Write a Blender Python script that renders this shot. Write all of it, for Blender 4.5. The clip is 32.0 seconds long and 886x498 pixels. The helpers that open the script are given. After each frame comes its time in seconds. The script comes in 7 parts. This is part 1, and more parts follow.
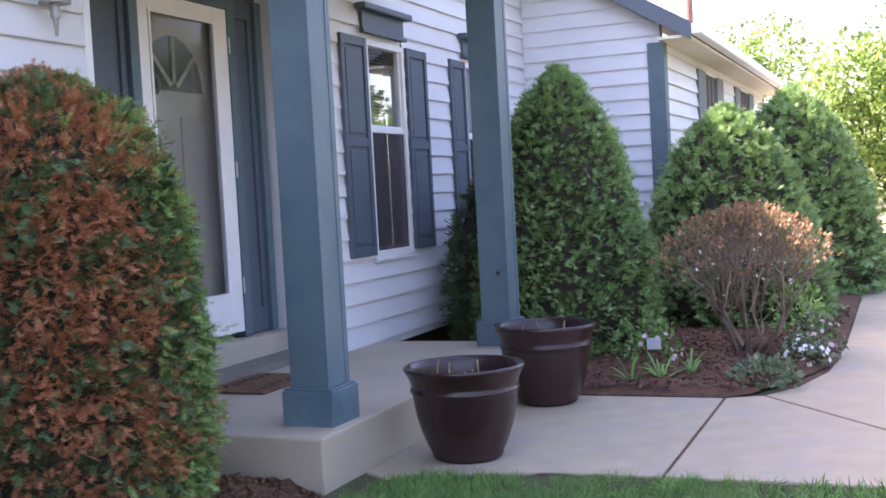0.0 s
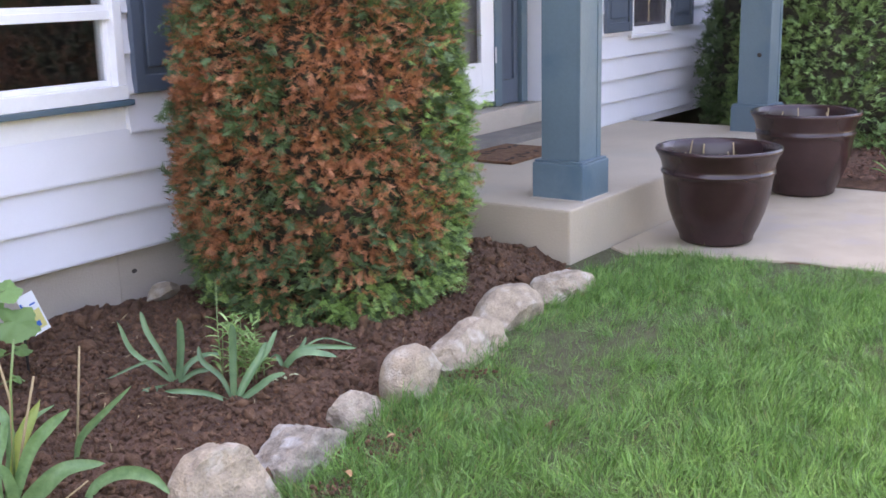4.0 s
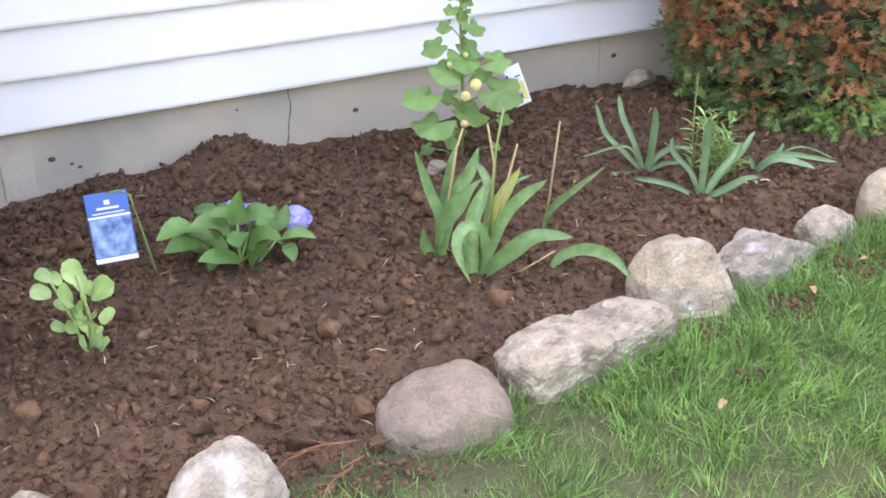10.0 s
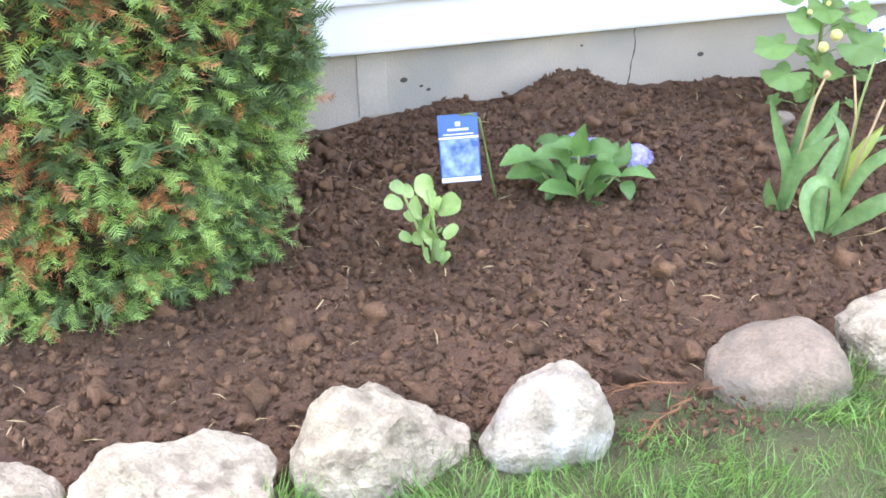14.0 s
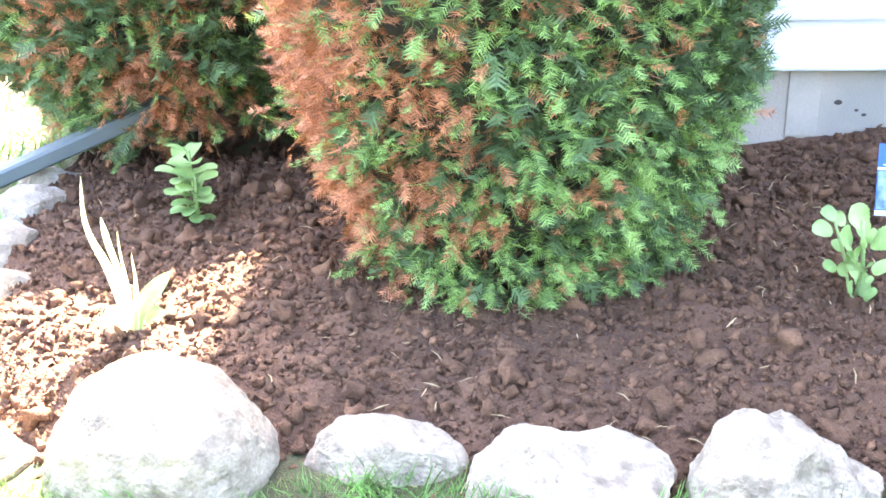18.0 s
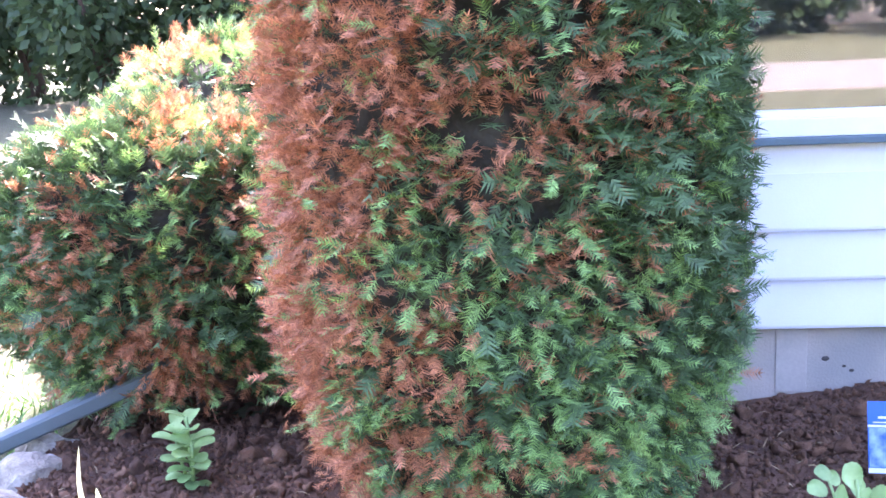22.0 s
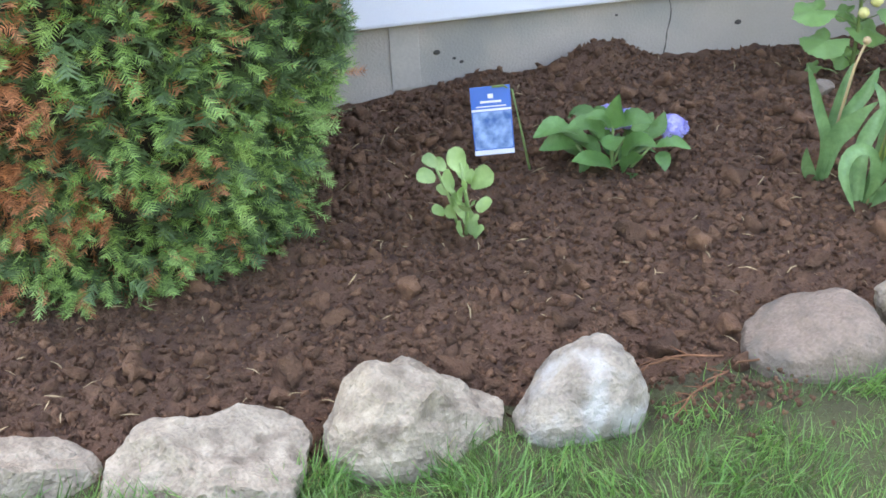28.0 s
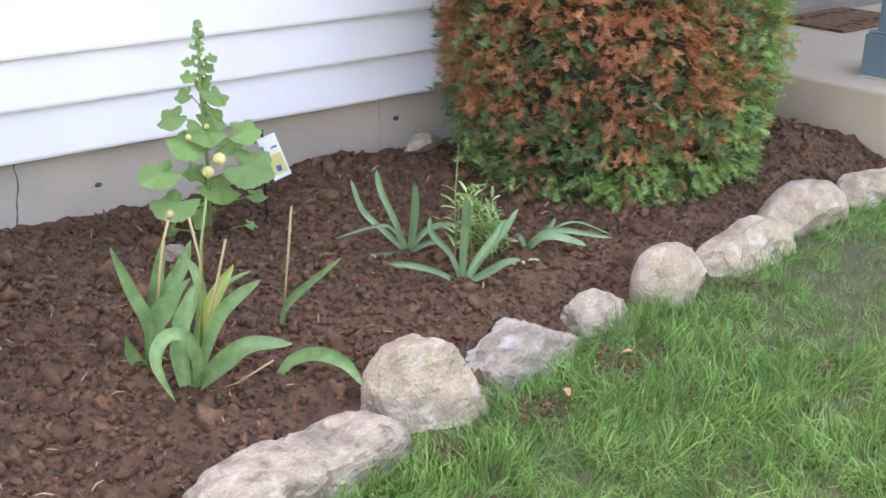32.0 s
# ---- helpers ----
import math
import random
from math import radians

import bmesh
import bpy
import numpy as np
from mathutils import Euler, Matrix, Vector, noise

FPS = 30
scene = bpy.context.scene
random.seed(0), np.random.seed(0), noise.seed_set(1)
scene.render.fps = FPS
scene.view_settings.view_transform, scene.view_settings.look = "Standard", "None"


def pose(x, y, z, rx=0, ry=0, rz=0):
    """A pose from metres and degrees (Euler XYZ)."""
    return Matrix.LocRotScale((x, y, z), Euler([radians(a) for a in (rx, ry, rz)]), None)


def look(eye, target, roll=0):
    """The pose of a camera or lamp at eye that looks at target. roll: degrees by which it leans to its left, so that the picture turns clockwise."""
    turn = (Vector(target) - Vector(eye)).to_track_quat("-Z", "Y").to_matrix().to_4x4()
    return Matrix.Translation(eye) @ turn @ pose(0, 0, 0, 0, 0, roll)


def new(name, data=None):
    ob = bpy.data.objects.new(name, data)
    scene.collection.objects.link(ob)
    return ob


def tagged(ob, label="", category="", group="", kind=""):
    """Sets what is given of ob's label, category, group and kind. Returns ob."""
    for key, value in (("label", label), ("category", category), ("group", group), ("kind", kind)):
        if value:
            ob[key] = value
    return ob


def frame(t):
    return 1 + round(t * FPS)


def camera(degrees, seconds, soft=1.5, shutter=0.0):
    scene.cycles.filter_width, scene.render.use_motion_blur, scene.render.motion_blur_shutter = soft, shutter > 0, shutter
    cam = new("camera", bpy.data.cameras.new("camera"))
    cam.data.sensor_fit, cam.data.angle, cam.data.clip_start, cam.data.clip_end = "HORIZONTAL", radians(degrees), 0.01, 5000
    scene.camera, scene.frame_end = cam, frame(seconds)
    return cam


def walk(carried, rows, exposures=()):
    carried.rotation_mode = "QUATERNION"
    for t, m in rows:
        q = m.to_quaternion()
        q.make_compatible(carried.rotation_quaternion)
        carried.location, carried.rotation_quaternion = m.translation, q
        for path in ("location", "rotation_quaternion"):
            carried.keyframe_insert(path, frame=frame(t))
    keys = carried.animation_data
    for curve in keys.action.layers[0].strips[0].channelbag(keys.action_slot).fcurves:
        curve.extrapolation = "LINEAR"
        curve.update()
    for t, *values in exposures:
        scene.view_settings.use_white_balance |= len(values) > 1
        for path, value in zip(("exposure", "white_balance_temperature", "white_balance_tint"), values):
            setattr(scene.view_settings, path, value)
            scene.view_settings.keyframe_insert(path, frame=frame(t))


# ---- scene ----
cam = camera(43.0, 32.0, soft=1.65)
# seconds, place in metres, turn in degrees
# PATH-BEGIN
PATH = [
    (0.0, 0.000, -3.744, 1.358, 87.21, 3.08, -67.68),
    (0.5, 0.000, -3.744, 1.357, 87.29, 3.16, -67.64),
    (1.0, -0.001, -3.738, 1.353, 87.57, 3.20, -67.79),
    (1.5, -0.008, -3.725, 1.346, 87.67, 3.39, -66.85),
    (2.0, -0.014, -3.704, 1.338, 87.17, 3.38, -64.26),
    (2.5, -0.017, -3.690, 1.329, 85.56, 3.07, -62.52),
    (3.0, -0.033, -3.676, 1.324, 83.32, 2.25, -59.69),
    (3.5, -0.039, -3.671, 1.323, 79.75, 1.66, -57.41),
    (5.5, -0.011, -3.633, 1.315, 70.70, 0.70, -47.94),
    (6.0, -0.009, -3.628, 1.311, 69.62, 0.79, -44.58),
    (6.5, -0.006, -3.621, 1.313, 68.70, 0.76, -42.59),
    (7.0, -0.014, -3.615, 1.307, 68.36, 0.75, -41.41),
    (7.5, -0.019, -3.614, 1.304, 67.98, 0.78, -40.00),
    (8.0, -0.016, -3.608, 1.305, 67.55, 0.93, -38.20),
    (8.5, -0.030, -3.617, 1.308, 67.38, 1.00, -36.64),
    (9.0, -0.035, -3.611, 1.302, 67.55, 0.79, -35.90),
    (9.5, -0.044, -3.600, 1.297, 66.98, 1.05, -33.87),
    (10.0, -0.050, -3.587, 1.289, 66.73, 0.88, -31.51),
    (10.5, -0.067, -3.586, 1.286, 66.65, 0.73, -29.03),
    (11.0, -0.079, -3.583, 1.279, 65.97, 0.91, -26.57),
    (11.5, -0.085, -3.580, 1.276, 65.47, 1.14, -24.69),
    (12.0, -0.096, -3.574, 1.275, 64.88, 1.24, -22.85),
    (12.5, -0.104, -3.573, 1.274, 64.72, 1.37, -21.47),
    (13.0, -0.125, -3.576, 1.278, 65.05, 1.12, -19.57),
    (13.5, -0.132, -3.575, 1.275, 64.65, 1.24, -17.71),
    (14.0, -0.149, -3.570, 1.274, 64.28, 1.36, -15.19),
    (14.5, -0.165, -3.567, 1.274, 64.13, 1.27, -12.76),
    (16.5, -0.225, -3.545, 1.269, 63.83, 0.97, -3.88),
    (17.0, -0.234, -3.550, 1.274, 64.35, 1.85, 0.27),
    (17.5, -0.249, -3.556, 1.272, 64.73, 1.73, 2.79),
    (18.0, -0.260, -3.560, 1.271, 65.17, 1.76, 5.14),
    (18.5, -0.262, -3.561, 1.268, 65.59, 2.23, 7.45),
    (19.0, -0.270, -3.561, 1.259, 65.57, 2.72, 9.63),
    (19.5, -0.269, -3.556, 1.254, 65.17, 3.03, 10.94),
    (20.0, -0.260, -3.553, 1.257, 64.89, 2.80, 10.47),
    (20.5, -0.254, -3.549, 1.264, 64.78, 2.25, 8.74),
    (21.0, -0.242, -3.548, 1.274, 65.79, 2.46, 6.89),
    (21.5, -0.243, -3.563, 1.293, 71.12, 2.44, 5.34),
    (22.0, -0.244, -3.603, 1.318, 77.92, 2.48, 4.81),
    (22.5, -0.244, -3.620, 1.340, 81.46, 2.28, 4.70),
    (23.0, -0.240, -3.635, 1.342, 79.62, 2.12, 5.02),
    (23.5, -0.249, -3.606, 1.316, 70.95, 1.85, 5.93),
    (24.0, -0.255, -3.589, 1.295, 65.12, 1.88, 7.11),
    (24.5, -0.245, -3.569, 1.283, 62.96, 1.83, 7.12),
    (25.0, -0.238, -3.561, 1.275, 62.95, 1.86, 6.87),
    (25.5, -0.212, -3.552, 1.266, 62.39, 2.29, 4.73),
    (26.0, -0.193, -3.531, 1.257, 62.40, 1.63, -1.45),
    (26.5, -0.181, -3.524, 1.253, 63.16, 1.16, -6.48),
    (28.5, -0.089, -3.569, 1.276, 63.16, 2.30, -17.11),
    (29.0, -0.034, -3.563, 1.282, 64.08, 1.14, -22.43),
    (29.5, -0.024, -3.567, 1.287, 65.20, 0.30, -27.61),
    (30.0, -0.018, -3.565, 1.292, 66.75, 0.35, -29.79),
    (30.5, 0.039, -3.558, 1.294, 67.17, 1.53, -30.06),
    (31.0, 0.174, -3.564, 1.298, 67.62, 2.04, -30.66),
    (31.5, 0.313, -3.556, 1.290, 67.48, 1.26, -33.14),
    (32.0, 0.447, -3.468, 1.287, 68.71, -0.38, -38.37),
]
# PATH-END
EXPOSURES = [(0, 2.6, 6900, 31), (1, 2.75, 7000, 31), (2, 2.85, 7200, 34), (3, 3.28, 7300, 33), (3.5, 3.32, 7700, 32), (5.5, 3.56, 9200, 26), (9, 3.74, 9200, 25), (12, 3.72, 9000, 23), (13, 3.85, 8900, 22), (14, 4.15, 8700, 19), (16.5, 4.25, 7900, 15), (19, 4.58, 6900, 20), (20.5, 4.48, 6900, 22), (22, 3.82, 5900, 37), (23, 3.58, 6500, 39), (24.5, 4.34, 6800, 22), (26.5, 3.68, 8100, 16), (28.5, 3.5, 8400, 17), (30, 3.55, 9000, 24), (32, 3.62, 9000, 25)]
walk(cam, [(t, pose(*p)) for t, *p in PATH], EXPOSURES)

# ---- world and sun ----
SUN_DIR = Vector((0.0, 0.662, 0.743)).normalized()
world = bpy.data.worlds.new("sky")
scene.world = world
world.use_nodes = True
wn = world.node_tree.nodes
sky = wn.new("ShaderNodeTexSky")
sky.sky_type = 'NISHITA'
sky.sun_disc = False
sky.sun_elevation = math.asin(SUN_DIR.z)
sky.sun_rotation = math.atan2(SUN_DIR.x, SUN_DIR.y)
sky.air_density, sky.dust_density = 1.0, 2.5
wn["Background"].inputs["Strength"].default_value = 0.15
world.node_tree.links.new(sky.outputs[0], wn["Background"].inputs["Color"])
sun = new("sun", bpy.data.lights.new("sun", 'SUN'))
sun.data.energy, sun.data.angle, sun.data.color = 5.0, radians(0.6), (1.0, 0.93, 0.80)
sun.matrix_world = look((0, 0, 30), Vector((0, 0, 30)) - SUN_DIR)


# ---- materials ----
def mat(name, col, rough=0.6, metal=0.0, noise_scale=8.0, vary=0.15, fine=80.0, bump=0.1, col2=None, per_object=0.0,
        stain=None, stain_scale=1.5, spec=0.5, island=0.0, translucent=0.0, dist=0.01):
    """A surface with variation at two scales, fine relief, and stains."""
    m = bpy.data.materials.new(name)
    m.use_nodes = True
    nt = m.node_tree
    n, l = nt.nodes, nt.links
    b = n["Principled BSDF"]
    b.inputs["Roughness"].default_value, b.inputs["Metallic"].default_value = rough, metal
    b.inputs["Specular IOR Level"].default_value = spec
    co = n.new("ShaderNodeTexCoord")
    geo = n.new("ShaderNodeNewGeometry")

    def tex(scale, detail=4.0):
        t = n.new("ShaderNodeTexNoise")
        t.inputs["Scale"].default_value, t.inputs["Detail"].default_value = scale, detail
        l.new(geo.outputs["Position"], t.inputs["Vector"])
        return t
    a, f = tex(noise_scale), tex(fine, 3.0)
    c2 = col2 or [c * (1 - 2 * vary) for c in col]
    ramp = n.new("ShaderNodeValToRGB")
    ramp.color_ramp.elements[0].position, ramp.color_ramp.elements[1].position = 0.3, 0.7
    ramp.color_ramp.elements[0].color, ramp.color_ramp.elements[1].color = (*c2, 1), (*col, 1)
    l.new(a.outputs["Fac"], ramp.inputs["Fac"])
    out = ramp.outputs["Color"]

    def value_mix(src, low, high, out):
        mr = n.new("ShaderNodeMapRange")
        mr.inputs["To Min"].default_value, mr.inputs["To Max"].default_value = low, high
        l.new(src, mr.inputs["Value"])
        h = n.new("ShaderNodeHueSaturation")
        l.new(mr.outputs[0], h.inputs["Value"])
        l.new(out, h.inputs["Color"])
        return h.outputs["Color"]
    out = value_mix(f.outputs["Fac"], 1 - vary, 1 + vary, out)
    if per_object:
        oi = n.new("ShaderNodeObjectInfo")
        out = value_mix(oi.outputs["Random"], 1 - per_object, 1 + per_object, out)
    if island:
        out = value_mix(geo.outputs["Random Per Island"], 1 - island, 1 + island, out)
    if stain:
        s = tex(stain_scale, 6.0)
        r = n.new("ShaderNodeValToRGB")
        r.color_ramp.elements[0].position, r.color_ramp.elements[1].position = 0.52, 0.68
        mix = n.new("ShaderNodeMix")
        mix.data_type = 'RGBA'
        l.new(s.outputs["Fac"], r.inputs["Fac"])
        l.new(r.outputs["Color"], mix.inputs["Factor"])
        l.new(out, mix.inputs["A"])
        mix.inputs["B"].default_value = (*stain, 1)
        out = mix.outputs["Result"]
    l.new(out, b.inputs["Base Color"])
    if bump:
        bp = n.new("ShaderNodeBump")
        bp.inputs["Strength"].default_value, bp.inputs["Distance"].default_value = bump, dist
        l.new(f.outputs["Fac"], bp.inputs["Height"])
        l.new(bp.outputs["Normal"], b.inputs["Normal"])
    if translucent:
        tr = n.new("ShaderNodeBsdfTranslucent")
        l.new(out, tr.inputs["Color"])
        mx = n.new("ShaderNodeMixShader")
        mx.inputs["Fac"].default_value = translucent
        l.new(b.outputs[0], mx.inputs[1])
        l.new(tr.outputs[0], mx.inputs[2])
        l.new(mx.outputs[0], n["Material Output"].inputs["Surface"])
    return m


SIDING = mat("white_siding", (0.74, 0.75, 0.79), 0.45, vary=0.03, noise_scale=1.2, fine=160, bump=0.05, per_object=0.02, stain=(0.68, 0.69, 0.71), stain_scale=1.1)
TRIM_WHITE = mat("white_paint", (0.84, 0.85, 0.86), 0.4, vary=0.03, bump=0.03)
BLUE = mat("blue_paint", (0.105, 0.166, 0.198), 0.5, vary=0.08, noise_scale=3, fine=60, bump=0.12, stain=(0.07, 0.13, 0.17), stain_scale=4, per_object=0.05)
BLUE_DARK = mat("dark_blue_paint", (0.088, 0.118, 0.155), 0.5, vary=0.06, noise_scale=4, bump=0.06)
CONCRETE = mat("concrete", (0.49, 0.43, 0.36), 0.85, vary=0.07, noise_scale=3, fine=120, bump=0.25, stain=(0.36, 0.34, 0.30), stain_scale=2.2)
PORCH_MAT = mat("porch_concrete", (0.47, 0.40, 0.305), 0.8, vary=0.06, noise_scale=2.5, fine=90, bump=0.2, stain=(0.40, 0.36, 0.29), stain_scale=1.4)
WALK_MAT = mat("walk_concrete", (0.40, 0.333, 0.238), 0.85, vary=0.07, noise_scale=5, fine=140, bump=0.3, stain=(0.34, 0.295, 0.245), stain_scale=2.6)
SOIL = mat("dark_soil", (0.145, 0.075, 0.041), 0.95, vary=0.3, noise_scale=22, fine=170, bump=0.9, dist=0.012, col2=(0.065, 0.031, 0.019), stain=(0.14, 0.070, 0.042), stain_scale=3)
CLOD = mat("soil_clod", (0.182, 0.094, 0.051), 0.95, vary=0.30, noise_scale=34, fine=240, bump=0.8, col2=(0.095, 0.045, 0.024), island=0.32)
GRASS_SOIL = mat("lawn_ground", (0.085, 0.095, 0.038), 0.95, vary=0.4, noise_scale=16, fine=150, bump=0.9, col2=(0.055, 0.046, 0.024), stain=(0.075, 0.085, 0.035), stain_scale=1.2)
STONE = mat("grey_fieldstone", (0.39, 0.335, 0.26), 0.9, vary=0.42, noise_scale=20, fine=130, bump=0.7, col2=(0.20, 0.17, 0.135), per_object=0.1, stain=(0.46, 0.44, 0.40), stain_scale=11)
POT = mat("brown_glazed_pot", (0.036, 0.017, 0.017), 0.26, vary=0.12, noise_scale=6, fine=40, bump=0.05)
YEW_GREEN = mat("yew_needles", (0.30, 0.47, 0.14), 0.55, vary=0.2, noise_scale=5, fine=30, bump=0, col2=(0.18, 0.32, 0.09), island=0.45, translucent=0.3)
CONE_GREEN = mat("clipped_yew_needles", (0.28, 0.44, 0.17), 0.5, vary=0.2, noise_scale=4, fine=20, bump=0, col2=(0.19, 0.33, 0.12), island=0.4, translucent=0.2)
# Shaded copy of the needles: the green is darkened for shade.
YEW_SHADED = mat("yew_shaded_needles", (0.105, 0.185, 0.07), 0.6, vary=0.2, noise_scale=5, fine=30, bump=0, island=0.35, translucent=0.15)
YEW_BROWN = mat("yew_dead_needles", (0.57, 0.245, 0.115), 0.7, vary=0.2, noise_scale=6, fine=30, bump=0, col2=(0.38, 0.15, 0.075), island=0.45, translucent=0.30)
BARK = mat("bark", (0.10, 0.065, 0.045), 0.9, vary=0.25, noise_scale=30, bump=0.6)
# Near-black colour that stands in for the shade inside the yews.
YEW_CORE = mat("yew_inner_shade", (0.05, 0.045, 0.03), 0.95, vary=0.3, noise_scale=25, bump=0.5)
BLADE = mat("grass_blades", (0.18, 0.345, 0.088), 0.45, vary=0.25, noise_scale=9, fine=35, bump=0, col2=(0.08, 0.20, 0.042), island=0.55, translucent=0.22)


# ---- mesh helpers ----
def box_bm(bm, x0, x1, y0, y1, z0, z1, bevel=0.0):
    vs = [bm.verts.new((x, y, z)) for z in (z0, z1) for x, y in ((x0, y0), (x1, y0), (x1, y1), (x0, y1))]
    fs = [bm.faces.new([vs[i] for i in f]) for f in ((3, 2, 1, 0), (4, 5, 6, 7), (0, 1, 5, 4), (1, 2, 6, 5), (2, 3, 7, 6), (3, 0, 4, 7))]
    if bevel:
        es = list({e for f in fs for e in f.edges})
        bmesh.ops.bevel(bm, geom=es, offset=bevel, segments=2, affect='EDGES', profile=0.6)


def mesh_of(name, bm, material, smooth=False):
    me = bpy.data.meshes.new(name)
    bm.to_mesh(me)
    bm.free()
    me.materials.append(material)
    if smooth:
        me.polygons.foreach_set("use_smooth", np.ones(len(me.polygons), dtype=bool))
    return me


def part(name, bm, material, parent=None, label="", smooth=False):
    """Links a bmesh, or a mesh, as one object under a thing or a part."""
    me = bm if isinstance(bm, bpy.types.Mesh) else mesh_of(name, bm, material, smooth)
    ob = new(name, me)
    if parent:
        ob.parent = parent
        ob.matrix_parent_inverse = parent.matrix_world.inverted() if not parent.parent else Matrix()
    if label:
        ob["label"] = label
    return ob


def box(name, x0, x1, y0, y1, z0, z1, material, parent=None, bevel=0.004, label=""):
    bm = bmesh.new()
    box_bm(bm, x0, x1, y0, y1, z0, z1, bevel)
    return part(name, bm, material, parent, label)


def thing(name, label, category, at=(0, 0, 0), group="", kind=""):
    ob = new(name)
    ob.location = at
    ob.empty_display_size = 0.1
    bpy.context.view_layer.update()
    return tagged(ob, label, category, group, kind)


def array_mesh(name, verts, faces, material, smooth=False):
    """A mesh from arrays: verts (n, 3), faces (m, 3) or (m, 4)."""
    k = faces.shape[1]
    me = bpy.data.meshes.new(name)
    me.vertices.add(len(verts))
    me.vertices.foreach_set("co", np.ascontiguousarray(verts, dtype=np.float32).ravel())
    me.loops.add(faces.size)
    me.loops.foreach_set("vertex_index", np.ascontiguousarray(faces, dtype=np.int32).ravel())
    me.polygons.add(len(faces))
    me.polygons.foreach_set("loop_start", np.arange(0, faces.size, k, dtype=np.int32))
    if smooth:
        me.polygons.foreach_set("use_smooth", np.ones(len(faces), dtype=bool))
    me.update(calc_edges=True)
    me.materials.append(material)
    return me


def scatter(tv, tf, places, axes, size):
    """Copies of a small template, laid at places with the given axes (n, 3, 3: columns x, y, z) and sizes."""
    n, k = len(places), len(tv)
    v = np.einsum('nij,kj->nki', axes * size[:, None, None], tv) + places[:, None, :]
    f = tf[None] + (np.arange(n) * k)[:, None, None]
    return v.reshape(-1, 3), f.reshape(-1, tf.shape[1])


def frames_from(z, spin):
    """Axes with the given z directions, turned by spin about them."""
    z = z / np.linalg.norm(z, axis=1, keepdims=True)
    ref = np.where(np.abs(z[:, 2:3]) > 0.9, np.array([[1.0, 0, 0]]), np.array([[0, 0, 1.0]]))
    x = np.cross(ref, z)
    x /= np.linalg.norm(x, axis=1, keepdims=True)
    y = np.cross(z, x)
    c, s = np.cos(spin)[:, None], np.sin(spin)[:, None]
    return np.stack([c * x + s * y, -s * x + c * y, z], axis=2)


def tube(parent, pts, r0, r1, material, name="stem", label="", seg=7):
    bm = bmesh.new()
    n = len(pts)
    rings = []
    for i, p in enumerate(pts):
        p = Vector(p)
        d = (Vector(pts[min(i + 1, n - 1)]) - Vector(pts[max(i - 1, 0)])).normalized()
        u = d.orthogonal().normalized()
        w = d.cross(u)
        r = r0 + (r1 - r0) * i / max(1, n - 1)
        rings.append([bm.verts.new(p + (u * math.cos(2 * math.pi * k / seg) + w * math.sin(2 * math.pi * k / seg)) * r) for k in range(seg)])
    for a, b in zip(rings, rings[1:]):
        for k in range(seg):
            q = min(range(seg), key=lambda j: (b[j].co - a[k].co).length) if k == 0 else q
            bm.faces.new((a[k], a[(k + 1) % seg], b[(q + k + 1) % seg], b[(q + k) % seg]))
    bm.faces.new(rings[0][::-1])
    bm.faces.new(rings[-1])
    bmesh.ops.recalc_face_normals(bm, faces=bm.faces)
    return part(name, bm, material, parent, label, smooth=True)


# ---- ground ----
def vnoise(x, y, s, seed=0.0):
    return noise.noise(Vector((x * s, y * s, seed)))


def lawn():
    xs = np.concatenate([[-400, -120, -40, -15], np.linspace(-8, 14, 56), [20, 40, 120, 400]])
    ys = np.concatenate([[-400, -120, -40, -15], np.linspace(-8, 3, 30), [10, 40, 120, 400]])
    v = np.array([(x, y, -0.012 + 0.015 * vnoise(x, y, 0.8) if -8 < x < 14 and -8 < y < 3 else -0.02) for y in ys for x in xs])
    nx = len(xs)
    f = np.array([(j * nx + i, j * nx + i + 1, (j + 1) * nx + i + 1, (j + 1) * nx + i) for j in range(len(ys) - 1) for i in range(nx - 1)])
    return tagged(new("ground", array_mesh("ground", v, f, GRASS_SOIL, True)), "mown green lawn round the house, reaching the horizon", "lawn", kind="structure")


lawn()
# the stone edge of the bed, from the porch to its far end
EDGE = [(4.6, -1.25), (4.2, -1.40), (3.8, -1.43), (3.3, -1.50), (2.85, -1.55), (2.25, -1.60), (1.93, -1.67), (1.5, -1.77), (1.05, -1.82), (0.5, -1.87),
        (0.17, -1.84), (-0.22, -1.93), (-0.59, -1.80), (-0.9, -1.90), (-1.4, -1.86), (-1.62, -1.4), (-1.76, -0.9), (-1.80, -0.57), (-1.86, -0.2), (-1.95, 0.4)]


def edge_y(x):
    for (xa, ya), (xb, yb) in zip(EDGE, EDGE[1:]):
        if xb <= x <= xa:
            return ya + (yb - ya) * (x - xa) / (xb - xa)
    return -1.28 if x > 4 else 0.0


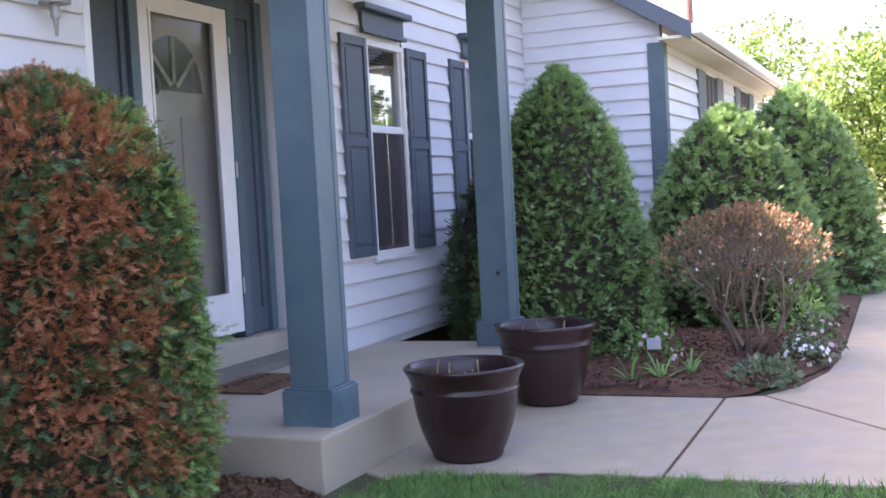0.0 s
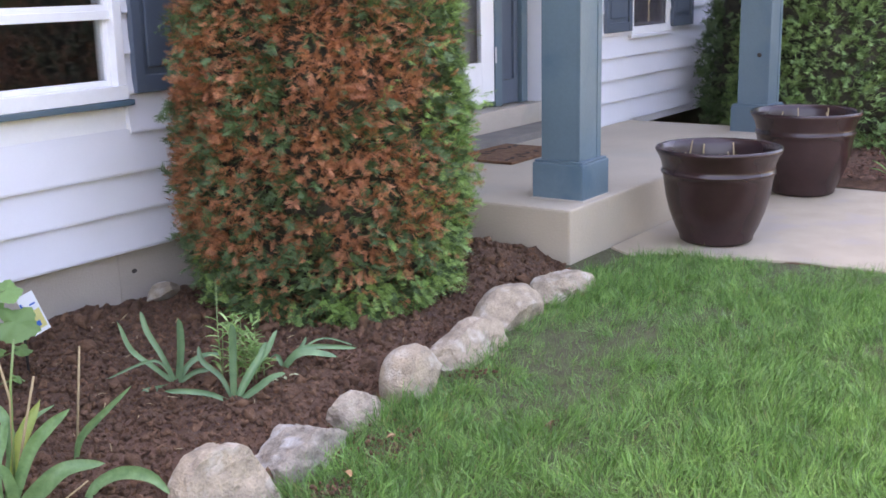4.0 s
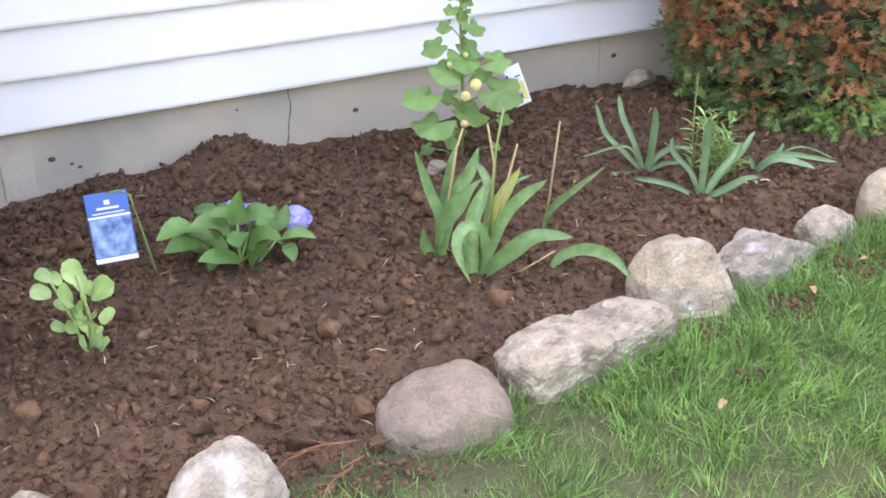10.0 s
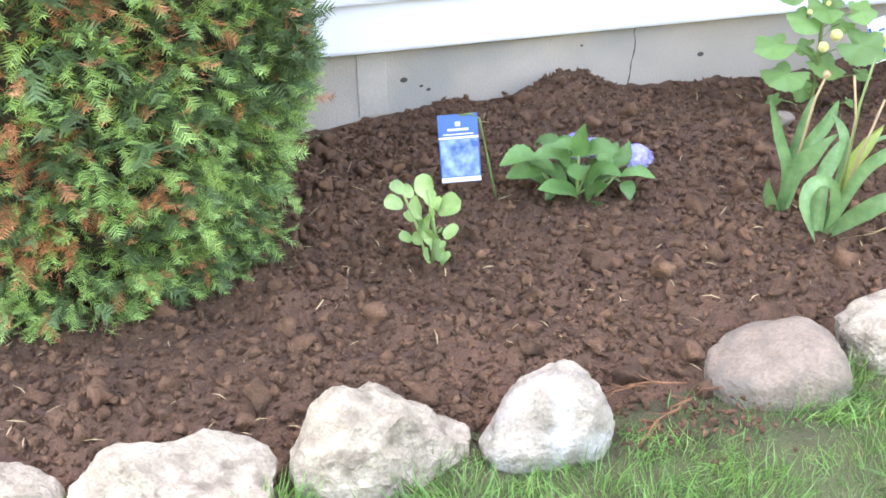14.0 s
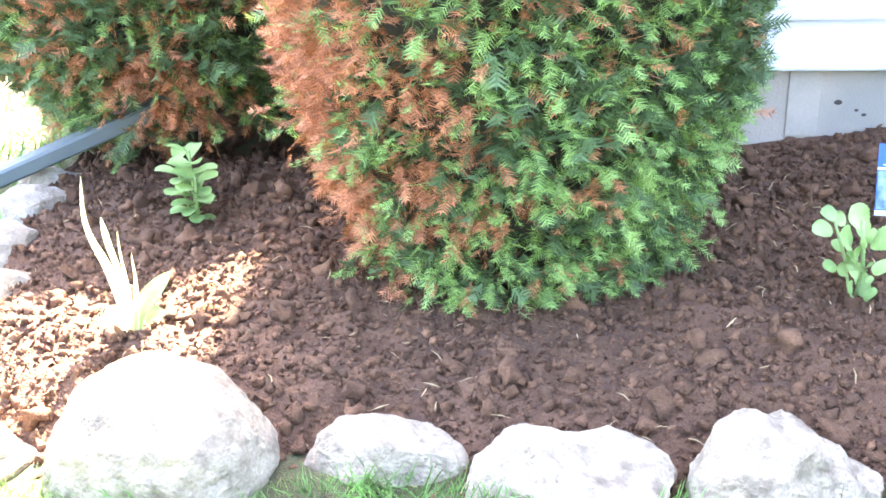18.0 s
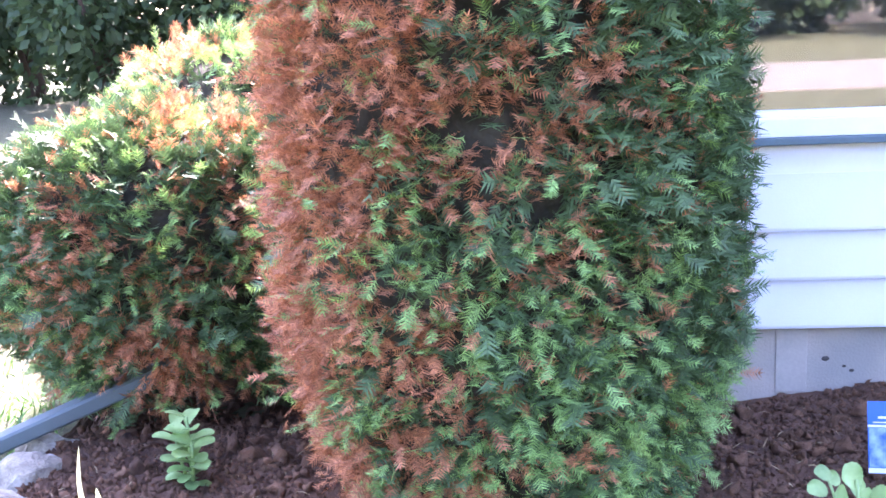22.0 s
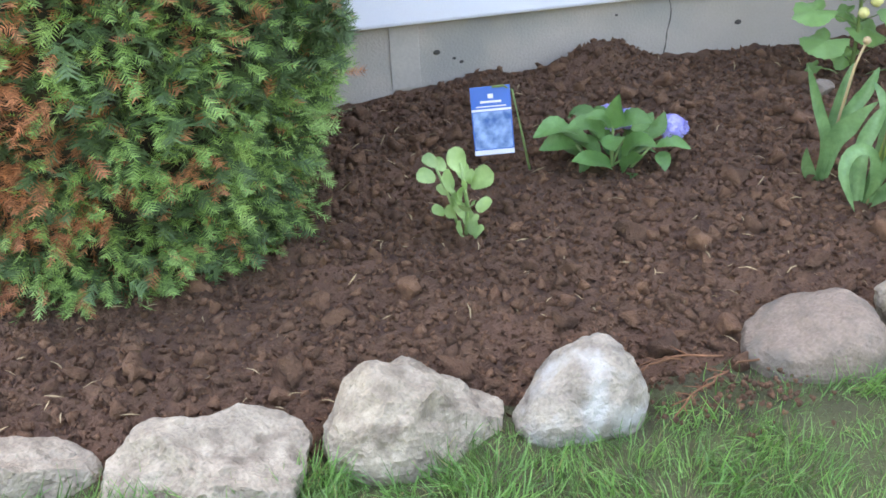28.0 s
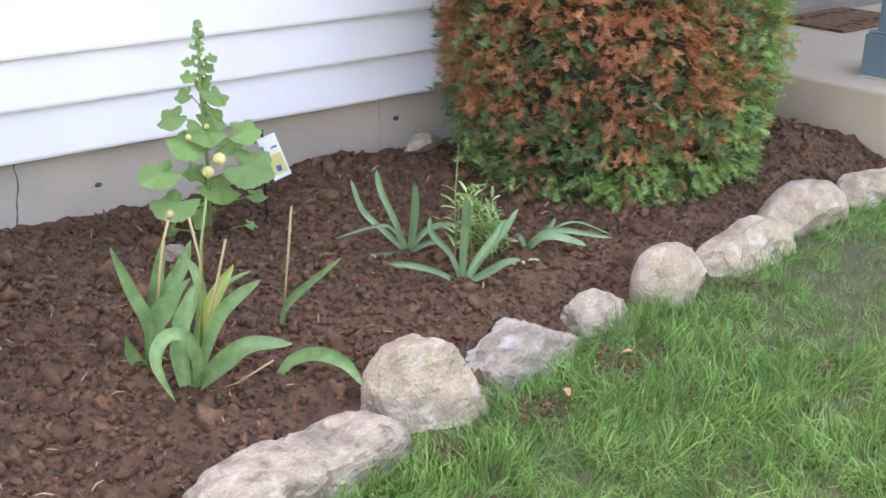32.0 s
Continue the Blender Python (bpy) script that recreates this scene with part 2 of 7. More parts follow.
def soil_z(x, y):
    d = min(1.0, max(0.0, (y - edge_y(x)) / 0.25))
    z = 0.0 + 0.06 * d + 0.018 * vnoise(x, y, 2.2, 3.1) + 0.014 * vnoise(x, y, 7, 1.7) + 0.014 * vnoise(x, y, 19, 5.0) + 0.010 * vnoise(x, y, 45, 8.0)
    for px, py, h, w in ((1.22, -0.10, 0.125, 0.17), (0.82, -0.06, 0.06, 0.15), (2.6, -0.08, 0.04, 0.3), (4.2, -0.95, 0.08, 0.14), (3.95, -1.05, 0.06, 0.2), (0.6, -0.1, 0.03, 0.2)):
        z += h * math.exp(-((x - px) ** 2 + (y - py) ** 2) / (w * w))
    z -= (0.035 + 0.03 / (1 + math.exp((x - 0.9) * 8))) * math.exp(-(y / 0.35) ** 2)
    return z * (0.25 + 0.75 * d) - 0.02 * (1 - d)


def soil_bed():
    xs, ts = np.linspace(-1.94, 4.54, 440), np.linspace(0, 1, 120)
    v = []
    for t in ts:
        for x in xs:
            y0 = edge_y(x) - 0.03
            y = y0 + ((0.03 if x > -1.2 else 0.6) - y0) * t
            v.append((x, y, soil_z(x, y)))
    nx = len(xs)
    f = np.array([(j * nx + i, j * nx + i + 1, (j + 1) * nx + i + 1, (j + 1) * nx + i) for j in range(len(ts) - 1) for i in range(nx - 1)])
    tagged(new("garden_bed", array_mesh("garden_bed", np.array(v), f, SOIL, True)), "freshly dug dark brown soil of the flower bed", "soil", kind="structure")


soil_bed()

GLASS = bpy.data.materials.new("window_glass")
GLASS.use_nodes = True
_n, _l = GLASS.node_tree.nodes, GLASS.node_tree.links
_n.remove(_n["Principled BSDF"])
_t, _g, _m, _f, _p, _a = (_n.new("ShaderNode" + k) for k in ("BsdfTransparent", "BsdfGlossy", "MixShader", "LayerWeight", "Math", "MapRange"))
_t.inputs["Color"].default_value = (0.88, 0.90, 0.90, 1)
_g.inputs["Roughness"].default_value = 0.02
_p.operation = 'POWER'
_p.inputs[1].default_value = 4.0
_a.inputs["To Min"].default_value, _a.inputs["To Max"].default_value = 0.20, 0.9
_l.new(_f.outputs["Facing"], _p.inputs[0])
_l.new(_p.outputs[0], _a.inputs["Value"])
_l.new(_a.outputs[0], _m.inputs["Fac"])
_l.new(_t.outputs[0], _m.inputs[1])
_l.new(_g.outputs[0], _m.inputs[2])
_l.new(_m.outputs[0], _n["Material Output"].inputs["Surface"])
CURTAIN = mat("taupe_curtain", (0.26, 0.225, 0.20), 0.9, vary=0.15, noise_scale=3, bump=0.1)
# Plaster darkened so that the rooms read as unlit behind the glass.
ROOM = mat("room_shade_plaster", (0.22, 0.20, 0.18), 0.9, vary=0.1, bump=0)
BLIND = mat("white_blind", (0.6, 0.6, 0.58), 0.6, vary=0.03, bump=0)
MAT_COIR = mat("coir", (0.22, 0.11, 0.055), 0.95, vary=0.3, noise_scale=25, fine=200, bump=0.8, col2=(0.12, 0.055, 0.03))
SHINGLE = mat("dark_shingles", (0.10, 0.09, 0.085), 0.9, vary=0.25, noise_scale=8, fine=60, bump=0.5)
METAL_DARK = mat("dark_bronze_metal", (0.05, 0.045, 0.04), 0.4, metal=0.7, vary=0.1)
PEWTER = mat("dull_pewter", (0.33, 0.32, 0.31), 0.4, metal=0.7, vary=0.1)
DARK_GLASS = mat("dark_fanlight_glass", (0.02, 0.022, 0.028), 0.15, vary=0.05, bump=0)
SCREEN = bpy.data.materials.new("insect_screen")
SCREEN.use_nodes = True
sn = SCREEN.node_tree.nodes
sn["Principled BSDF"].inputs["Base Color"].default_value = (0.07, 0.062, 0.07, 1)
sn["Principled BSDF"].inputs["Roughness"].default_value = 0.8
smix, sclear = sn.new("ShaderNodeMixShader"), sn.new("ShaderNodeBsdfTransparent")
smix.inputs[0].default_value = 0.45
SCREEN.node_tree.links.new(sn["Principled BSDF"].outputs[0], smix.inputs[1])
SCREEN.node_tree.links.new(sclear.outputs[0], smix.inputs[2])
SCREEN.node_tree.links.new(smix.outputs[0], sn["Material Output"].inputs["Surface"])
DOORPAINT = mat("grey_green_door_paint", (0.44, 0.42, 0.40), 0.5, vary=0.04, bump=0.04)
STORM = bpy.data.materials.new("storm_door_glass")
STORM.use_nodes = True
tn = STORM.node_tree.nodes
tn.remove(tn["Principled BSDF"])
tclear, tgloss, tmix = tn.new("ShaderNodeBsdfTransparent"), tn.new("ShaderNodeBsdfGlossy"), tn.new("ShaderNodeMixShader")
tclear.inputs["Color"].default_value = (0.90, 0.90, 0.90, 1)
tgloss.inputs["Roughness"].default_value = 0.06
tmix.inputs[0].default_value = 0.05
STORM.node_tree.links.new(tclear.outputs[0], tmix.inputs[1])
STORM.node_tree.links.new(tgloss.outputs[0], tmix.inputs[2])
STORM.node_tree.links.new(tmix.outputs[0], tn["Material Output"].inputs["Surface"])
SOFFIT = mat("cream_soffit", (0.74, 0.70, 0.58), 0.6, vary=0.04, bump=0.05)
BRICK = mat("pink_chimney_brick", (0.42, 0.22, 0.16), 0.9, vary=0.15, bump=0.4)

# ---- house ----
E_COURSE, SID_Z = 0.160, 0.25
PY = 0.05            # the wall right of the door
CX, RX = 4.57, 7.16  # the recess of the front door
DY = 0.55
GX, GY = 11.7, -1.45  # the corner of the garage wing


def siding_wall(parent, u0, u1, z0, z1, openings, place, top_of=None):
    """Lapped boards along u, one piece each; place(u, out, z) gives the world place, top_of(z) narrows a gable's courses."""
    z = z0
    while z < z1 - 0.01:
        top = min(z + E_COURSE, z1)
        lo, hi = top_of(z) if top_of else (u0, u1)
        cuts = [(a, b) for a, b, c, d in openings if c < top - 0.02 and d > z + 0.02]
        spans, u = [], lo
        for a, b in sorted(cuts):
            if a > u:
                spans.append((u, a))
            u = max(u, b)
        if u < hi:
            spans.append((u, hi))
        for a, b in spans:
            bm = bmesh.new()
            w = random.uniform(-0.0015, 0.0015)
            prof = [(0.0, z + 0.012), (0.020, z + 0.010), (0.021, z - 0.006), (0.028 + w, z - 0.006 + w), (0.029 + w, z + 0.004), (0.004, top + 0.014), (0.0, top + 0.014)]
            ends = [[bm.verts.new(place(u, o, h)) for o, h in prof] for u in (a, b)]
            m = len(prof)
            for i in range(m):
                bm.faces.new((ends[0][i], ends[0][(i + 1) % m], ends[1][(i + 1) % m], ends[1][i]))
            bm.faces.new(ends[0][::-1])
            bm.faces.new(ends[1])
            bmesh.ops.recalc_face_normals(bm, faces=bm.faces)
            part("siding_board", bm, SIDING, parent)
        z += E_COURSE


def backing(name, u0, u1, z0, z1, openings, y0, y1, label, axis="x", material=None):
    """A wall with thickness and real openings, of boxes butted end to end."""
    bm = bmesh.new()
    us = sorted({u0, u1, *[v for o in openings for v in o[:2]]})
    for a, b in zip(us, us[1:]):
        zs = [z0]
        for o in sorted(openings, key=lambda o: o[2]):
            if o[0] <= a and o[1] >= b:
                zs += [o[2], o[3]]
        zs.append(z1)
        for c, d in zip(zs[::2], zs[1::2]):
            if d - c > 0.001:
                if axis == "x":
                    box_bm(bm, a, b, y0, y1, c, d)
                else:
                    box_bm(bm, y0, y1, a, b, c, d)
    return tagged(part(name, bm, material or TRIM_WHITE), label, "wall", kind="structure")


WIN_BED = (0.30, 2.99, 0.88, 2.60)
WIN_A = (7.77, 8.48, 0.89, 2.57)
WIN_B = (9.85, 10.56, 0.89, 2.57)
HX0 = -0.88
wall_bed = backing("wall_1", HX0, CX, SID_Z, 3.7, [WIN_BED], 0.001, 0.15, "white lapped siding wall above the flower bed")
siding_wall(wall_bed, HX0, CX - 0.05, SID_Z + 0.016, 3.7, [WIN_BED], lambda u, o, z: (u, -o, z))
wall_porch = backing("wall_2", RX, GX, 0.2, 3.7, [WIN_A, WIN_B], PY + 0.001, PY + 0.15, "white lapped siding wall behind the porch")
siding_wall(wall_porch, RX + 0.05, GX, 0.262, 3.7, [WIN_A, WIN_B], lambda u, o, z: (u, PY - o, z))
wall_end = backing("wall_3", 0.15, 8.0, SID_Z, 3.7, [], HX0, HX0 + 0.15, "white siding end wall of the house", "y")
siding_wall(wall_end, 0.0, 8.0, SID_Z, 3.7, [], lambda u, o, z: (HX0 - o, u, z))
tagged(box("wall_4", HX0, 20.6, 7.9, 8.0, 0.0, 3.7, SIDING), "back wall of the house", "wall", kind="structure")
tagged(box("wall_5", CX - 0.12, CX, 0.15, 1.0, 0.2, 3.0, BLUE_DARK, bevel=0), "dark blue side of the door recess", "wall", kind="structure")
tagged(box("wall_6", RX, RX + 0.12, PY + 0.15, 1.0, 0.2, 3.0, SIDING, bevel=0), "side of the door recess", "wall", kind="structure")
# Rooms added behind the windows, coloured dark to look dim.
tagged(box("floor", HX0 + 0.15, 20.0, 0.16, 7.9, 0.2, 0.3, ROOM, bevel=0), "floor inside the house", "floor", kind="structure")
tagged(box("wall_7", HX0 + 0.15, GX, 2.4, 2.5, 0.3, 3.0, ROOM, bevel=0), "inner wall of the front rooms, its dimness in the colour", "wall", kind="structure")
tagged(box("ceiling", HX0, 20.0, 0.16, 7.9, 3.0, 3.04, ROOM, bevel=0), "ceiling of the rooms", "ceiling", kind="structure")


def foundation():
    ob = tagged(box("foundation", HX0 + 0.02, CX, 0.024, 0.2, -0.2, SID_Z + 0.010, CONCRETE, bevel=0), "poured concrete foundation with hairline cracks and tie holes", "foundation", kind="structure")
    for a, b in ((HX0 + 0.02, 2.9), (2.905, CX)):
        box("foundation_panel", a, b, 0.018, 0.023, -0.2, SID_Z + 0.016, CONCRETE, ob, 0.001)
    # No hollows are cut; the dark colour stands for holes and crack.
    dark = mat("dark_hole_and_crack", (0.10, 0.09, 0.08), 0.9, vary=0.2)
    for x, z, r in ((0.66, 0.142, 0.011), (0.72, 0.115, 0.006), (1.76, 0.125, 0.011), (0.745, 0.10, 0.007), (2.35, 0.17, 0.006), (2.98, 0.16, 0.012), (1.3, 0.2, 0.005)):
        bm = bmesh.new()
        bmesh.ops.create_icosphere(bm, subdivisions=2, radius=r, matrix=Matrix.Translation((x, 0.017, z)) @ Matrix.Diagonal((1.2, 0.3, 0.8, 1)))
        part("tie_hole", bm, dark, ob)
    bm, cr = bmesh.new(), random.Random(8)
    line, x = [], 1.505
    for k in range(15):
        z = 0.264 - 0.018 * k
        x += cr.uniform(-0.005, 0.0055)
        w = cr.uniform(0.0012, 0.0034)
        line.append((bm.verts.new((x - w, 0.0172, z)), bm.verts.new((x + w, 0.0172, z))))
    for a, b in zip(line, line[1:]):
        bm.faces.new((a[0], b[0], b[1], a[1]))
    part("crack", bm, dark, ob, "thin jagged crack running down the concrete")
    box("patch", 0.50, 0.60, 0.012, 0.018, 0.03, 0.247, mat("pale_patch", (0.53, 0.48, 0.41), 0.85, vary=0.12), ob, 0.002)
    return ob


foundation()
tagged(box("trim", CX - 0.05, CX + 0.003, -0.026, 0.15, SID_Z, 3.0, TRIM_WHITE), "white corner board", "trim", kind="structure")
tagged(box("trim", RX - 0.003, RX + 0.05, PY - 0.026, PY + 0.15, 0.26, 3.0, TRIM_WHITE), "white corner board", "trim", kind="structure")


def double_hung(name, x0, x1, z0, z1, y, label, blinds=False, lights=1):
    """A white double-hung window: frame, sill, sashes, panes, and a header."""
    w = thing(name, label, "window", ((x0 + x1) / 2, y, z0), kind="structure")
    t = 0.045
    box("window_frame", x0, x1, y - 0.03, y + 0.08, z1 - t, z1, TRIM_WHITE, w)
    box("window_frame", x0, x1, y - 0.035, y + 0.08, z0, z0 + t + 0.012, TRIM_WHITE, w)
    box("window_sill", x0 - 0.02, x1 + 0.02, y - 0.045, y + 0.02, z0 - 0.025, z0 - 0.001, BLUE if lights > 1 else SIDING, w)
    n = lights
    cw = (x1 - x0) / n
    for i in range(n):
        a, b = x0 + i * cw, x0 + (i + 1) * cw
        box("window_frame", a, a + t, y - 0.03, y + 0.08, z0 + t + 0.012, z1 - t, TRIM_WHITE, w)
        box("window_frame", b - t, b - 0.001, y - 0.03, y + 0.08, z0 + t + 0.012, z1 - t, TRIM_WHITE, w)
        zm = z0 + (z1 - z0) * 0.59 if n == 1 else (z0 + 0.335 if i == n - 1 else z1 - t - 0.1)
        CURTAIN_Y = y + 0.13
        bm = bmesh.new()
        cols = [bm.verts.new((a + t + (b - a - 2 * t) * k / 40, CURTAIN_Y + 0.018 * math.sin(k * 1.3) + 0.01 * math.sin(k * 0.37), zz)) for zz in (z0 + 0.05, z1 - 0.05) for k in range(41)]
        for k in range(40):
            bm.faces.new((cols[k], cols[k + 1], cols[42 + k], cols[41 + k]))
        if n == 1:
            part("curtain", bm, CURTAIN, w, "dim taupe curtain behind the glass", smooth=True)
        else:
            bm.free()
        box("meeting_rail", a + t, b - t, y - 0.012, y + 0.03, zm - 0.018, zm + 0.018, TRIM_WHITE, w, 0.003)
        for za, zb, yy in ((z0 + t + 0.012, zm - 0.018, 0.02), (zm + 0.018, z1 - t, 0.004)):
            for xa, xb in ((a + t, a + t + 0.022), (b - t - 0.022, b - t)):
                box("sash", xa, xb, y + yy - 0.01, y + yy + 0.02, za, zb, TRIM_WHITE, w, 0.002)
            sash = box("sash", a + t + 0.022, b - t - 0.022, y + yy - 0.01, y + yy + 0.02, za, za + 0.022, TRIM_WHITE, w, 0.002)
            pane = box("pane", a + t + 0.02, b - t - 0.02, y + yy + 0.004, y + yy + 0.008, za, zb, GLASS, sash, 0)
            pane.visible_shadow = False
        if blinds:
            box("insect_screen", a + t, b - t, y - 0.010, y - 0.008, z0 + t + 0.013, zm - 0.019, SCREEN, w, 0)
            bm = bmesh.new()
            z = zm + 0.03
            while z < z1 - 0.06:
                box_bm(bm, a + t + 0.03, b - t - 0.03, y + 0.07, y + 0.088, z, z + 0.003)
                z += 0.026
            part("blind", bm, BLIND, w, "white slatted blind drawn half down")
    return w


def shutter(x0, x1, z0, z1, y):
    s = thing("shutter", "dark blue raised-panel wooden shutter beside a window", "shutter", ((x0 + x1) / 2, y, z0), group="window shutters")
    r = 0.05
    box("stile", x0, x0 + r, y - 0.03, y, z0, z1, BLUE_DARK, s)
    box("stile", x1 - r, x1, y - 0.03, y, z0, z1, BLUE_DARK, s)
    zm = z0 + (z1 - z0) * 0.52
    for za, zb in ((z0, z0 + 0.07), (zm - 0.035, zm + 0.035), (z1 - 0.07, z1)):
        box("rail", x0 + r, x1 - r, y - 0.028, y, za, zb, BLUE_DARK, s)
    for za, zb in ((z0 + 0.07, zm - 0.035), (zm + 0.035, z1 - 0.07)):
        bm = bmesh.new()
        box_bm(bm, x0 + r, x1 - r, y - 0.012, y, za, zb)
        box_bm(bm, x0 + r + 0.025, x1 - r - 0.025, y - 0.024, y - 0.013, za + 0.03, zb - 0.03, 0.006)
        part("panel", bm, BLUE_DARK, s)
    return s


double_hung("window_1", *WIN_BED, 0.0, "wide white-framed window above the flower bed", lights=3)
double_hung("window_2", *WIN_A, PY, "white double-hung window with blind on the porch wall", True)
double_hung("window_3", *WIN_B, PY, "white double-hung window next to the garage wing", True)
shutter(3.02, 3.44, 0.90, 2.60, -0.021)
for a, b in ((7.33, 7.75), (8.50, 8.91), (9.46, 9.83), (10.58, 10.98)):
    shutter(a, b, 0.92, 2.57, PY - 0.021)
for a, b in ((7.64, 8.52), (9.74, 10.62), (0.25, 3.05)):
    y = PY if a > 5 else 0.0
    hd = thing("window_header", "dark blue moulded header above a window", "trim", ((a + b) / 2, y, 2.61), group="window headers")
    box("frieze", a + 0.06, b - 0.06, y - 0.05, y - 0.021, 2.61, 2.78, BLUE_DARK, hd)
    box("cornice", a, b, y - 0.11, y - 0.021, 2.78, 2.83, BLUE_DARK, hd, 0.01)
    box("bead", a + 0.04, b - 0.04, y - 0.07, y - 0.0505, 2.61, 2.64, BLUE_DARK, hd)

# ---- entry ----
entry = thing("door_1", "white glazed storm door with a blue frame, closed", "door", (6.16, DY, 0.48), kind="structure")
backing("wall_8", CX, RX, 0.2, 3.0, [(4.75, 7.10, 0.44, 2.80)], DY + 0.05, DY + 0.15, "blue panelled wall of the door recess", material=BLUE_DARK)
D0, D1, DZ0, DZ1 = 5.68, 6.66, 0.485, 2.70
for a, b in ((D0 - 0.09, D0 - 0.003), (D1 + 0.003, D1 + 0.09), (7.02, 7.10), (4.75, 4.84)):
    box("jamb", a, b, DY - 0.03, DY + 0.1, 0.445, 2.80, BLUE, entry)
box("head_jamb", D0 - 0.003, D1 + 0.003, DY - 0.03, DY + 0.1, DZ1 + 0.005, 2.80, BLUE, entry)
box("stile", D0, D0 + 0.105, DY - 0.02, DY + 0.02, DZ0, DZ1, TRIM_WHITE, entry)
box("stile", D1 - 0.155, D1, DY - 0.02, DY + 0.02, DZ0, DZ1, TRIM_WHITE, entry)
box("rail", D0 + 0.105, D1 - 0.155, DY - 0.02, DY + 0.02, DZ1 - 0.10, DZ1, TRIM_WHITE, entry)
box("kick_panel", D0 + 0.105, D1 - 0.155, DY - 0.02, DY + 0.02, DZ0, DZ0 + 0.26, TRIM_WHITE, entry)
gl = box("pane", D0 + 0.10, D1 - 0.15, DY - 0.004, DY, DZ0 + 0.25, DZ1 - 0.09, STORM, entry, 0)
gl.visible_shadow = False
for a, b, c, d in ((D0 + 0.105, D0 + 0.125, DZ0 + 0.26, DZ1 - 0.10), (D1 - 0.175, D1 - 0.155, DZ0 + 0.26, DZ1 - 0.10), (D0 + 0.125, D1 - 0.175, DZ1 - 0.12, DZ1 - 0.10), (D0 + 0.125, D1 - 0.175, DZ0 + 0.26, DZ0 + 0.28)):
    box("glazing_bead", a, b, DY - 0.028, DY - 0.0205, c, d, TRIM_WHITE, entry, 0.003)
for z in (0.75, 1.55, 2.4):
    box("hinge", D1 - 0.006, D1 + 0.010, DY - 0.036, DY - 0.031, z, z + 0.11, BLIND, entry, 0.002)
inner = thing("front_door", "grey-green panelled front door with a fanlight behind the storm door", "door", (6.16, DY + 0.1, 0.48))
bm = bmesh.new()
box_bm(bm, D0 + 0.02, D1 - 0.02, DY + 0.095, DY + 0.135, DZ0, DZ1 - 0.02)
part("leaf", bm, DOORPAINT, inner)
for a, b, c, d in ((D0 + 0.14, D0 + 0.44, 1.35, 1.95), (D1 - 0.44, D1 - 0.14, 1.35, 1.95), (D0 + 0.14, D0 + 0.44, 0.62, 1.2), (D1 - 0.44, D1 - 0.14, 0.62, 1.2)):
    box("panel", a, b, DY + 0.086, DY + 0.0945, c, d, DOORPAINT, inner, 0.004)
bm = bmesh.new()
cx, cz, n = 6.16, 2.12, 20
c0 = bm.verts.new((cx, DY + 0.088, cz))
arc = [bm.verts.new((cx + 0.33 * math.cos(math.pi * i / n), DY + 0.088, cz + 0.36 * math.sin(math.pi * i / n))) for i in range(n + 1)]
for i in range(n):
    bm.faces.new((c0, arc[i + 1], arc[i]))
part("fanlight", bm, DARK_GLASS, inner, "half-round fanlight with spokes")
for k in range(1, 4):
    a = math.pi * k / 4
    bm = bmesh.new()
    box_bm(bm, 0.05, 0.35, -0.012, 0.0, -0.012, 0.012)
    bmesh.ops.transform(bm, matrix=Matrix.Translation((cx, DY + 0.086, cz)) @ Matrix.Rotation(-a, 4, 'Y'), verts=bm.verts)
    part("glazing_bar", bm, DOORPAINT, inner)


def ring(name, at, r, t, material, parent=None):
    bm = bmesh.new()
    n, m = 28, 8
    vs = [[bm.verts.new((at[0] + (r + t * math.cos(2 * math.pi * j / m)) * math.cos(2 * math.pi * i / n), at[1] + t * math.sin(2 * math.pi * j / m),
                         at[2] + (r + t * math.cos(2 * math.pi * j / m)) * math.sin(2 * math.pi * i / n))) for j in range(m)] for i in range(n)]
    for i in range(n):
        for j in range(m):
            bm.faces.new((vs[i][j], vs[i][(j + 1) % m], vs[(i + 1) % n][(j + 1) % m], vs[(i + 1) % n][j]))
    return part(name, bm, material, parent, smooth=True)


ring("knocker", (5.93, DY + 0.075, 2.15), 0.055, 0.014, METAL_DARK, inner)
for a, b in ((6.76, 7.01), (4.85, 5.58)):
    sl = thing("sidelight", "narrow dark blue panelled sidelight beside the front door", "sidelight", ((a + b) / 2, DY, 0.45), group="sidelights")
    box("frame", a, b, DY, DY + 0.04, 0.45, 0.62, BLUE_DARK, sl)
    box("frame", a, b, DY, DY + 0.04, 2.66, 2.79, BLUE_DARK, sl)
    box("frame", a, a + 0.05, DY, DY + 0.04, 0.62, 2.66, BLUE_DARK, sl)
    box("frame", b - 0.05, b, DY, DY + 0.04, 0.62, 2.66, BLUE_DARK, sl)
    box("panel", a + 0.05, b - 0.05, DY + 0.02, DY + 0.035, 0.62, 2.66, BLUE_DARK, sl, 0.003)
tagged(box("threshold", CX + 0.003, RX - 0.003, 0.42, DY + 0.12, 0.24, 0.44, CONCRETE, bevel=0.008), "concrete door step", "step", kind="structure")
tagged(box("porch", 4.545, 7.78, -1.205, PY - 0.003, -0.1, 0.255, PORCH_MAT, bevel=0.012), "worn concrete porch slab", "porch", kind="structure")
tagged(box("porch", CX + 0.001, RX - 0.001, PY - 0.002, 0.55, -0.1, 0.252, PORCH_MAT, bevel=0), "concrete floor of the door recess", "porch", kind="structure")


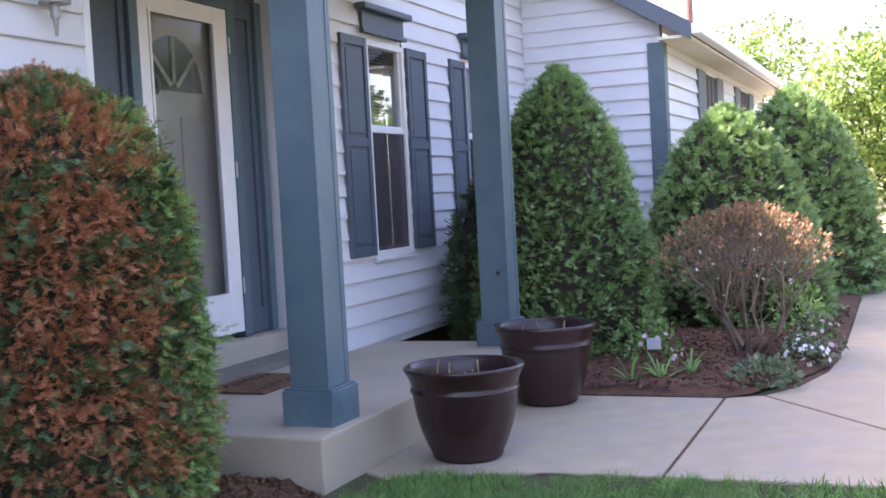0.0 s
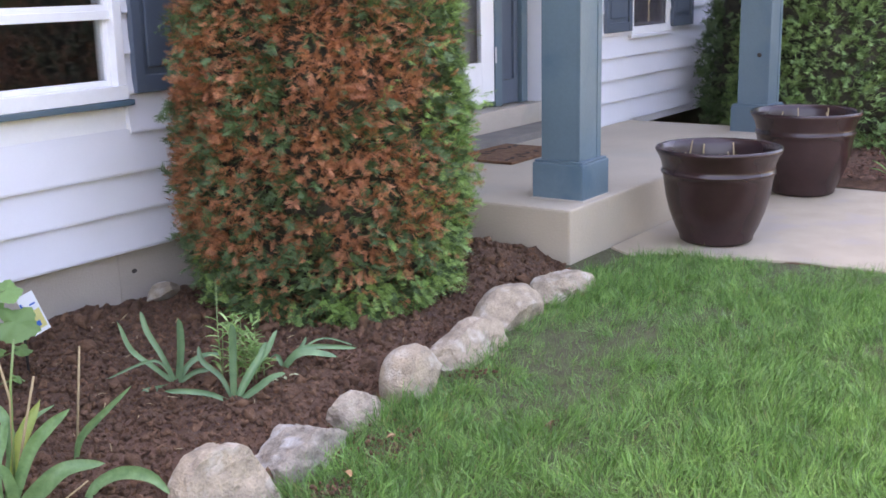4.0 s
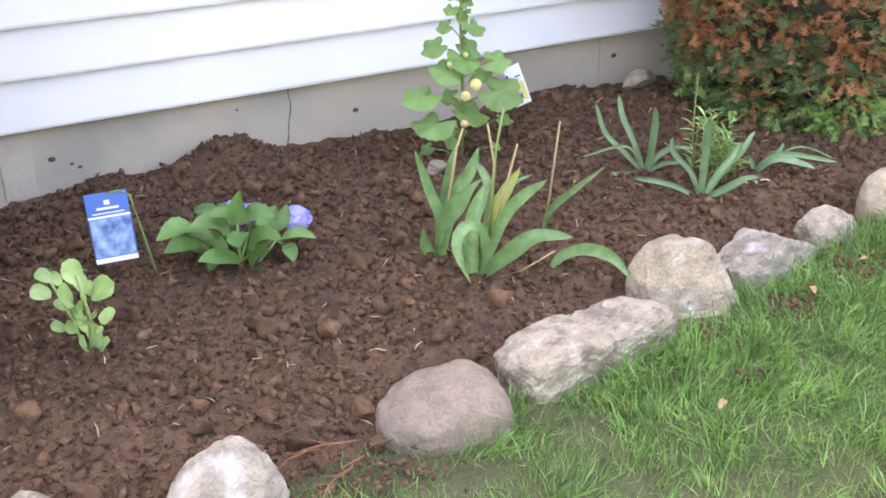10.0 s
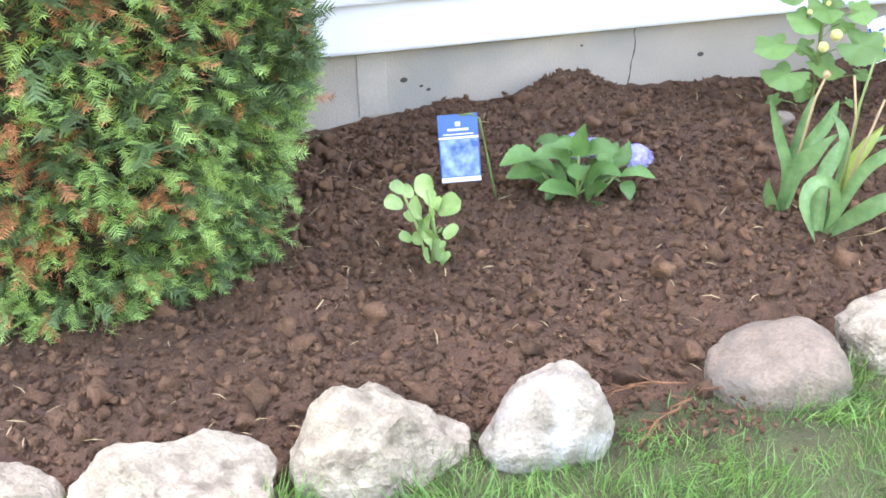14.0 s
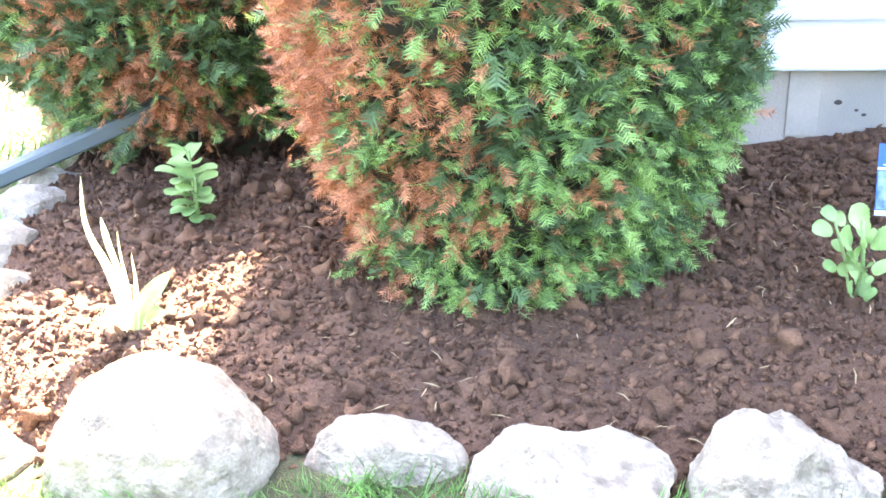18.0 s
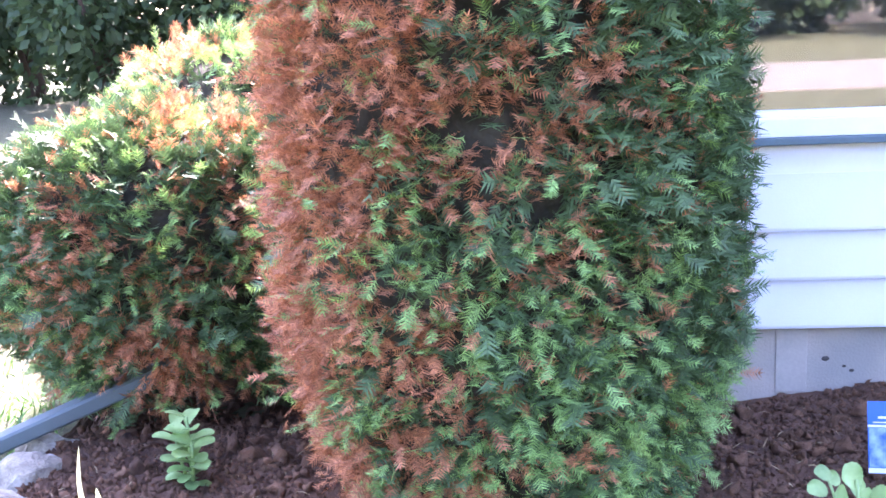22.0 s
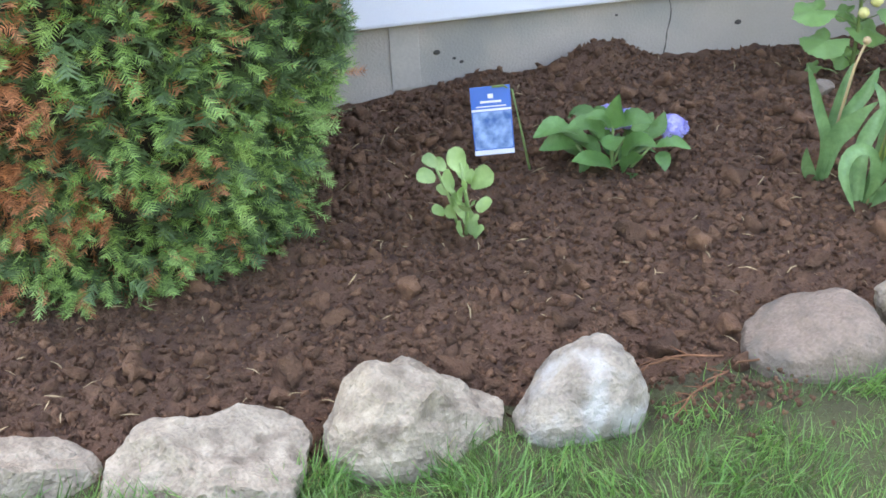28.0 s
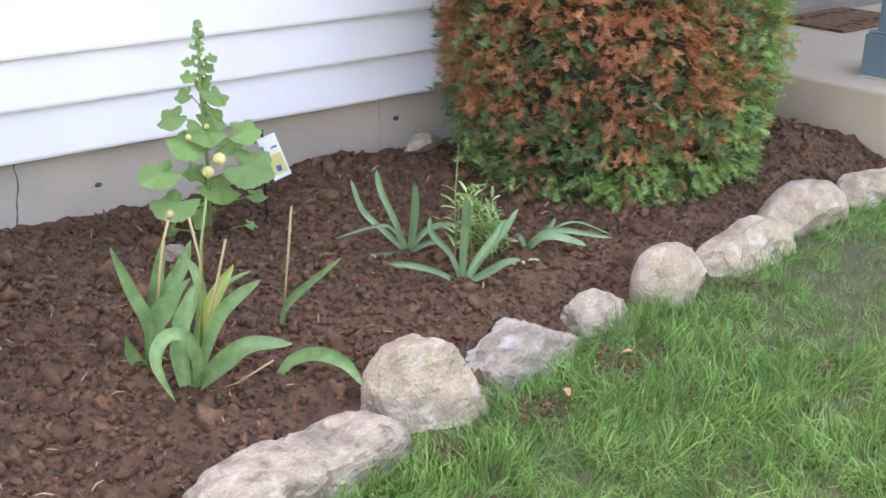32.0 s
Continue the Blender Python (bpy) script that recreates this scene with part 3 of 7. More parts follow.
def door_mat():
    bm = bmesh.new()
    box_bm(bm, 5.55, 6.20, -0.28, 0.16, 0.256, 0.272, 0.004)
    m = tagged(part("doormat", bm, MAT_COIR), "brown coir doormat with a dark printed scroll pattern", "doormat")
    dark = mat("dark_print", (0.05, 0.028, 0.02), 0.95, vary=0.2)
    r = random.Random(4)
    for i in range(16):
        x, y = 5.62 + 0.52 * (i % 8) / 7, -0.19 + 0.24 * (i // 8) + r.uniform(-.03, .03)
        bm = bmesh.new()
        box_bm(bm, -0.03, 0.03, -0.012, 0.012, 0, 0.002)
        bmesh.ops.transform(bm, matrix=Matrix.Translation((x, y, 0.272)) @ Matrix.Rotation(r.uniform(0, 3), 4, 'Z'), verts=bm.verts)
        part("print_mark", bm, dark, m)


door_mat()
for x in (4.745, 7.45):
    col = thing("porch_column", "blue painted square wooden porch column on a boxed plinth", "column", (x + .14, -1.0, 0.255), group="porch columns")
    bm = bmesh.new()
    box_bm(bm, x, x + 0.28, -1.165, -0.885, 0.256, 0.435, 0.006)
    part("plinth", bm, BLUE, col)
    box("plinth_cap", x + 0.008, x + 0.272, -1.157, -0.893, 0.435, 0.447, BLUE, col, 0.004)
    box("caulk_line", x - 0.006, x + 0.286, -1.171, -0.879, 0.2555, 0.262, CONCRETE, col, 0.002)
    bm = bmesh.new()
    box_bm(bm, x + 0.033, x + 0.247, -1.132, -0.918, 0.447, 2.86, 0.004)
    part("shaft", bm, BLUE, col)
    box("cover_board", x + 0.029, x + 0.0325, -1.132, -1.112, 0.447, 2.86, BLUE, col, 0.001)
    box("cover_board", x + 0.205, x + 0.247, -1.136, -1.1325, 0.447, 2.86, BLUE, col, 0.001)
    if x > 6:
        bm = bmesh.new()
        bmesh.ops.create_uvsphere(bm, u_segments=12, v_segments=8, radius=0.016, matrix=Matrix.Translation((x + 0.032, -1.06, 0.78)) @ Matrix.Diagonal((0.2, 1, 1, 1)))
        part("knot_hole", bm, METAL_DARK, col)
tagged(box("ceiling_porch", CX - 0.6, 7.95, -1.35, PY - 0.03, 2.98, 3.03, SOFFIT), "porch ceiling", "ceiling", kind="structure")
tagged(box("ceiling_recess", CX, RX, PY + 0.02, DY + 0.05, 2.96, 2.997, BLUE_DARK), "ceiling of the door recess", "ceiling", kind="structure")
tagged(box("beam", CX - 0.3, 7.9, -1.17, -0.88, 2.861, 2.978, BLUE), "blue porch beam on the columns", "beam", kind="structure")

lan = thing("wall_lantern", "pewter carriage lantern with clear glass on the wall", "lantern", (4.20, -0.1, 2.4))
for nm, r, z0, z1, m in (("finial", 0.016, 2.185, 2.27, PEWTER), ("stem", 0.024, 2.27, 2.335, PEWTER), ("base", 0.075, 2.335, 2.355, PEWTER), ("globe", 0.066, 2.355, 2.56, GLASS), ("cap", 0.09, 2.56, 2.64, PEWTER)):
    bm = bmesh.new()
    bmesh.ops.create_cone(bm, cap_ends=True, segments=12, radius1=r * (0.4 if nm == "finial" else 1), radius2=r * (0.3 if nm == "cap" else 1), depth=z1 - z0, matrix=Matrix.Translation((4.20, -0.13, (z0 + z1) / 2)))
    part(nm, bm, m, lan)
for k in range(6):
    a = k * math.pi / 3
    tube(lan, [(4.20 + 0.069 * math.cos(a), -0.13 + 0.069 * math.sin(a), 2.35), (4.20 + 0.069 * math.cos(a), -0.13 + 0.069 * math.sin(a), 2.565)], 0.004, 0.004, PEWTER, "cage_bar", seg=6)
tube(lan, [(4.20, -0.13, 2.36), (4.20, -0.13, 2.47)], 0.012, 0.010, TRIM_WHITE, "candle_sleeve", seg=8)
box("bracket", 4.185, 4.215, -0.12, -0.03, 2.60, 2.63, PEWTER, lan)
box("backplate", 4.15, 4.25, -0.040, -0.030, 2.45, 2.75, PEWTER, lan)


# ---- roofs ----
def prism(name, x0, x1, prof, material, label, category):
    bm = bmesh.new()
    ends = [[bm.verts.new((x, y, z)) for y, z in prof] for x in (x0, x1)]
    m = len(prof)
    for i in range(m):
        bm.faces.new((ends[0][i], ends[0][(i + 1) % m], ends[1][(i + 1) % m], ends[1][i]))
    bm.faces.new(ends[0][::-1])
    bm.faces.new(ends[1])
    bmesh.ops.recalc_face_normals(bm, faces=bm.faces)
    return tagged(part(name, bm, material), label, category, kind="structure")


# The main roof is unseen; its size keeps facade and bed in shade.
prism("roof_1", HX0 - 0.12, GX + 0.4, [(-0.4, 3.72), (-0.4, 3.82), (3.9, 5.9), (8.4, 3.82), (8.4, 3.72), (3.9, 5.8)], SHINGLE, "dark shingled main roof, out of view, shading the garden", "roof")
prism("roof_2", CX - 0.7, 8.1, [(-1.5, 3.035), (-1.5, 3.10), (-0.03, 3.55), (-0.03, 3.45)], SHINGLE, "shingled roof over the porch", "roof")
tagged(box("gable_fill", HX0, GX, 3.4, 3.5, 3.04, 5.6, SIDING), "attic wall", "wall", kind="structure")

# ---- garage wing ----
SLOPE = 0.60
wall_g = backing("wall_9", GY, PY + 0.2, 0.0, 3.0, [], GX + 0.001, GX + 0.15, "white siding gable wall of the garage wing", "y")


def gable_span(z):
    lo = GY if z < 2.75 else min(PY - 0.1, max(GY, GY - 0.34 + (z + 0.07 - 2.85) / SLOPE))
    return lo, PY - 0.02


siding_wall(wall_g, GY, PY, 0.163, 3.75, [], lambda u, o, z: (GX - o, u, z), gable_span)
prism("gable", GX + 0.002, GX + 0.15, [(GY, 3.0), (PY + 3, 3.0), (PY + 3, 5.0), (GY + 0.2, 3.02)], TRIM_WHITE, "upper gable wall", "wall")
wall_f = backing("wall_10", GX, 20.6, 0.0, 2.85, [], GY, GY + 0.15, "white siding front wall of the garage wing", "x")
siding_wall(wall_f, GX + 0.10, 20.6, 0.163, 2.85, [(13.75, 15.77, 1.4, 2.72), (16.95, 19.1, 1.4, 2.72)], lambda u, o, z: (u, GY - o, z))
cb = thing("corner_board", "blue corner board of the garage wing", "trim", (GX, GY, 0.1), kind="structure")
box("board", GX - 0.042, GX - 0.002, GY - 0.042, GY + 0.13, 0.1, 2.80, BLUE, cb)
box("board", GX - 0.002, GX + 0.13, GY - 0.042, GY - 0.002, 0.1, 2.80, BLUE, cb)
EY, EZ = GY - 0.34, 2.80
prism("roof_3", GX - 0.22, 21.0, [(EY, EZ + 0.05), (EY, EZ + 0.14), (3.2, EZ + 0.14 + SLOPE * (3.2 - EY)), (3.2, EZ + 0.02 + SLOPE * (3.2 - EY))], SHINGLE, "shingled roof of the garage wing", "roof")
prism("rake_board", GX - 0.25, GX - 0.221, [(EY - 0.02, EZ - 0.03), (EY - 0.02, EZ + 0.15), (3.2, EZ + 0.15 + SLOPE * (3.22 - EY)), (3.2, EZ - 0.03 + SLOPE * (3.22 - EY))], BLUE_DARK, "dark blue rake board of the gable", "trim")
prism("soffit", GX - 0.219, 21.0, [(EY + 0.01, EZ + 0.0), (EY + 0.01, EZ + 0.03), (GY - 0.022, EZ + 0.03), (GY - 0.022, EZ + 0.0)], SOFFIT, "cream soffit under the garage eave", "soffit")
gut = thing("gutter", "white metal gutter along the garage eave", "gutter", (GX, EY, EZ), kind="structure")
box("trough", GX - 0.25, 21.0, EY - 0.13, EY - 0.021, EZ + 0.02, EZ + 0.13, TRIM_WHITE, gut, 0.015)
for a, b in ((13.75, 15.77), (16.95, 19.1)):
    gw = thing("garage_window", "small window with dark blue shutters on the garage front", "window", ((a + b) / 2, GY, 1.4), group="garage windows")
    for xa, xb in ((a, a + 0.55), (b - 0.55, b)):
        box("shutter", xa, xb, GY - 0.04, GY - 0.001, 1.4, 2.70, BLUE_DARK, gw)
    box("frame", a + 0.56, b - 0.56, GY - 0.025, GY - 0.001, 1.4, 2.72, TRIM_WHITE, gw)
    for i in range(3):
        s = (b - a - 1.12) / 3
        box("pane", a + 0.58 + i * s, a + 0.54 + (i + 1) * s, GY - 0.030, GY - 0.026, 1.45, 2.68, SCREEN, gw, 0)
vp = thing("vent_pipe", "pale pinkish vent pipe on the garage roof", "vent pipe", (20.32, -0.3, 3.5))
bm = bmesh.new()
bmesh.ops.create_cone(bm, cap_ends=True, segments=16, radius1=0.07, radius2=0.06, depth=1.7, matrix=Matrix.Translation((20.32, -0.3, 4.35)))
part("pipe", bm, BRICK, vp)

# ---- walk ----


def slab(pts, z1, z0, material, parent, name="slab"):
    bm = bmesh.new()
    lo = [bm.verts.new((x, y, z0)) for x, y in pts]
    hi = [bm.verts.new((x, y, z1)) for x, y in pts]
    f = bm.faces.new(hi)
    bm.faces.new(lo[::-1])
    for i in range(len(pts)):
        j = (i + 1) % len(pts)
        bm.faces.new((lo[i], lo[j], hi[j], hi[i]))
    bmesh.ops.recalc_face_normals(bm, faces=bm.faces)
    bmesh.ops.bevel(bm, geom=list(f.edges), offset=0.008, segments=2, affect='EDGES', profile=0.5)
    return part(name, bm, material, parent)


walkway = thing("pavement", "pale concrete garden walk in slabs with open joints", "walk", (6, -3, 0), kind="structure")
slab([(4.86, -1.36), (4.95, -1.22), (7.05, -1.215), (7.05, -2.655), (5.12, -2.655), (5.10, -2.1), (4.98, -1.65)], 0.002, -0.1, WALK_MAT, walkway)
slab([(5.12, -2.671), (7.06, -2.671), (7.165, -2.886), (6.0, -3.82), (5.15, -4.5)], 0.0, -0.1, WALK_MAT, walkway)
slab([(7.178, -2.897), (7.45, -3.06), (8.1, -3.22), (9.2, -3.27), (9.2, -4.9), (5.2, -4.9), (5.163, -4.513), (6.012, -3.833)], 0.001, -0.1, WALK_MAT, walkway)
slab([(5.02, -1.38), (5.05, -1.25), (7.04, -1.25), (7.10, -2.68), (7.25, -2.95), (9.25, -3.3), (9.25, -4.88), (5.22, -4.88), (5.14, -2.6)], -0.004, -0.09, SOIL, walkway, "joint_fill")
for i in range(6):
    slab([(9.22 + i * 2.4, -3.27), (11.6 + i * 2.4, -3.27), (11.6 + i * 2.4, -4.9), (9.22 + i * 2.4, -4.9)], 0.0, -0.1, WALK_MAT, walkway)
slab([(23.7, 2), (40, 2), (40, -16), (23.7, -16)], -0.002, -0.1, WALK_MAT, walkway)


def right_bed():
    xs, ys = np.linspace(7.058, 16.0, 110), range(45)
    v, f = [], []
    for y in np.linspace(0, 1, 45):
        for x in xs:
            y0 = -2.66 - 0.6 * min(1, max(0, (x - 7.07) / 1.4)) ** 0.6
            yy = y0 + (PY - 0.005 - y0) * y
            v.append((x, yy, 0.005 + 0.05 * min(1, (yy - y0) / 0.15) * min(1, (x - 7.05) / 0.15) + 0.02 * vnoise(x, yy, 4, 9) + 0.012 * vnoise(x, yy, 13, 2)))
    nx = len(xs)
    f = np.array([(j * nx + i, j * nx + i + 1, (j + 1) * nx + i + 1, (j + 1) * nx + i) for j in range(len(ys) - 1) for i in range(nx - 1)])
    tagged(new("mulch_bed", array_mesh("mulch_bed", np.array(v), f, SOIL, True)), "mulched planting bed in front of the garage wing", "soil", kind="structure")


right_bed()


def lathe(prof, n=48):
    bm = bmesh.new()
    rings = [[bm.verts.new((r * math.cos(2 * math.pi * i / n), r * math.sin(2 * math.pi * i / n), z)) for i in range(n)] for r, z in prof]
    for a, b in zip(rings, rings[1:]):
        for i in range(n):
            bm.faces.new((a[i], a[(i + 1) % n], b[(i + 1) % n], b[i]))
    bm.faces.new(rings[0][::-1])
    bm.faces.new(rings[-1])
    return bm


def planter(x, y, z, rot, k0):
    p = thing("planter_pot", "large glossy dark brown round planter with dead stubs", "plant pot", (x, y, z), group="brown planters")
    prof = [(0.150, 0.0), (0.165, 0.008), (0.172, 0.02), (0.170, 0.028), (0.196, 0.08), (0.222, 0.15), (0.240, 0.22), (0.252, 0.30), (0.256, 0.325), (0.263, 0.329), (0.265, 0.336), (0.263, 0.343), (0.257, 0.347), (0.260, 0.365),
            (0.268, 0.392), (0.279, 0.415), (0.289, 0.430), (0.293, 0.440), (0.290, 0.449), (0.280, 0.452), (0.268, 0.447), (0.258, 0.42), (0.250, 0.37), (0.245, 0.33)]
    bm = lathe(prof, 56)
    bmesh.ops.transform(bm, matrix=Matrix.Translation((x, y, z)) @ Matrix.Scale(k0, 4), verts=bm.verts)
    part("pot", bm, POT, p, smooth=True)
    bm = lathe([(0.247, 0.345), (0.2, 0.355), (0.1, 0.36), (0.02, 0.362)], 24)
    for v in bm.verts:
        v.co.z += random.uniform(-0.006, 0.006)
    bmesh.ops.transform(bm, matrix=Matrix.Translation((x, y, z)) @ Matrix.Scale(k0, 4), verts=bm.verts)
    earth = part("potting_soil", bm, SOIL, p)
    for k in range(7):
        a, r = rot + k * 0.9, 0.05 + 0.02 * (k * 7 % 8)
        bm = bmesh.new()
        h = 0.05 + 0.02 * (k * 3 % 5)
        bmesh.ops.create_cone(bm, cap_ends=True, segments=6, radius1=0.005, radius2=0.003, depth=h, matrix=Matrix.Translation((x + r * math.cos(a), y + r * math.sin(a), z + 0.357 * k0 + h / 2)) @ Matrix.Rotation(0.2 * math.sin(k), 4, 'X'))
        part("dry_stub", bm, STRAW, earth)


STRAW = mat("dry_straw", (0.45, 0.33, 0.18), 0.8, vary=0.15, bump=0, island=0.25)
planter(5.33, -1.62, 0.002, 0.3, 1.07)
planter(6.80, -1.60, 0.002, 1.7, 1.12)


# ---- edging stones ----
def boulder(seed, sx, sy, sz, cuts=11, rough=0.05, subdiv=5):
    """A weathered field stone: a ball cut by random planes, roughened at two scales, its base flattened."""
    r = random.Random(seed)
    bm = bmesh.new()
    bmesh.ops.create_icosphere(bm, subdivisions=subdiv, radius=1)
    planes = []
    for _ in range(cuts):
        n = Vector((r.gauss(0, 1), r.gauss(0, 1), r.gauss(0.25, 0.8))).normalized()
        planes.append((n, r.uniform(0.55, 0.88)))
    off = Vector((r.uniform(0, 50), r.uniform(0, 50), r.uniform(0, 50)))
    for v in bm.verts:
        p = v.co.copy()
        for n, d in planes:
            k = p.dot(n) - d
            if k > 0:
                p -= n * k * 0.98
        q = p.normalized()
        p += q * (0.12 * noise.noise(q * 1.6 + off) + rough * noise.noise(q * 5 + off) + 0.42 * rough * noise.noise(q * 12 + off) + 0.2 * rough * noise.noise(q * 27 + off))
        v.co = Vector((p.x * sx, p.y * sy, p.z * sz))
    return bm


STONE_WARM = mat("tan_fieldstone", (0.42, 0.335, 0.235), 0.9, vary=0.42, noise_scale=19, fine=130, bump=0.7, col2=(0.25, 0.20, 0.145), stain=(0.47, 0.41, 0.33), stain_scale=14)
STONE_PINK = mat("pinkish_granite", (0.27, 0.205, 0.155), 0.8, vary=0.42, noise_scale=26, fine=130, bump=0.7, col2=(0.19, 0.145, 0.11), stain=(0.17, 0.14, 0.11), stain_scale=14)
STONE_WHITE = mat("pale_limestone", (0.41, 0.345, 0.26), 0.9, vary=0.42, noise_scale=20, fine=130, bump=0.7, col2=(0.24, 0.195, 0.145), stain=(0.17, 0.135, 0.10), stain_scale=19)


def edging_stone(x0, x1, front, depth, h, turn, heights, m, label, box=2.6, grain=1.0, seed=0, fine=5, cuts=3):
    """A field stone between x0 and x1, its front foot at front: a rounded block whose top runs along heights, chipped, lumpy and pitted."""
    r = random.Random(seed * 7 + 3)
    a, b = (x1 - x0) / 2, depth / 2
    h *= 0.84
    bm = bmesh.new()
    bmesh.ops.create_icosphere(bm, subdivisions=fine, radius=1)
    chips = [(Vector((r.gauss(0, 1), r.gauss(-0.6, 0.8), r.gauss(0.5, 0.6))).normalized(), r.uniform(0.62, 0.88)) for _ in range(cuts * 2)]
    off = Vector((r.uniform(0, 50), r.uniform(0, 50), r.uniform(0, 50)))
    spin = Matrix.Rotation(radians(turn), 3, 'Z')
    mid = Vector(((x0 + x1) / 2, front + b, 0))
    for v in bm.verts:
        q = v.co
        p = q * (abs(q.x) ** box + abs(q.y) ** box + abs(q.z) ** box) ** (-1 / box)
        for n, d in chips:
            k = p.dot(n) - d
            if k > 0:
                p = p - n * k * 0.98
        u = (p.x + 1) / 2 * (len(heights) - 1)
        k = max(0, min(len(heights) - 2, int(u)))
        f = u - k
        f = f * f * (3 - 2 * f)
        top = heights[k] + (heights[k + 1] - heights[k]) * max(0, min(1, f))
        z = p.z * h * top if p.z > 0 else p.z * 0.06
        w = Vector((p.x * a, p.y * b * (0.7 + 0.3 * top), z))
        e = w * 9 + off
        lump = 0.014 * noise.noise(e * 0.8) + grain * (0.013 * noise.noise(e * 2.1) + 0.009 * noise.noise(e * 4.7) + 0.004 * noise.noise(e * 10) + 0.0025 * noise.noise(e * 22))
        pit = min(0.0, noise.noise(e * 5 + Vector((9, 9, 9))) + 0.35) * 0.030 * grain
        v.co = mid + spin @ (w + q * (lump + pit))
    return tagged(part("edging_stone", bm, m, smooth=grain < 0.5), label, "stone", group="edging stones")


edging_stone(3.86, 4.32, -1.52, 0.22, 0.10, 3, (0.6, 1, 1, 0.9, 0.7), STONE_WARM, "rounded tan field stone at the porch corner", seed=1, fine=4)
edging_stone(3.42, 3.86, -1.53, 0.24, 0.165, 4, (0.4, 0.85, 1, 1, 0.8), STONE_WARM, "rounded warm grey boulder of the bed edging", 2.2, 0.5, 2, 4, 1)
edging_stone(2.95, 3.48, -1.60, 0.20, 0.13, 6, (0.6, 0.8, 0.85, 1, 0.8), STONE_WARM, "long lumpy pale boulder of the bed edging", 2.4, 0.9, 3, 4)
edging_stone(2.69, 2.96, -1.645, 0.20, 0.175, -4, (0.7, 1, 1, 0.75, 0.45), STONE_WARM, "steep-sided pale tan stone of the bed edging", 2.6, 0.6, 4, 4, 1)
edging_stone(2.40, 2.63, -1.63, 0.15, 0.085, -6, (1, 0.9, 1, 0.9, 0.6), STONE_WHITE, "small low whitish stone of the bed edging", 3.0, 0.9, 5, 4)
edging_stone(2.02, 2.36, -1.70, 0.22, 0.15, 10, (0.5, 0.7, 0.85, 1, 0.95), STONE, "angular grey limestone of the bed edging", 3.2, 0.9, 6, 5, 2)
edging_stone(1.705, 2.05, -1.755, 0.24, 0.195, 6, (0.85, 1, 0.95, 0.80, 0.50), STONE_WARM, "upright buff stone of the bed edging", 3.2, 0.6, 7, 5, 2)
edging_stone(1.20, 1.70, -1.855, 0.19, 0.120, 8, (1, 1, 0.95, 0.88, 0.82), STONE_WHITE, "long flat-topped white limestone block", 4.6, 0.9, 8, 5, 0)
edging_stone(0.872, 1.16, -1.93, 0.24, 0.132, -12, (0.42, 0.66, 0.90, 1.04, 0.90), STONE_PINK, "smooth rounded pinkish granite boulder", 3.1, 0.46, 9, 5, 0)
edging_stone(0.35, 0.625, -1.97, 0.20, 0.19, 8, (0.22, 0.52, 0.84, 1, 0.85), STONE, "slanting grey fieldstone with white crust", 2.3, 0.55, 24, 5, 0)
edging_stone(-0.01, 0.35, -1.975, 0.25, 0.225, 12, (0.70, 1, 0.74, 0.48, 0.25), STONE_WHITE, "large white limestone boulder with a ridge", 2.2, 0.7, 21, 5, 1)
edging_stone(-0.41, -0.03, -2.01, 0.25, 0.14, -4, (0.6, 0.9, 0.88, 1, 0.95), STONE_WHITE, "broad pale pinkish limestone boulder", 3.0, 0.8, 12, 5, 2)
edging_stone(-0.73, -0.42, -1.90, 0.22, 0.11, -2, (0.5, 0.9, 1, 0.85, 0.5), STONE_WHITE, "low white stone with rusty stains", 2.3, 0.7, 13, 5, 3)
edging_stone(-1.22, -0.77, -2.01, 0.34, 0.27, 14, (0.55, 0.9, 1, 0.92, 0.6), STONE_WHITE, "big white boulder standing in the sun", 2.4, 0.5, 14, 5, 1)
edging_stone(-1.56, -1.24, -1.98, 0.28, 0.15, 20, (0.6, 1, 1, 0.8, 0.6), STONE_WHITE, "white boulder at the sunny bend of the edging", 2.4, 0.8, 15, 4, 3)
edging_stone(-1.74, -1.50, -1.30, 0.22, 0.12, 30, (0.7, 1, 1, 0.8, 0.6), STONE_WHITE, "white stone at the sunny end of the edging", 2.4, 0.8, 16, 4, 3)
edging_stone(-1.84, -1.60, -1.06, 0.26, 0.13, 55, (0.7, 1, 1, 0.9, 0.7), STONE, "rounded grey stone in the shade of the corner yew", 2.3, 0.6, 17, 4, 2)
edging_stone(-1.86, -1.62, -0.77, 0.24, 0.13, 60, (0.7, 1, 1, 0.9, 0.7), STONE, "rounded grey stone beside the drain pipe", 2.3, 0.6, 18, 4, 2)
edging_stone(-1.92, -1.70, -0.49, 0.20, 0.10, 60, (0.7, 1, 1, 0.9, 0.7), STONE, "small grey stone under the drain pipe", 2.3, 0.6, 19, 4, 2)
bm = boulder(91, 0.04, 0.035, 0.026, 9, subdiv=3)
bmesh.ops.transform(bm, matrix=Matrix.Translation((1.72, -0.62, 0.09)), verts=bm.verts)
tagged(part("garden_stone", bm, STONE_PINK), "small grey stone lying on the soil", "stone")
bm = boulder(92, 0.11, 0.05, 0.035, 9, subdiv=3)
bmesh.ops.transform(bm, matrix=Matrix.Translation((3.02, -0.10, 0.08)), verts=bm.verts)
tagged(part("garden_stone", bm, STONE_WARM), "flat grey stone against the foundation", "stone")


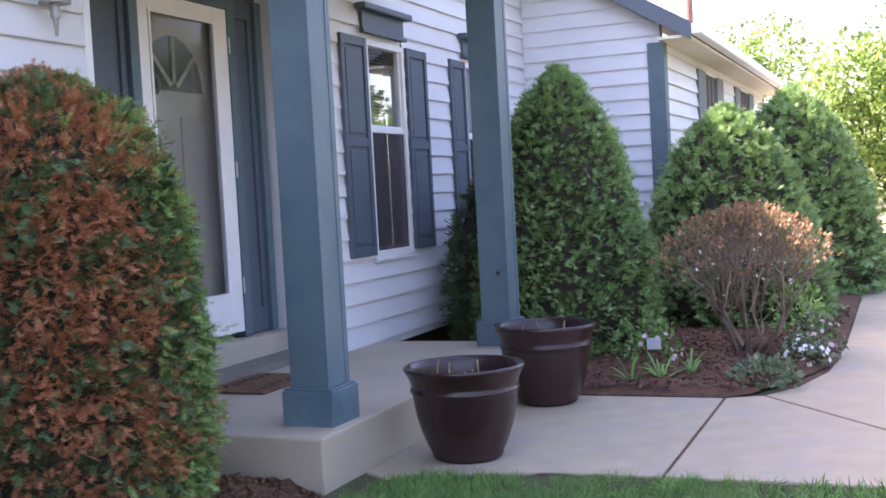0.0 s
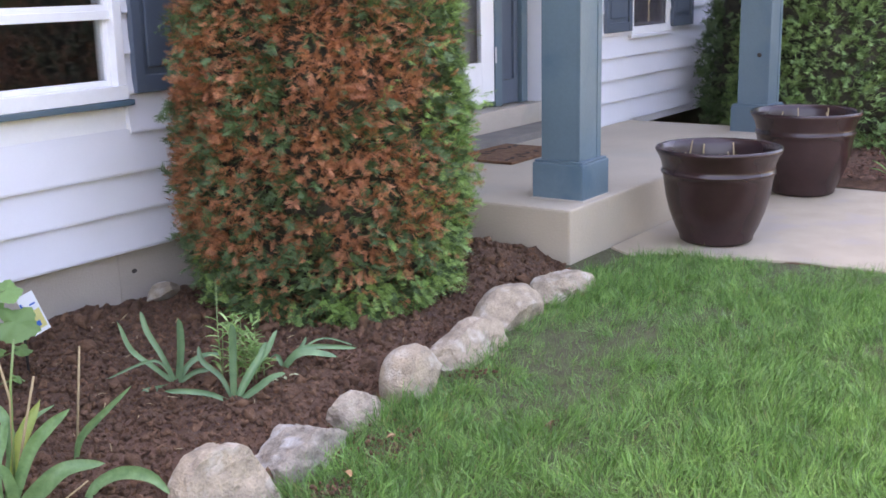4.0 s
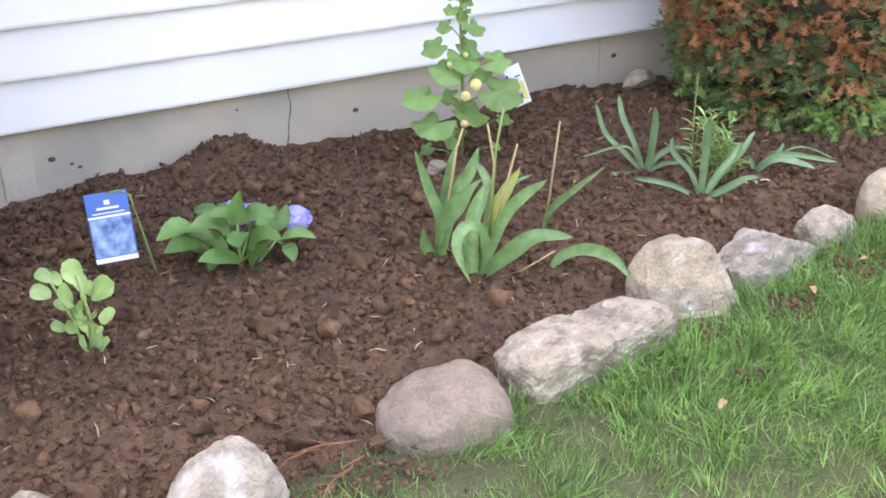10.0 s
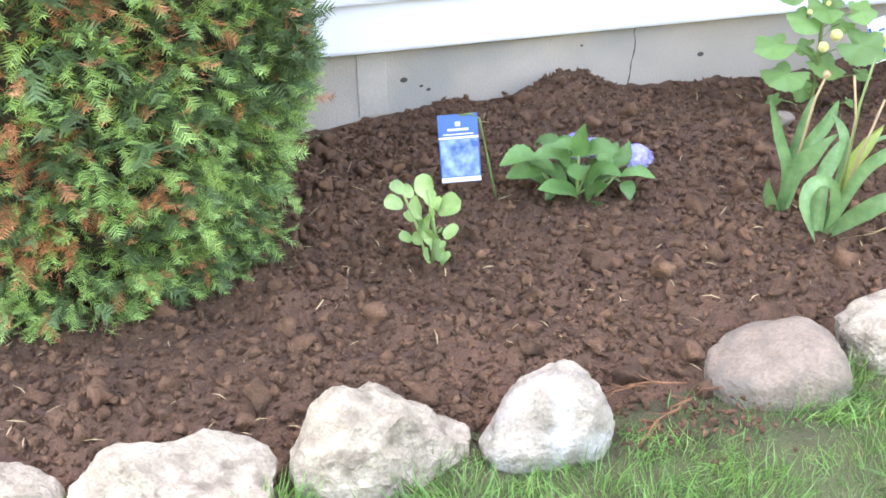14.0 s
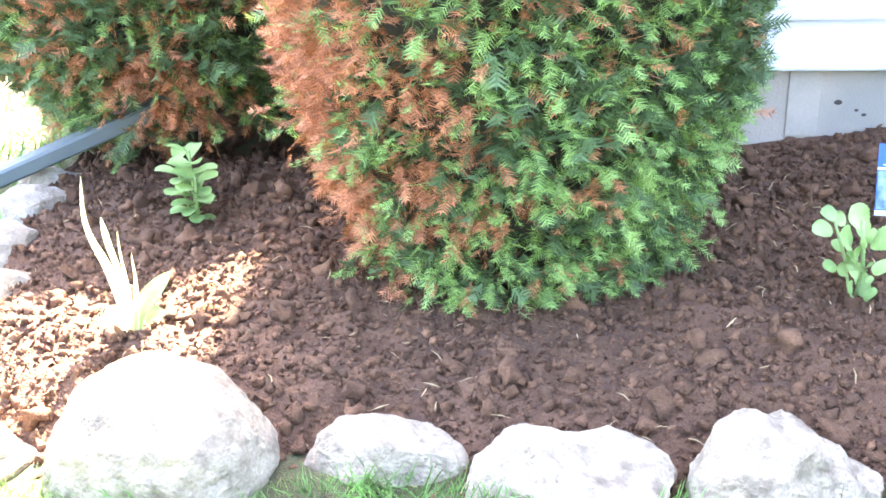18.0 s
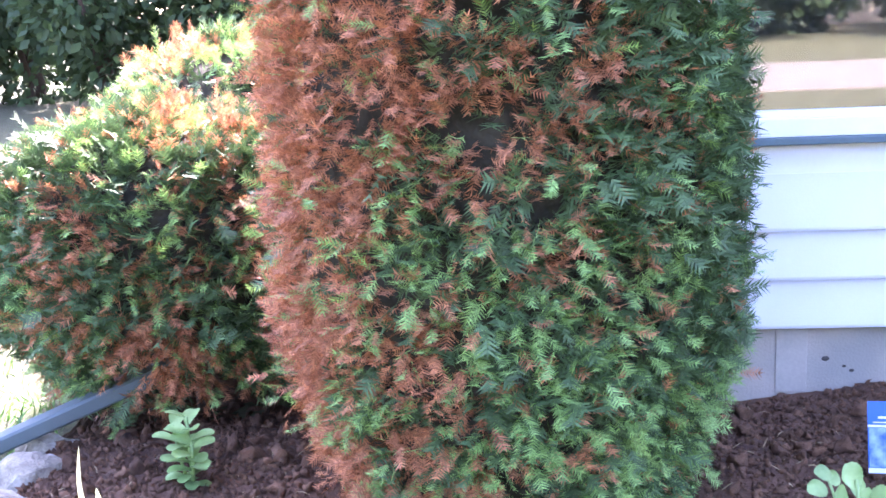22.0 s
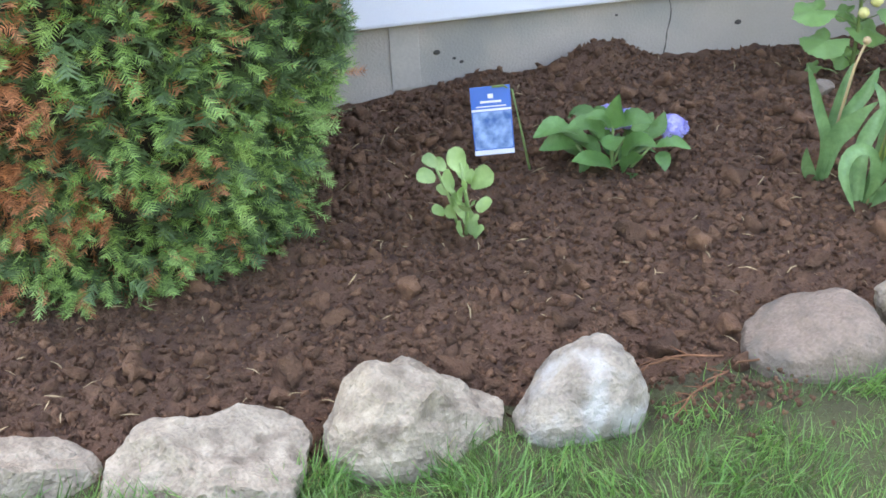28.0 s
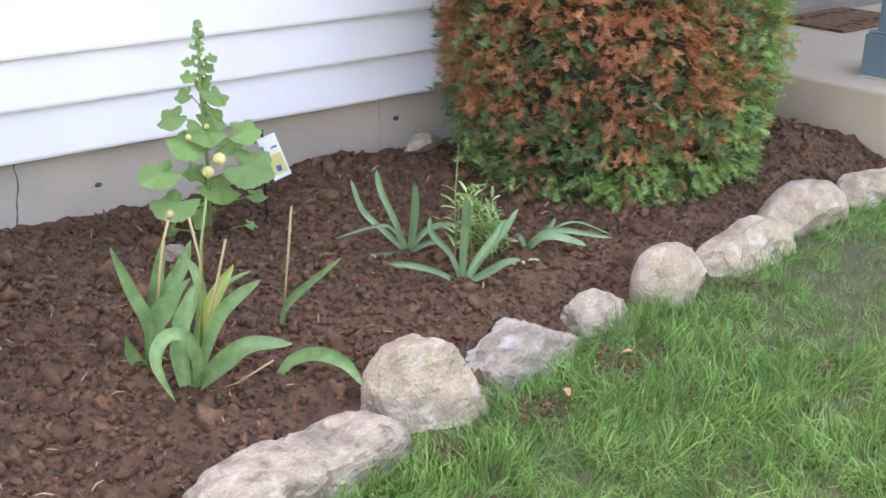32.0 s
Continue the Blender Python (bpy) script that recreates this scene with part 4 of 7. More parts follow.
# ---- yews ----
def sprig_template(pairs, needle=0.23, spread=0.75, droop=0.3, wide=0.033):
    """A flat yew twig along z, arching over, with two rows of thin needles and a tip."""
    v, f = [], []

    def arch(z):
        return -0.16 * z * z
    for i in range(pairs):
        z = 0.12 + 0.84 * i / pairs
        ln = needle * (0.55 + 0.6 * math.sin(math.pi * (0.15 + 0.75 * i / pairs)))
        for s in (-1, 1):
            b = len(v)
            v += [(s * 0.008, arch(z), z - wide), (s * 0.008, arch(z), z + wide), (s * ln, arch(z) - droop * ln * (1 if (i + s) % 3 else -0.6), z + ln * spread)]
            f.append((b, b + 1, b + 2))
    b = len(v)
    v += [(-0.014, 0, 0), (0.014, 0, 0), (0.0, arch(1), 1.0)]
    f.append((b, b + 1, b + 2))
    b = len(v)
    v += [(-0.04, arch(0.86), 0.86), (0.04, arch(0.86), 0.86), (0.0, arch(1.1), 1.12)]
    f.append((b, b + 1, b + 2))
    return np.array(v, float), np.array(f)


SPRIG = sprig_template(7, 0.30, 0.72, 0.22, 0.042)
SPRIG_SMALL = sprig_template(5, 0.42, wide=0.075)


def dead_none(p, n):
    return -1.0


def yew(label, cx, cy, rx, ry, h, count, size, dead, profile, wall_y=None, seed=1, small=False, droop=0.5, name="yew_shrub", base=0.05, group="yew shrubs", dim=False, fresh=None):
    """A clipped yew: stems, a solid heart painted dark as inner shade, and thousands of small twigs. profile(v): radius
    share at height share v; dead(p, n): share of dead twigs.
    """
    g = np.random.default_rng(seed)
    top = thing(name, label, "shrub", (cx, cy, 0.03), group=group)
    nv = 240
    # heart: a solid body coloured as the shade between the twigs
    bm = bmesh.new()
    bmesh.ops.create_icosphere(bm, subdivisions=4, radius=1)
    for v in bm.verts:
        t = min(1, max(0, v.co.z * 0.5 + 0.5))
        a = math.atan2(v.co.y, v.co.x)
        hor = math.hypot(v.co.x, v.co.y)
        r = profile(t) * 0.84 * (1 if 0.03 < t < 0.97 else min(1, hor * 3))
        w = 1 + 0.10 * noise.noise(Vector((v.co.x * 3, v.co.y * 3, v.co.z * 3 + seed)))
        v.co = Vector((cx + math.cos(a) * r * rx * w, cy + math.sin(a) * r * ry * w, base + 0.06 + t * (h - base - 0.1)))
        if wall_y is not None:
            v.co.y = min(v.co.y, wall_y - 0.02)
    part("heart", bm, YEW_CORE, top, "solid dark heart coloured as inner shade")
    for k in range(3):
        bm = bmesh.new()
        bmesh.ops.create_cone(bm, cap_ends=True, segments=7, radius1=0.03, radius2=0.02, depth=0.4, matrix=Matrix.Translation((cx + 0.07 * math.cos(k * 2.1), cy + 0.07 * math.sin(k * 2.1), 0.2)) @ Matrix.Rotation(0.15, 4, 'X'))
        part("stem", bm, BARK, top)
    per = 4
    k = count // per
    vv = np.linspace(0.0, 1.0, nv)
    pr = np.array([profile(t) for t in vv])
    wgt = pr + 0.25 * np.abs(np.gradient(pr, vv)) * (rx / h) + 0.02
    t = np.interp(g.random(k), np.cumsum(wgt) / wgt.sum(), vv)
    a = g.random(k) * 2 * math.pi
    r = np.interp(t, vv, pr)
    slope = np.interp(t, vv, np.gradient(pr, vv)) * (rx / h)
    lump = np.array([noise.noise(Vector((math.cos(q) * 2.2, math.sin(q) * 2.2, s * 5 + seed))) + 0.6 * noise.noise(Vector((math.cos(q) * 6, math.sin(q) * 6, s * 13 + seed))) for q, s in zip(a, t)])
    depth = g.random(k)
    poke = (g.random(k) < (0.01 if small else 0.05)) & (depth < 0.6)
    rr = r * (1 + 0.05 * lump) - (0.05 if small else 0.02) - 0.10 * depth ** 1.7 + poke * 0.12 * g.random(k)
    p = np.stack([cx + np.cos(a) * rr * rx, cy + np.sin(a) * rr * ry, base + t * (h - base)], 1)
    nrm = np.stack([np.cos(a), np.sin(a), -slope], 1)
    nrm /= np.linalg.norm(nrm, axis=1, keepdims=True)
    p[:, 2] = np.maximum(p[:, 2] - 0.13 * (t < 0.10) * g.random(k) ** 1.5 * (0.6 + 0.8 * lump), 0.05)
    keep = np.ones(k, bool) if wall_y is None else p[:, 1] < wall_y - 0.08
    p, nrm, depth, poke = p[keep], nrm[keep], depth[keep], poke[keep]
    k = len(p)
    # each tuft is a fan of twigs round one drooping or rising shoot
    d = nrm + g.normal(0, 0.42, (k, 3)) + np.array([0, 0, 1.0]) * (g.normal(-droop * 0.55, 0.35, k))[:, None]
    d /= np.linalg.norm(d, axis=1, keepdims=True)
    gone = g.random(k) < np.array([dead(q, m) for q, m in zip(p, nrm)])
    gone &= ~(poke & (g.random(k) < 0.7))
    # deep tufts turn dull: shade inside the shrub is put into their colour
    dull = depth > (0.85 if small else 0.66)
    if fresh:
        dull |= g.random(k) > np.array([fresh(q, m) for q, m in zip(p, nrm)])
    idx = np.repeat(np.arange(k), per)
    n = len(idx)
    lift = size * g.uniform(-0.55, 0.45, n)
    q = p[idx] + d[idx] * lift[:, None] + g.normal(0, size * 0.20, (n, 3))
    if wall_y is not None:
        q[:, 1] = np.minimum(q[:, 1], wall_y - 0.06)
    ax = frames_from(d[idx] + g.normal(0, 0.34, (n, 3)), math.pi + g.normal(0, 0.55, n))
    sz = size * g.uniform(0.6, 1.15, n)
    is_dead = gone[idx] ^ ((g.random(n) < 0.06) & (not dim) & (dead is not dead_none))
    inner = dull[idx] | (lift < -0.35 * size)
    tmpl = SPRIG_SMALL if small else SPRIG
    # dim: the outer needles take the shaded green too
    lit = YEW_SHADED if dim else (CONE_GREEN if small else YEW_GREEN)
    for nm, sel, m, lb in (("live_foliage", ~is_dead & ~inner, lit, "fresh green needles"), ("shaded_foliage", ~is_dead & inner, YEW_SHADED, "dark green needles with inner shade in the colour"), ("dead_foliage", is_dead, YEW_BROWN, "rust brown dead needles")):
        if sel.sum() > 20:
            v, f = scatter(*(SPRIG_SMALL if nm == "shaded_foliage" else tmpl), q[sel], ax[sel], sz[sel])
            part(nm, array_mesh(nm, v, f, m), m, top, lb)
    return top


def dome(v, foot=0.72, full=0.35, power=2.2):
    """Narrow at the foot, fullest low down, rounded at the top."""
    lower = foot + (1 - foot) * math.sin(min(1, v / full) * math.pi / 2)
    up = max(0.0, (v - full) / (1 - full))
    return max(0.02, lower * (1 - up ** power) ** 0.5)


def blotch(p, s, k):
    return noise.noise(Vector((p[0] * s + k, p[1] * s, p[2] * s)))


def dead_a(p, n):
    side = 0.80 - 2.1 * max(0, n[0] * 0.75 - n[1] * 0.25 - 0.04) - 3.6 * max(0, 0.40 - p[2]) - 0.55 * max(0, p[2] - 1.62)
    return side + 0.60 * blotch(p, 4.5, 0) + 0.35 * blotch(p, 11, 4)


def dead_b(p, n):
    side = 0.40 - 0.80 * n[0] + 0.30 * (p[2] - 0.55)
    return side + 0.7 * blotch(p, 4, 7) + 0.4 * blotch(p, 11, 2) - 1.4 * max(0, 0.35 - p[2]) * (1 if n[0] > -0.5 else 0.3)


def dead_c(p, n):
    return 0.34 + 0.8 * blotch(p, 4, 12) + 0.3 * blotch(p, 10, 1)


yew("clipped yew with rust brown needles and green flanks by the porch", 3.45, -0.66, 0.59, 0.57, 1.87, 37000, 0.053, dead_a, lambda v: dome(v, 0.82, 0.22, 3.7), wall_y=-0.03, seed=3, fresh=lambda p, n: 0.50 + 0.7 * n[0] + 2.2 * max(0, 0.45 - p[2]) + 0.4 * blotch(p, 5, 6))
# fresh: shade on the right and higher up goes in as darker needles
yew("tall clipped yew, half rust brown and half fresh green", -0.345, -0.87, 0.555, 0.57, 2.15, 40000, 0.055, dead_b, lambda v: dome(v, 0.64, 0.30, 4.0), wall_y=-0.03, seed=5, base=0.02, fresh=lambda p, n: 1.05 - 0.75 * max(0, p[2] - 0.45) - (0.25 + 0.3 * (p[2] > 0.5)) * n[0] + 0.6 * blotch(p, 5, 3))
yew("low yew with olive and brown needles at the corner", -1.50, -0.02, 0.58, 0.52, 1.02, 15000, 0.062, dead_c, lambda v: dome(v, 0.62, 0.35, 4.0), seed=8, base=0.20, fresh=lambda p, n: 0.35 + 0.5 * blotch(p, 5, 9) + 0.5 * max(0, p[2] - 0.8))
yew("sunlit yew with brown tips behind the corner yew", -1.52, 0.95, 0.52, 0.50, 1.22, 7000, 0.075, dead_c, lambda v: dome(v, 0.7, 0.35, 4.0), seed=9, base=0.10)
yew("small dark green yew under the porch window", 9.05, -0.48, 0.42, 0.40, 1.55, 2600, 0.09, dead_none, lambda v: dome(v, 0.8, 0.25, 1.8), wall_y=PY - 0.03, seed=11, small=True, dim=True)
yew("tall clipped green yew cone behind the planters", 8.95, -1.13, 0.82, 0.78, 2.30, 19500, 0.062, dead_none, lambda v: dome(v, 0.92, 0.12, 1.35), seed=13, small=True, droop=0.1)
yew("clipped green yew cone at the garage corner", 10.85, -2.20, 0.98, 0.95, 1.98, 15500, 0.075, dead_none, lambda v: dome(v, 0.95, 0.10, 1.3), seed=17, small=True, droop=0.1)
yew("large clipped green yew cone along the walk", 13.9, -2.55, 1.35, 1.0, 2.32, 12500, 0.096, dead_none, lambda v: dome(v, 0.95, 0.10, 1.35), seed=19, small=True, droop=0.1)


# ---- leaves and flowers ----
LEAF = mat("leaf_green", (0.20, 0.37, 0.10), 0.45, vary=0.12, noise_scale=9, fine=60, bump=0.1, col2=(0.14, 0.28, 0.075), per_object=0.18, translucent=0.25)
TULIP = mat("tulip_leaf", (0.20, 0.35, 0.145), 0.42, vary=0.2, noise_scale=26, fine=120, bump=0.2, col2=(0.11, 0.225, 0.085), per_object=0.15, translucent=0.25)
TULIP_PALE = mat("yellowing_leaf", (0.42, 0.46, 0.12), 0.5, vary=0.15, noise_scale=12, fine=80, bump=0.1, col2=(0.25, 0.35, 0.10), translucent=0.25)
IRIS = mat("blue_green_strap_leaf", (0.18, 0.31, 0.155), 0.4, vary=0.15, noise_scale=14, fine=70, bump=0.1, col2=(0.095, 0.195, 0.09), per_object=0.2, translucent=0.15)
SEDUM = mat("pale_succulent_leaf", (0.42, 0.58, 0.24), 0.4, vary=0.1, noise_scale=15, fine=60, bump=0.1, col2=(0.20, 0.34, 0.11), per_object=0.15, translucent=0.2)
HYDRANGEA = mat("hydrangea_leaf", (0.12, 0.25, 0.08), 0.5, vary=0.2, noise_scale=22, fine=90, bump=0.3, col2=(0.10, 0.23, 0.06), per_object=0.2, translucent=0.2)
PETAL_BLUE = mat("lavender_blue_petal", (0.42, 0.42, 0.76), 0.6, vary=0.15, noise_scale=30, bump=0, col2=(0.45, 0.42, 0.80), island=0.2, translucent=0.3)
PETAL_YELLOW = mat("pale_yellow_petal", (0.80, 0.74, 0.30), 0.6, vary=0.08, bump=0, translucent=0.2)
PETAL_WHITE = mat("white_petal", (0.82, 0.80, 0.82), 0.6, vary=0.05, bump=0, island=0.1, translucent=0.2)
CREAM_LEAF = mat("cream_variegated_leaf", (0.66, 0.66, 0.46), 0.45, vary=0.1, noise_scale=12, bump=0.1, col2=(0.45, 0.52, 0.28), translucent=0.3)
STEM = mat("green_stem", (0.20, 0.30, 0.10), 0.5, vary=0.12, bump=0.1)
AZALEA_LEAF = mat("bronze_leaf", (0.38, 0.20, 0.13), 0.6, vary=0.2, noise_scale=6, bump=0, col2=(0.26, 0.18, 0.09), island=0.4, translucent=0.25)
AZALEA_OLIVE = mat("olive_leaf", (0.22, 0.20, 0.10), 0.6, vary=0.2, noise_scale=6, bump=0, col2=(0.18, 0.13, 0.08), island=0.4, translucent=0.2)


def leaf_mesh(length, width, elev, bend, profile="lance", crease=0.25, wave=0.0, n=12, curl=0.0, twist=0.0):
    """A leaf that rises from the origin in the xz plane at elev degrees and bends over by bend degrees; with a midrib crease."""
    bm = bmesh.new()
    x = z = 0.0
    rows = []
    for i in range(n + 1):
        s = i / n
        e = radians(elev - bend * s ** 1.4)
        if i:
            x += math.cos(e) * length / n
            z += math.sin(e) * length / n
        if profile == "lance":
            w = width * (0.30 + 0.75 * math.sin(math.pi * min(1, s * 0.78 + 0.10)) ** 0.9) * max(0, 1 - s ** 7) ** 0.6
        elif profile == "round":
            w = width * math.sin(math.pi * min(1, s * 0.86 + 0.10)) ** 0.55 * (0.45 + 0.75 * s)
        elif profile == "strap":
            w = width * (0.75 + 0.3 * math.sin(s * 3)) * max(0.12, 1 - s ** 9) ** 0.5
        else:
            w = width * math.sin(math.pi * min(1, s * 0.93 + 0.05)) ** 0.75 * (1.12 - 0.5 * s)
        w = max(w, width * 0.02)
        nx, nz = -math.sin(e), math.cos(e)
        lift = crease * w
        dy = curl * s * s * length
        rip = wave * math.sin(s * 9) * w
        c, q = math.cos(radians(twist) * s), math.sin(radians(twist) * s)
        row = []
        for k in (-1, -0.55, 0, 0.55, 1):
            across, up = k * w / 2, k * k * lift + rip * k
            across, up = across * c - up * q, across * q + up * c
            row.append(bm.verts.new((x + nx * up, dy + across, z + nz * up)))
        rows.append(row)
    for a, b in zip(rows, rows[1:]):
        for j in range(4):
            bm.faces.new((a[j], a[j + 1], b[j + 1], b[j]))
    return bm


def leaf(parent, at, az, length, width, elev, bend, material, profile="lance", name="leaf", crease=0.25, wave=0.0, curl=0.0, label="", roll=0.0, twist=0.0):
    bm = leaf_mesh(length, width, elev, bend, profile, crease, wave, curl=curl, twist=twist)
    m = Matrix.Translation(at) @ Matrix.Rotation(radians(az), 4, 'Z') @ Matrix.Rotation(radians(roll), 4, 'X')
    bmesh.ops.transform(bm, matrix=m, verts=bm.verts)
    return part(name, bm, material, parent, label, smooth=True)


def blade(parent, pts, width, material, profile="lance", name="leaf", label="", face=(-0.45, -0.70, 0.55), crease=0.30, wave=0.10, n=16, twist=None):
    """A leaf laid along a smooth line through pts, its upper side turned towards face, with a midrib crease, a wavy rim and a slight twist."""
    k = [Vector(p) for p in pts]
    k = [k[0] * 2 - k[1]] + k + [k[-1] * 2 - k[-2]]
    seg, line = len(pts) - 1, []
    for i in range(n + 1):
        u = min(i / n * seg, seg - 1e-6)
        j, f = int(u) + 1, u - int(u)
        a, b, c, d = k[j - 1], k[j], k[j + 1], k[j + 2]
        line.append(0.5 * ((2 * b) + (c - a) * f + (2 * a - 5 * b + 4 * c - d) * f * f + (3 * b - a - 3 * c + d) * f ** 3))
    if twist is None:
        twist = 48 * math.sin(pts[-1][0] * 91 + pts[-1][2] * 57)
    bm, rows = bmesh.new(), []
    for i, p in enumerate(line):
        q = i / n
        t = (line[min(i + 1, n)] - line[max(i - 1, 0)]).normalized()
        side = t.cross(Vector(face))
        side = (side if side.length > 0.05 else t.orthogonal()).normalized()
        side = Matrix.Rotation(radians(twist) * (q - 0.3), 3, t) @ side
        up = side.cross(t)
        if profile == "lance":
            w = (0.34 + 0.72 * math.sin(math.pi * min(1, q * 0.80 + 0.08)) ** 0.9) * max(0, 1 - q ** 6) ** 0.6
        elif profile == "strap":
            w = (0.72 + 0.30 * math.sin(q * 2.8)) * max(0.0, 1 - q ** 14) ** 0.5
        elif profile == "round":
            w = max(0.0, 1 - (2 * min(1, q * 0.97 + 0.03) - 1) ** 2) ** 0.5 * (0.80 + 0.28 * q) * (1 + 0.05 * (-1) ** i)
        else:
            w = math.sin(math.pi * min(1, q * 0.95 + 0.04)) ** 0.8 * (1.18 - 0.45 * q) * (1 + 0.045 * (-1) ** i)
        w = max(w, 0.03) * width
        row = []
        for c in (-1, -0.55, 0, 0.55, 1):
            h = c * c * crease * w * 0.5 + wave * w * 0.5 * c * math.sin(q * 8 + pts[0][0] * 50)
            row.append(bm.verts.new(p + side * (c * w / 2) + up * h))
        rows.append(row)
    for a, b in zip(rows, rows[1:]):
        for j in range(4):
            bm.faces.new((a[j], a[j + 1], b[j + 1], b[j]))
    return part(name, bm, material, parent, label, smooth=True)


def lobed_leaf(parent, at, out, normal, r, material):
    """A rounded, lobed, ruffled leaf blade round at, its tip towards out."""
    z = Vector(normal).normalized()
    x = (Vector(out) - z * z.dot(Vector(out))).normalized()
    m = Matrix((x, z.cross(x), z)).transposed().to_4x4()
    m.translation = Vector(at)
    bm = bmesh.new()
    c = bm.verts.new((0, 0, 0))
    n, rows = 40, []
    for q in (0.35, 0.7, 1.0):
        row = []
        for i in range(n):
            th = 2 * math.pi * i / n
            rr = r * q * (1 + q * (0.10 * math.cos(5 * th) + 0.035 * math.cos(20 * th))) * (1 - 0.55 * math.exp(-((th - math.pi) / 0.3) ** 2))
            row.append(bm.verts.new((rr * math.cos(th), rr * math.sin(th) * 1.05, r * q * q * (0.09 * math.cos(5 * th) + 0.05 * math.sin(3 * th + r * 300) - 0.16))))
        rows.append(row)
    for i in range(n):
        j = (i + 1) % n
        bm.faces.new((c, rows[0][i], rows[0][j]))
        for a, b in zip(rows, rows[1:]):
            bm.faces.new((a[i], b[i], b[j], a[j]))
    bmesh.ops.transform(bm, matrix=m, verts=bm.verts)
    return part("leaf", bm, material, parent, smooth=True)


def bud(parent, at, r, material, name="flower_bud"):
    bm = bmesh.new()
    bmesh.ops.create_icosphere(bm, subdivisions=3, radius=r)
    for v in bm.verts:
        v.co *= 1 + 0.18 * noise.noise(v.co * (2.2 / r))
    bmesh.ops.transform(bm, matrix=Matrix.Translation(at), verts=bm.verts)
    return part(name, bm, material, parent, smooth=True)


HOLLY = mat("hollyhock_leaf", (0.20, 0.36, 0.12), 0.5, vary=0.12, noise_scale=12, fine=60, bump=0.15, col2=(0.18, 0.33, 0.10), per_object=0.2, translucent=0.3)


def hollyhock():
    h = thing("hollyhock", "tall hollyhock with lobed green leaves and pale yellow buds", "plant", (1.92, -0.47, 0.05))
    tube(h, [(1.914, -0.470, 0.03), (1.920, -0.472, 0.28), (1.914, -0.471, 0.52), (1.920, -0.474, 0.72)], 0.008, 0.0035, STEM)
    r = random.Random(5)

    def hung(at, rad):
        at = Vector(at)
        foot = Vector((1.917, -0.472, max(0.04, at.z - 0.25 * (at.xy - Vector((1.917, -0.472))).length - 0.02)))
        out = Vector((at.x - 1.917, at.y + 0.472 - 0.03, -0.02))
        tube(h, [foot, foot.lerp(at, 0.55) + Vector((0, 0, 0.012)), at - out.normalized() * rad * 0.1], 0.0028, 0.002, STEM, "leaf_stalk", seg=5)
        flat = r.uniform(0.75, 1.3)
        lobed_leaf(h, at, out, (out.normalized() * 0.25 + Vector((-0.20 + r.uniform(-0.35, 0.35), -0.42 + r.uniform(-0.2, 0.2), flat))), rad, HOLLY)
    hung((1.774, -0.442, 0.279), 0.065)
    hung((1.789, -0.499, 0.194), 0.070)
    hung((1.803, -0.425, 0.088), 0.027)
    hung((1.852, -0.479, 0.360), 0.054)
    hung((1.838, -0.423, 0.434), 0.045)
    hung((1.885, -0.417, 0.495), 0.029)
    hung((1.936, -0.519, 0.506), 0.041)
    hung((1.947, -0.467, 0.428), 0.047)
    hung((2.037, -0.499, 0.376), 0.047)
    hung((2.006, -0.574, 0.288), 0.074)
    hung((1.953, -0.459, 0.207), 0.070)
    hung((2.048, -0.530, 0.179), 0.032)
    hung((2.035, -0.510, 0.078), 0.023)
    hung((1.948, -0.514, 0.029), 0.034)
    hung((1.901, -0.415, 0.254), 0.034)
    hung((1.886, -0.453, 0.556), 0.023)
    hung((1.947, -0.467, 0.579), 0.020)
    hung((1.947, -0.491, 0.612), 0.019)
    hung((1.889, -0.455, 0.600), 0.019)
    hung((1.931, -0.457, 0.527), 0.029)
    hung((1.910, -0.491, 0.395), 0.054)
    hung((1.999, -0.452, 0.327), 0.045)
    hung((1.920, -0.415, 0.105), 0.043)
    # tiny leaves up the spire
    for k in range(16):
        a, z = k * 2.4, 0.55 + 0.0105 * k
        rad = 0.011 - 0.0003 * k + 0.004 * (k % 3 == 0)
        hung((1.918 + 1.3 * rad * math.cos(a), -0.473 + 1.3 * rad * math.sin(a), z), rad)
    bud(h, (1.913, -0.564, 0.326), 0.019, PETAL_YELLOW)
    bud(h, (1.884, -0.546, 0.287), 0.017, PETAL_YELLOW)
    bud(h, (1.901, -0.521, 0.418), 0.008, PETAL_YELLOW)
    bud(h, (1.850, -0.501, 0.389), 0.009, PETAL_YELLOW)
    bud(h, (1.906, -0.488, 0.471), 0.009, STEM)
    bud(h, (1.915, -0.494, 0.487), 0.009, STEM)
    bud(h, (1.918, -0.472, 0.563), 0.010, STEM)
    bud(h, (1.917, -0.472, 0.653), 0.010, STEM)
    bud(h, (1.925, -0.477, 0.678), 0.011, STEM)
    bud(h, (1.918, -0.473, 0.710), 0.012, STEM)
    bud(h, (1.913, -0.469, 0.689), 0.009, STEM)


hollyhock()


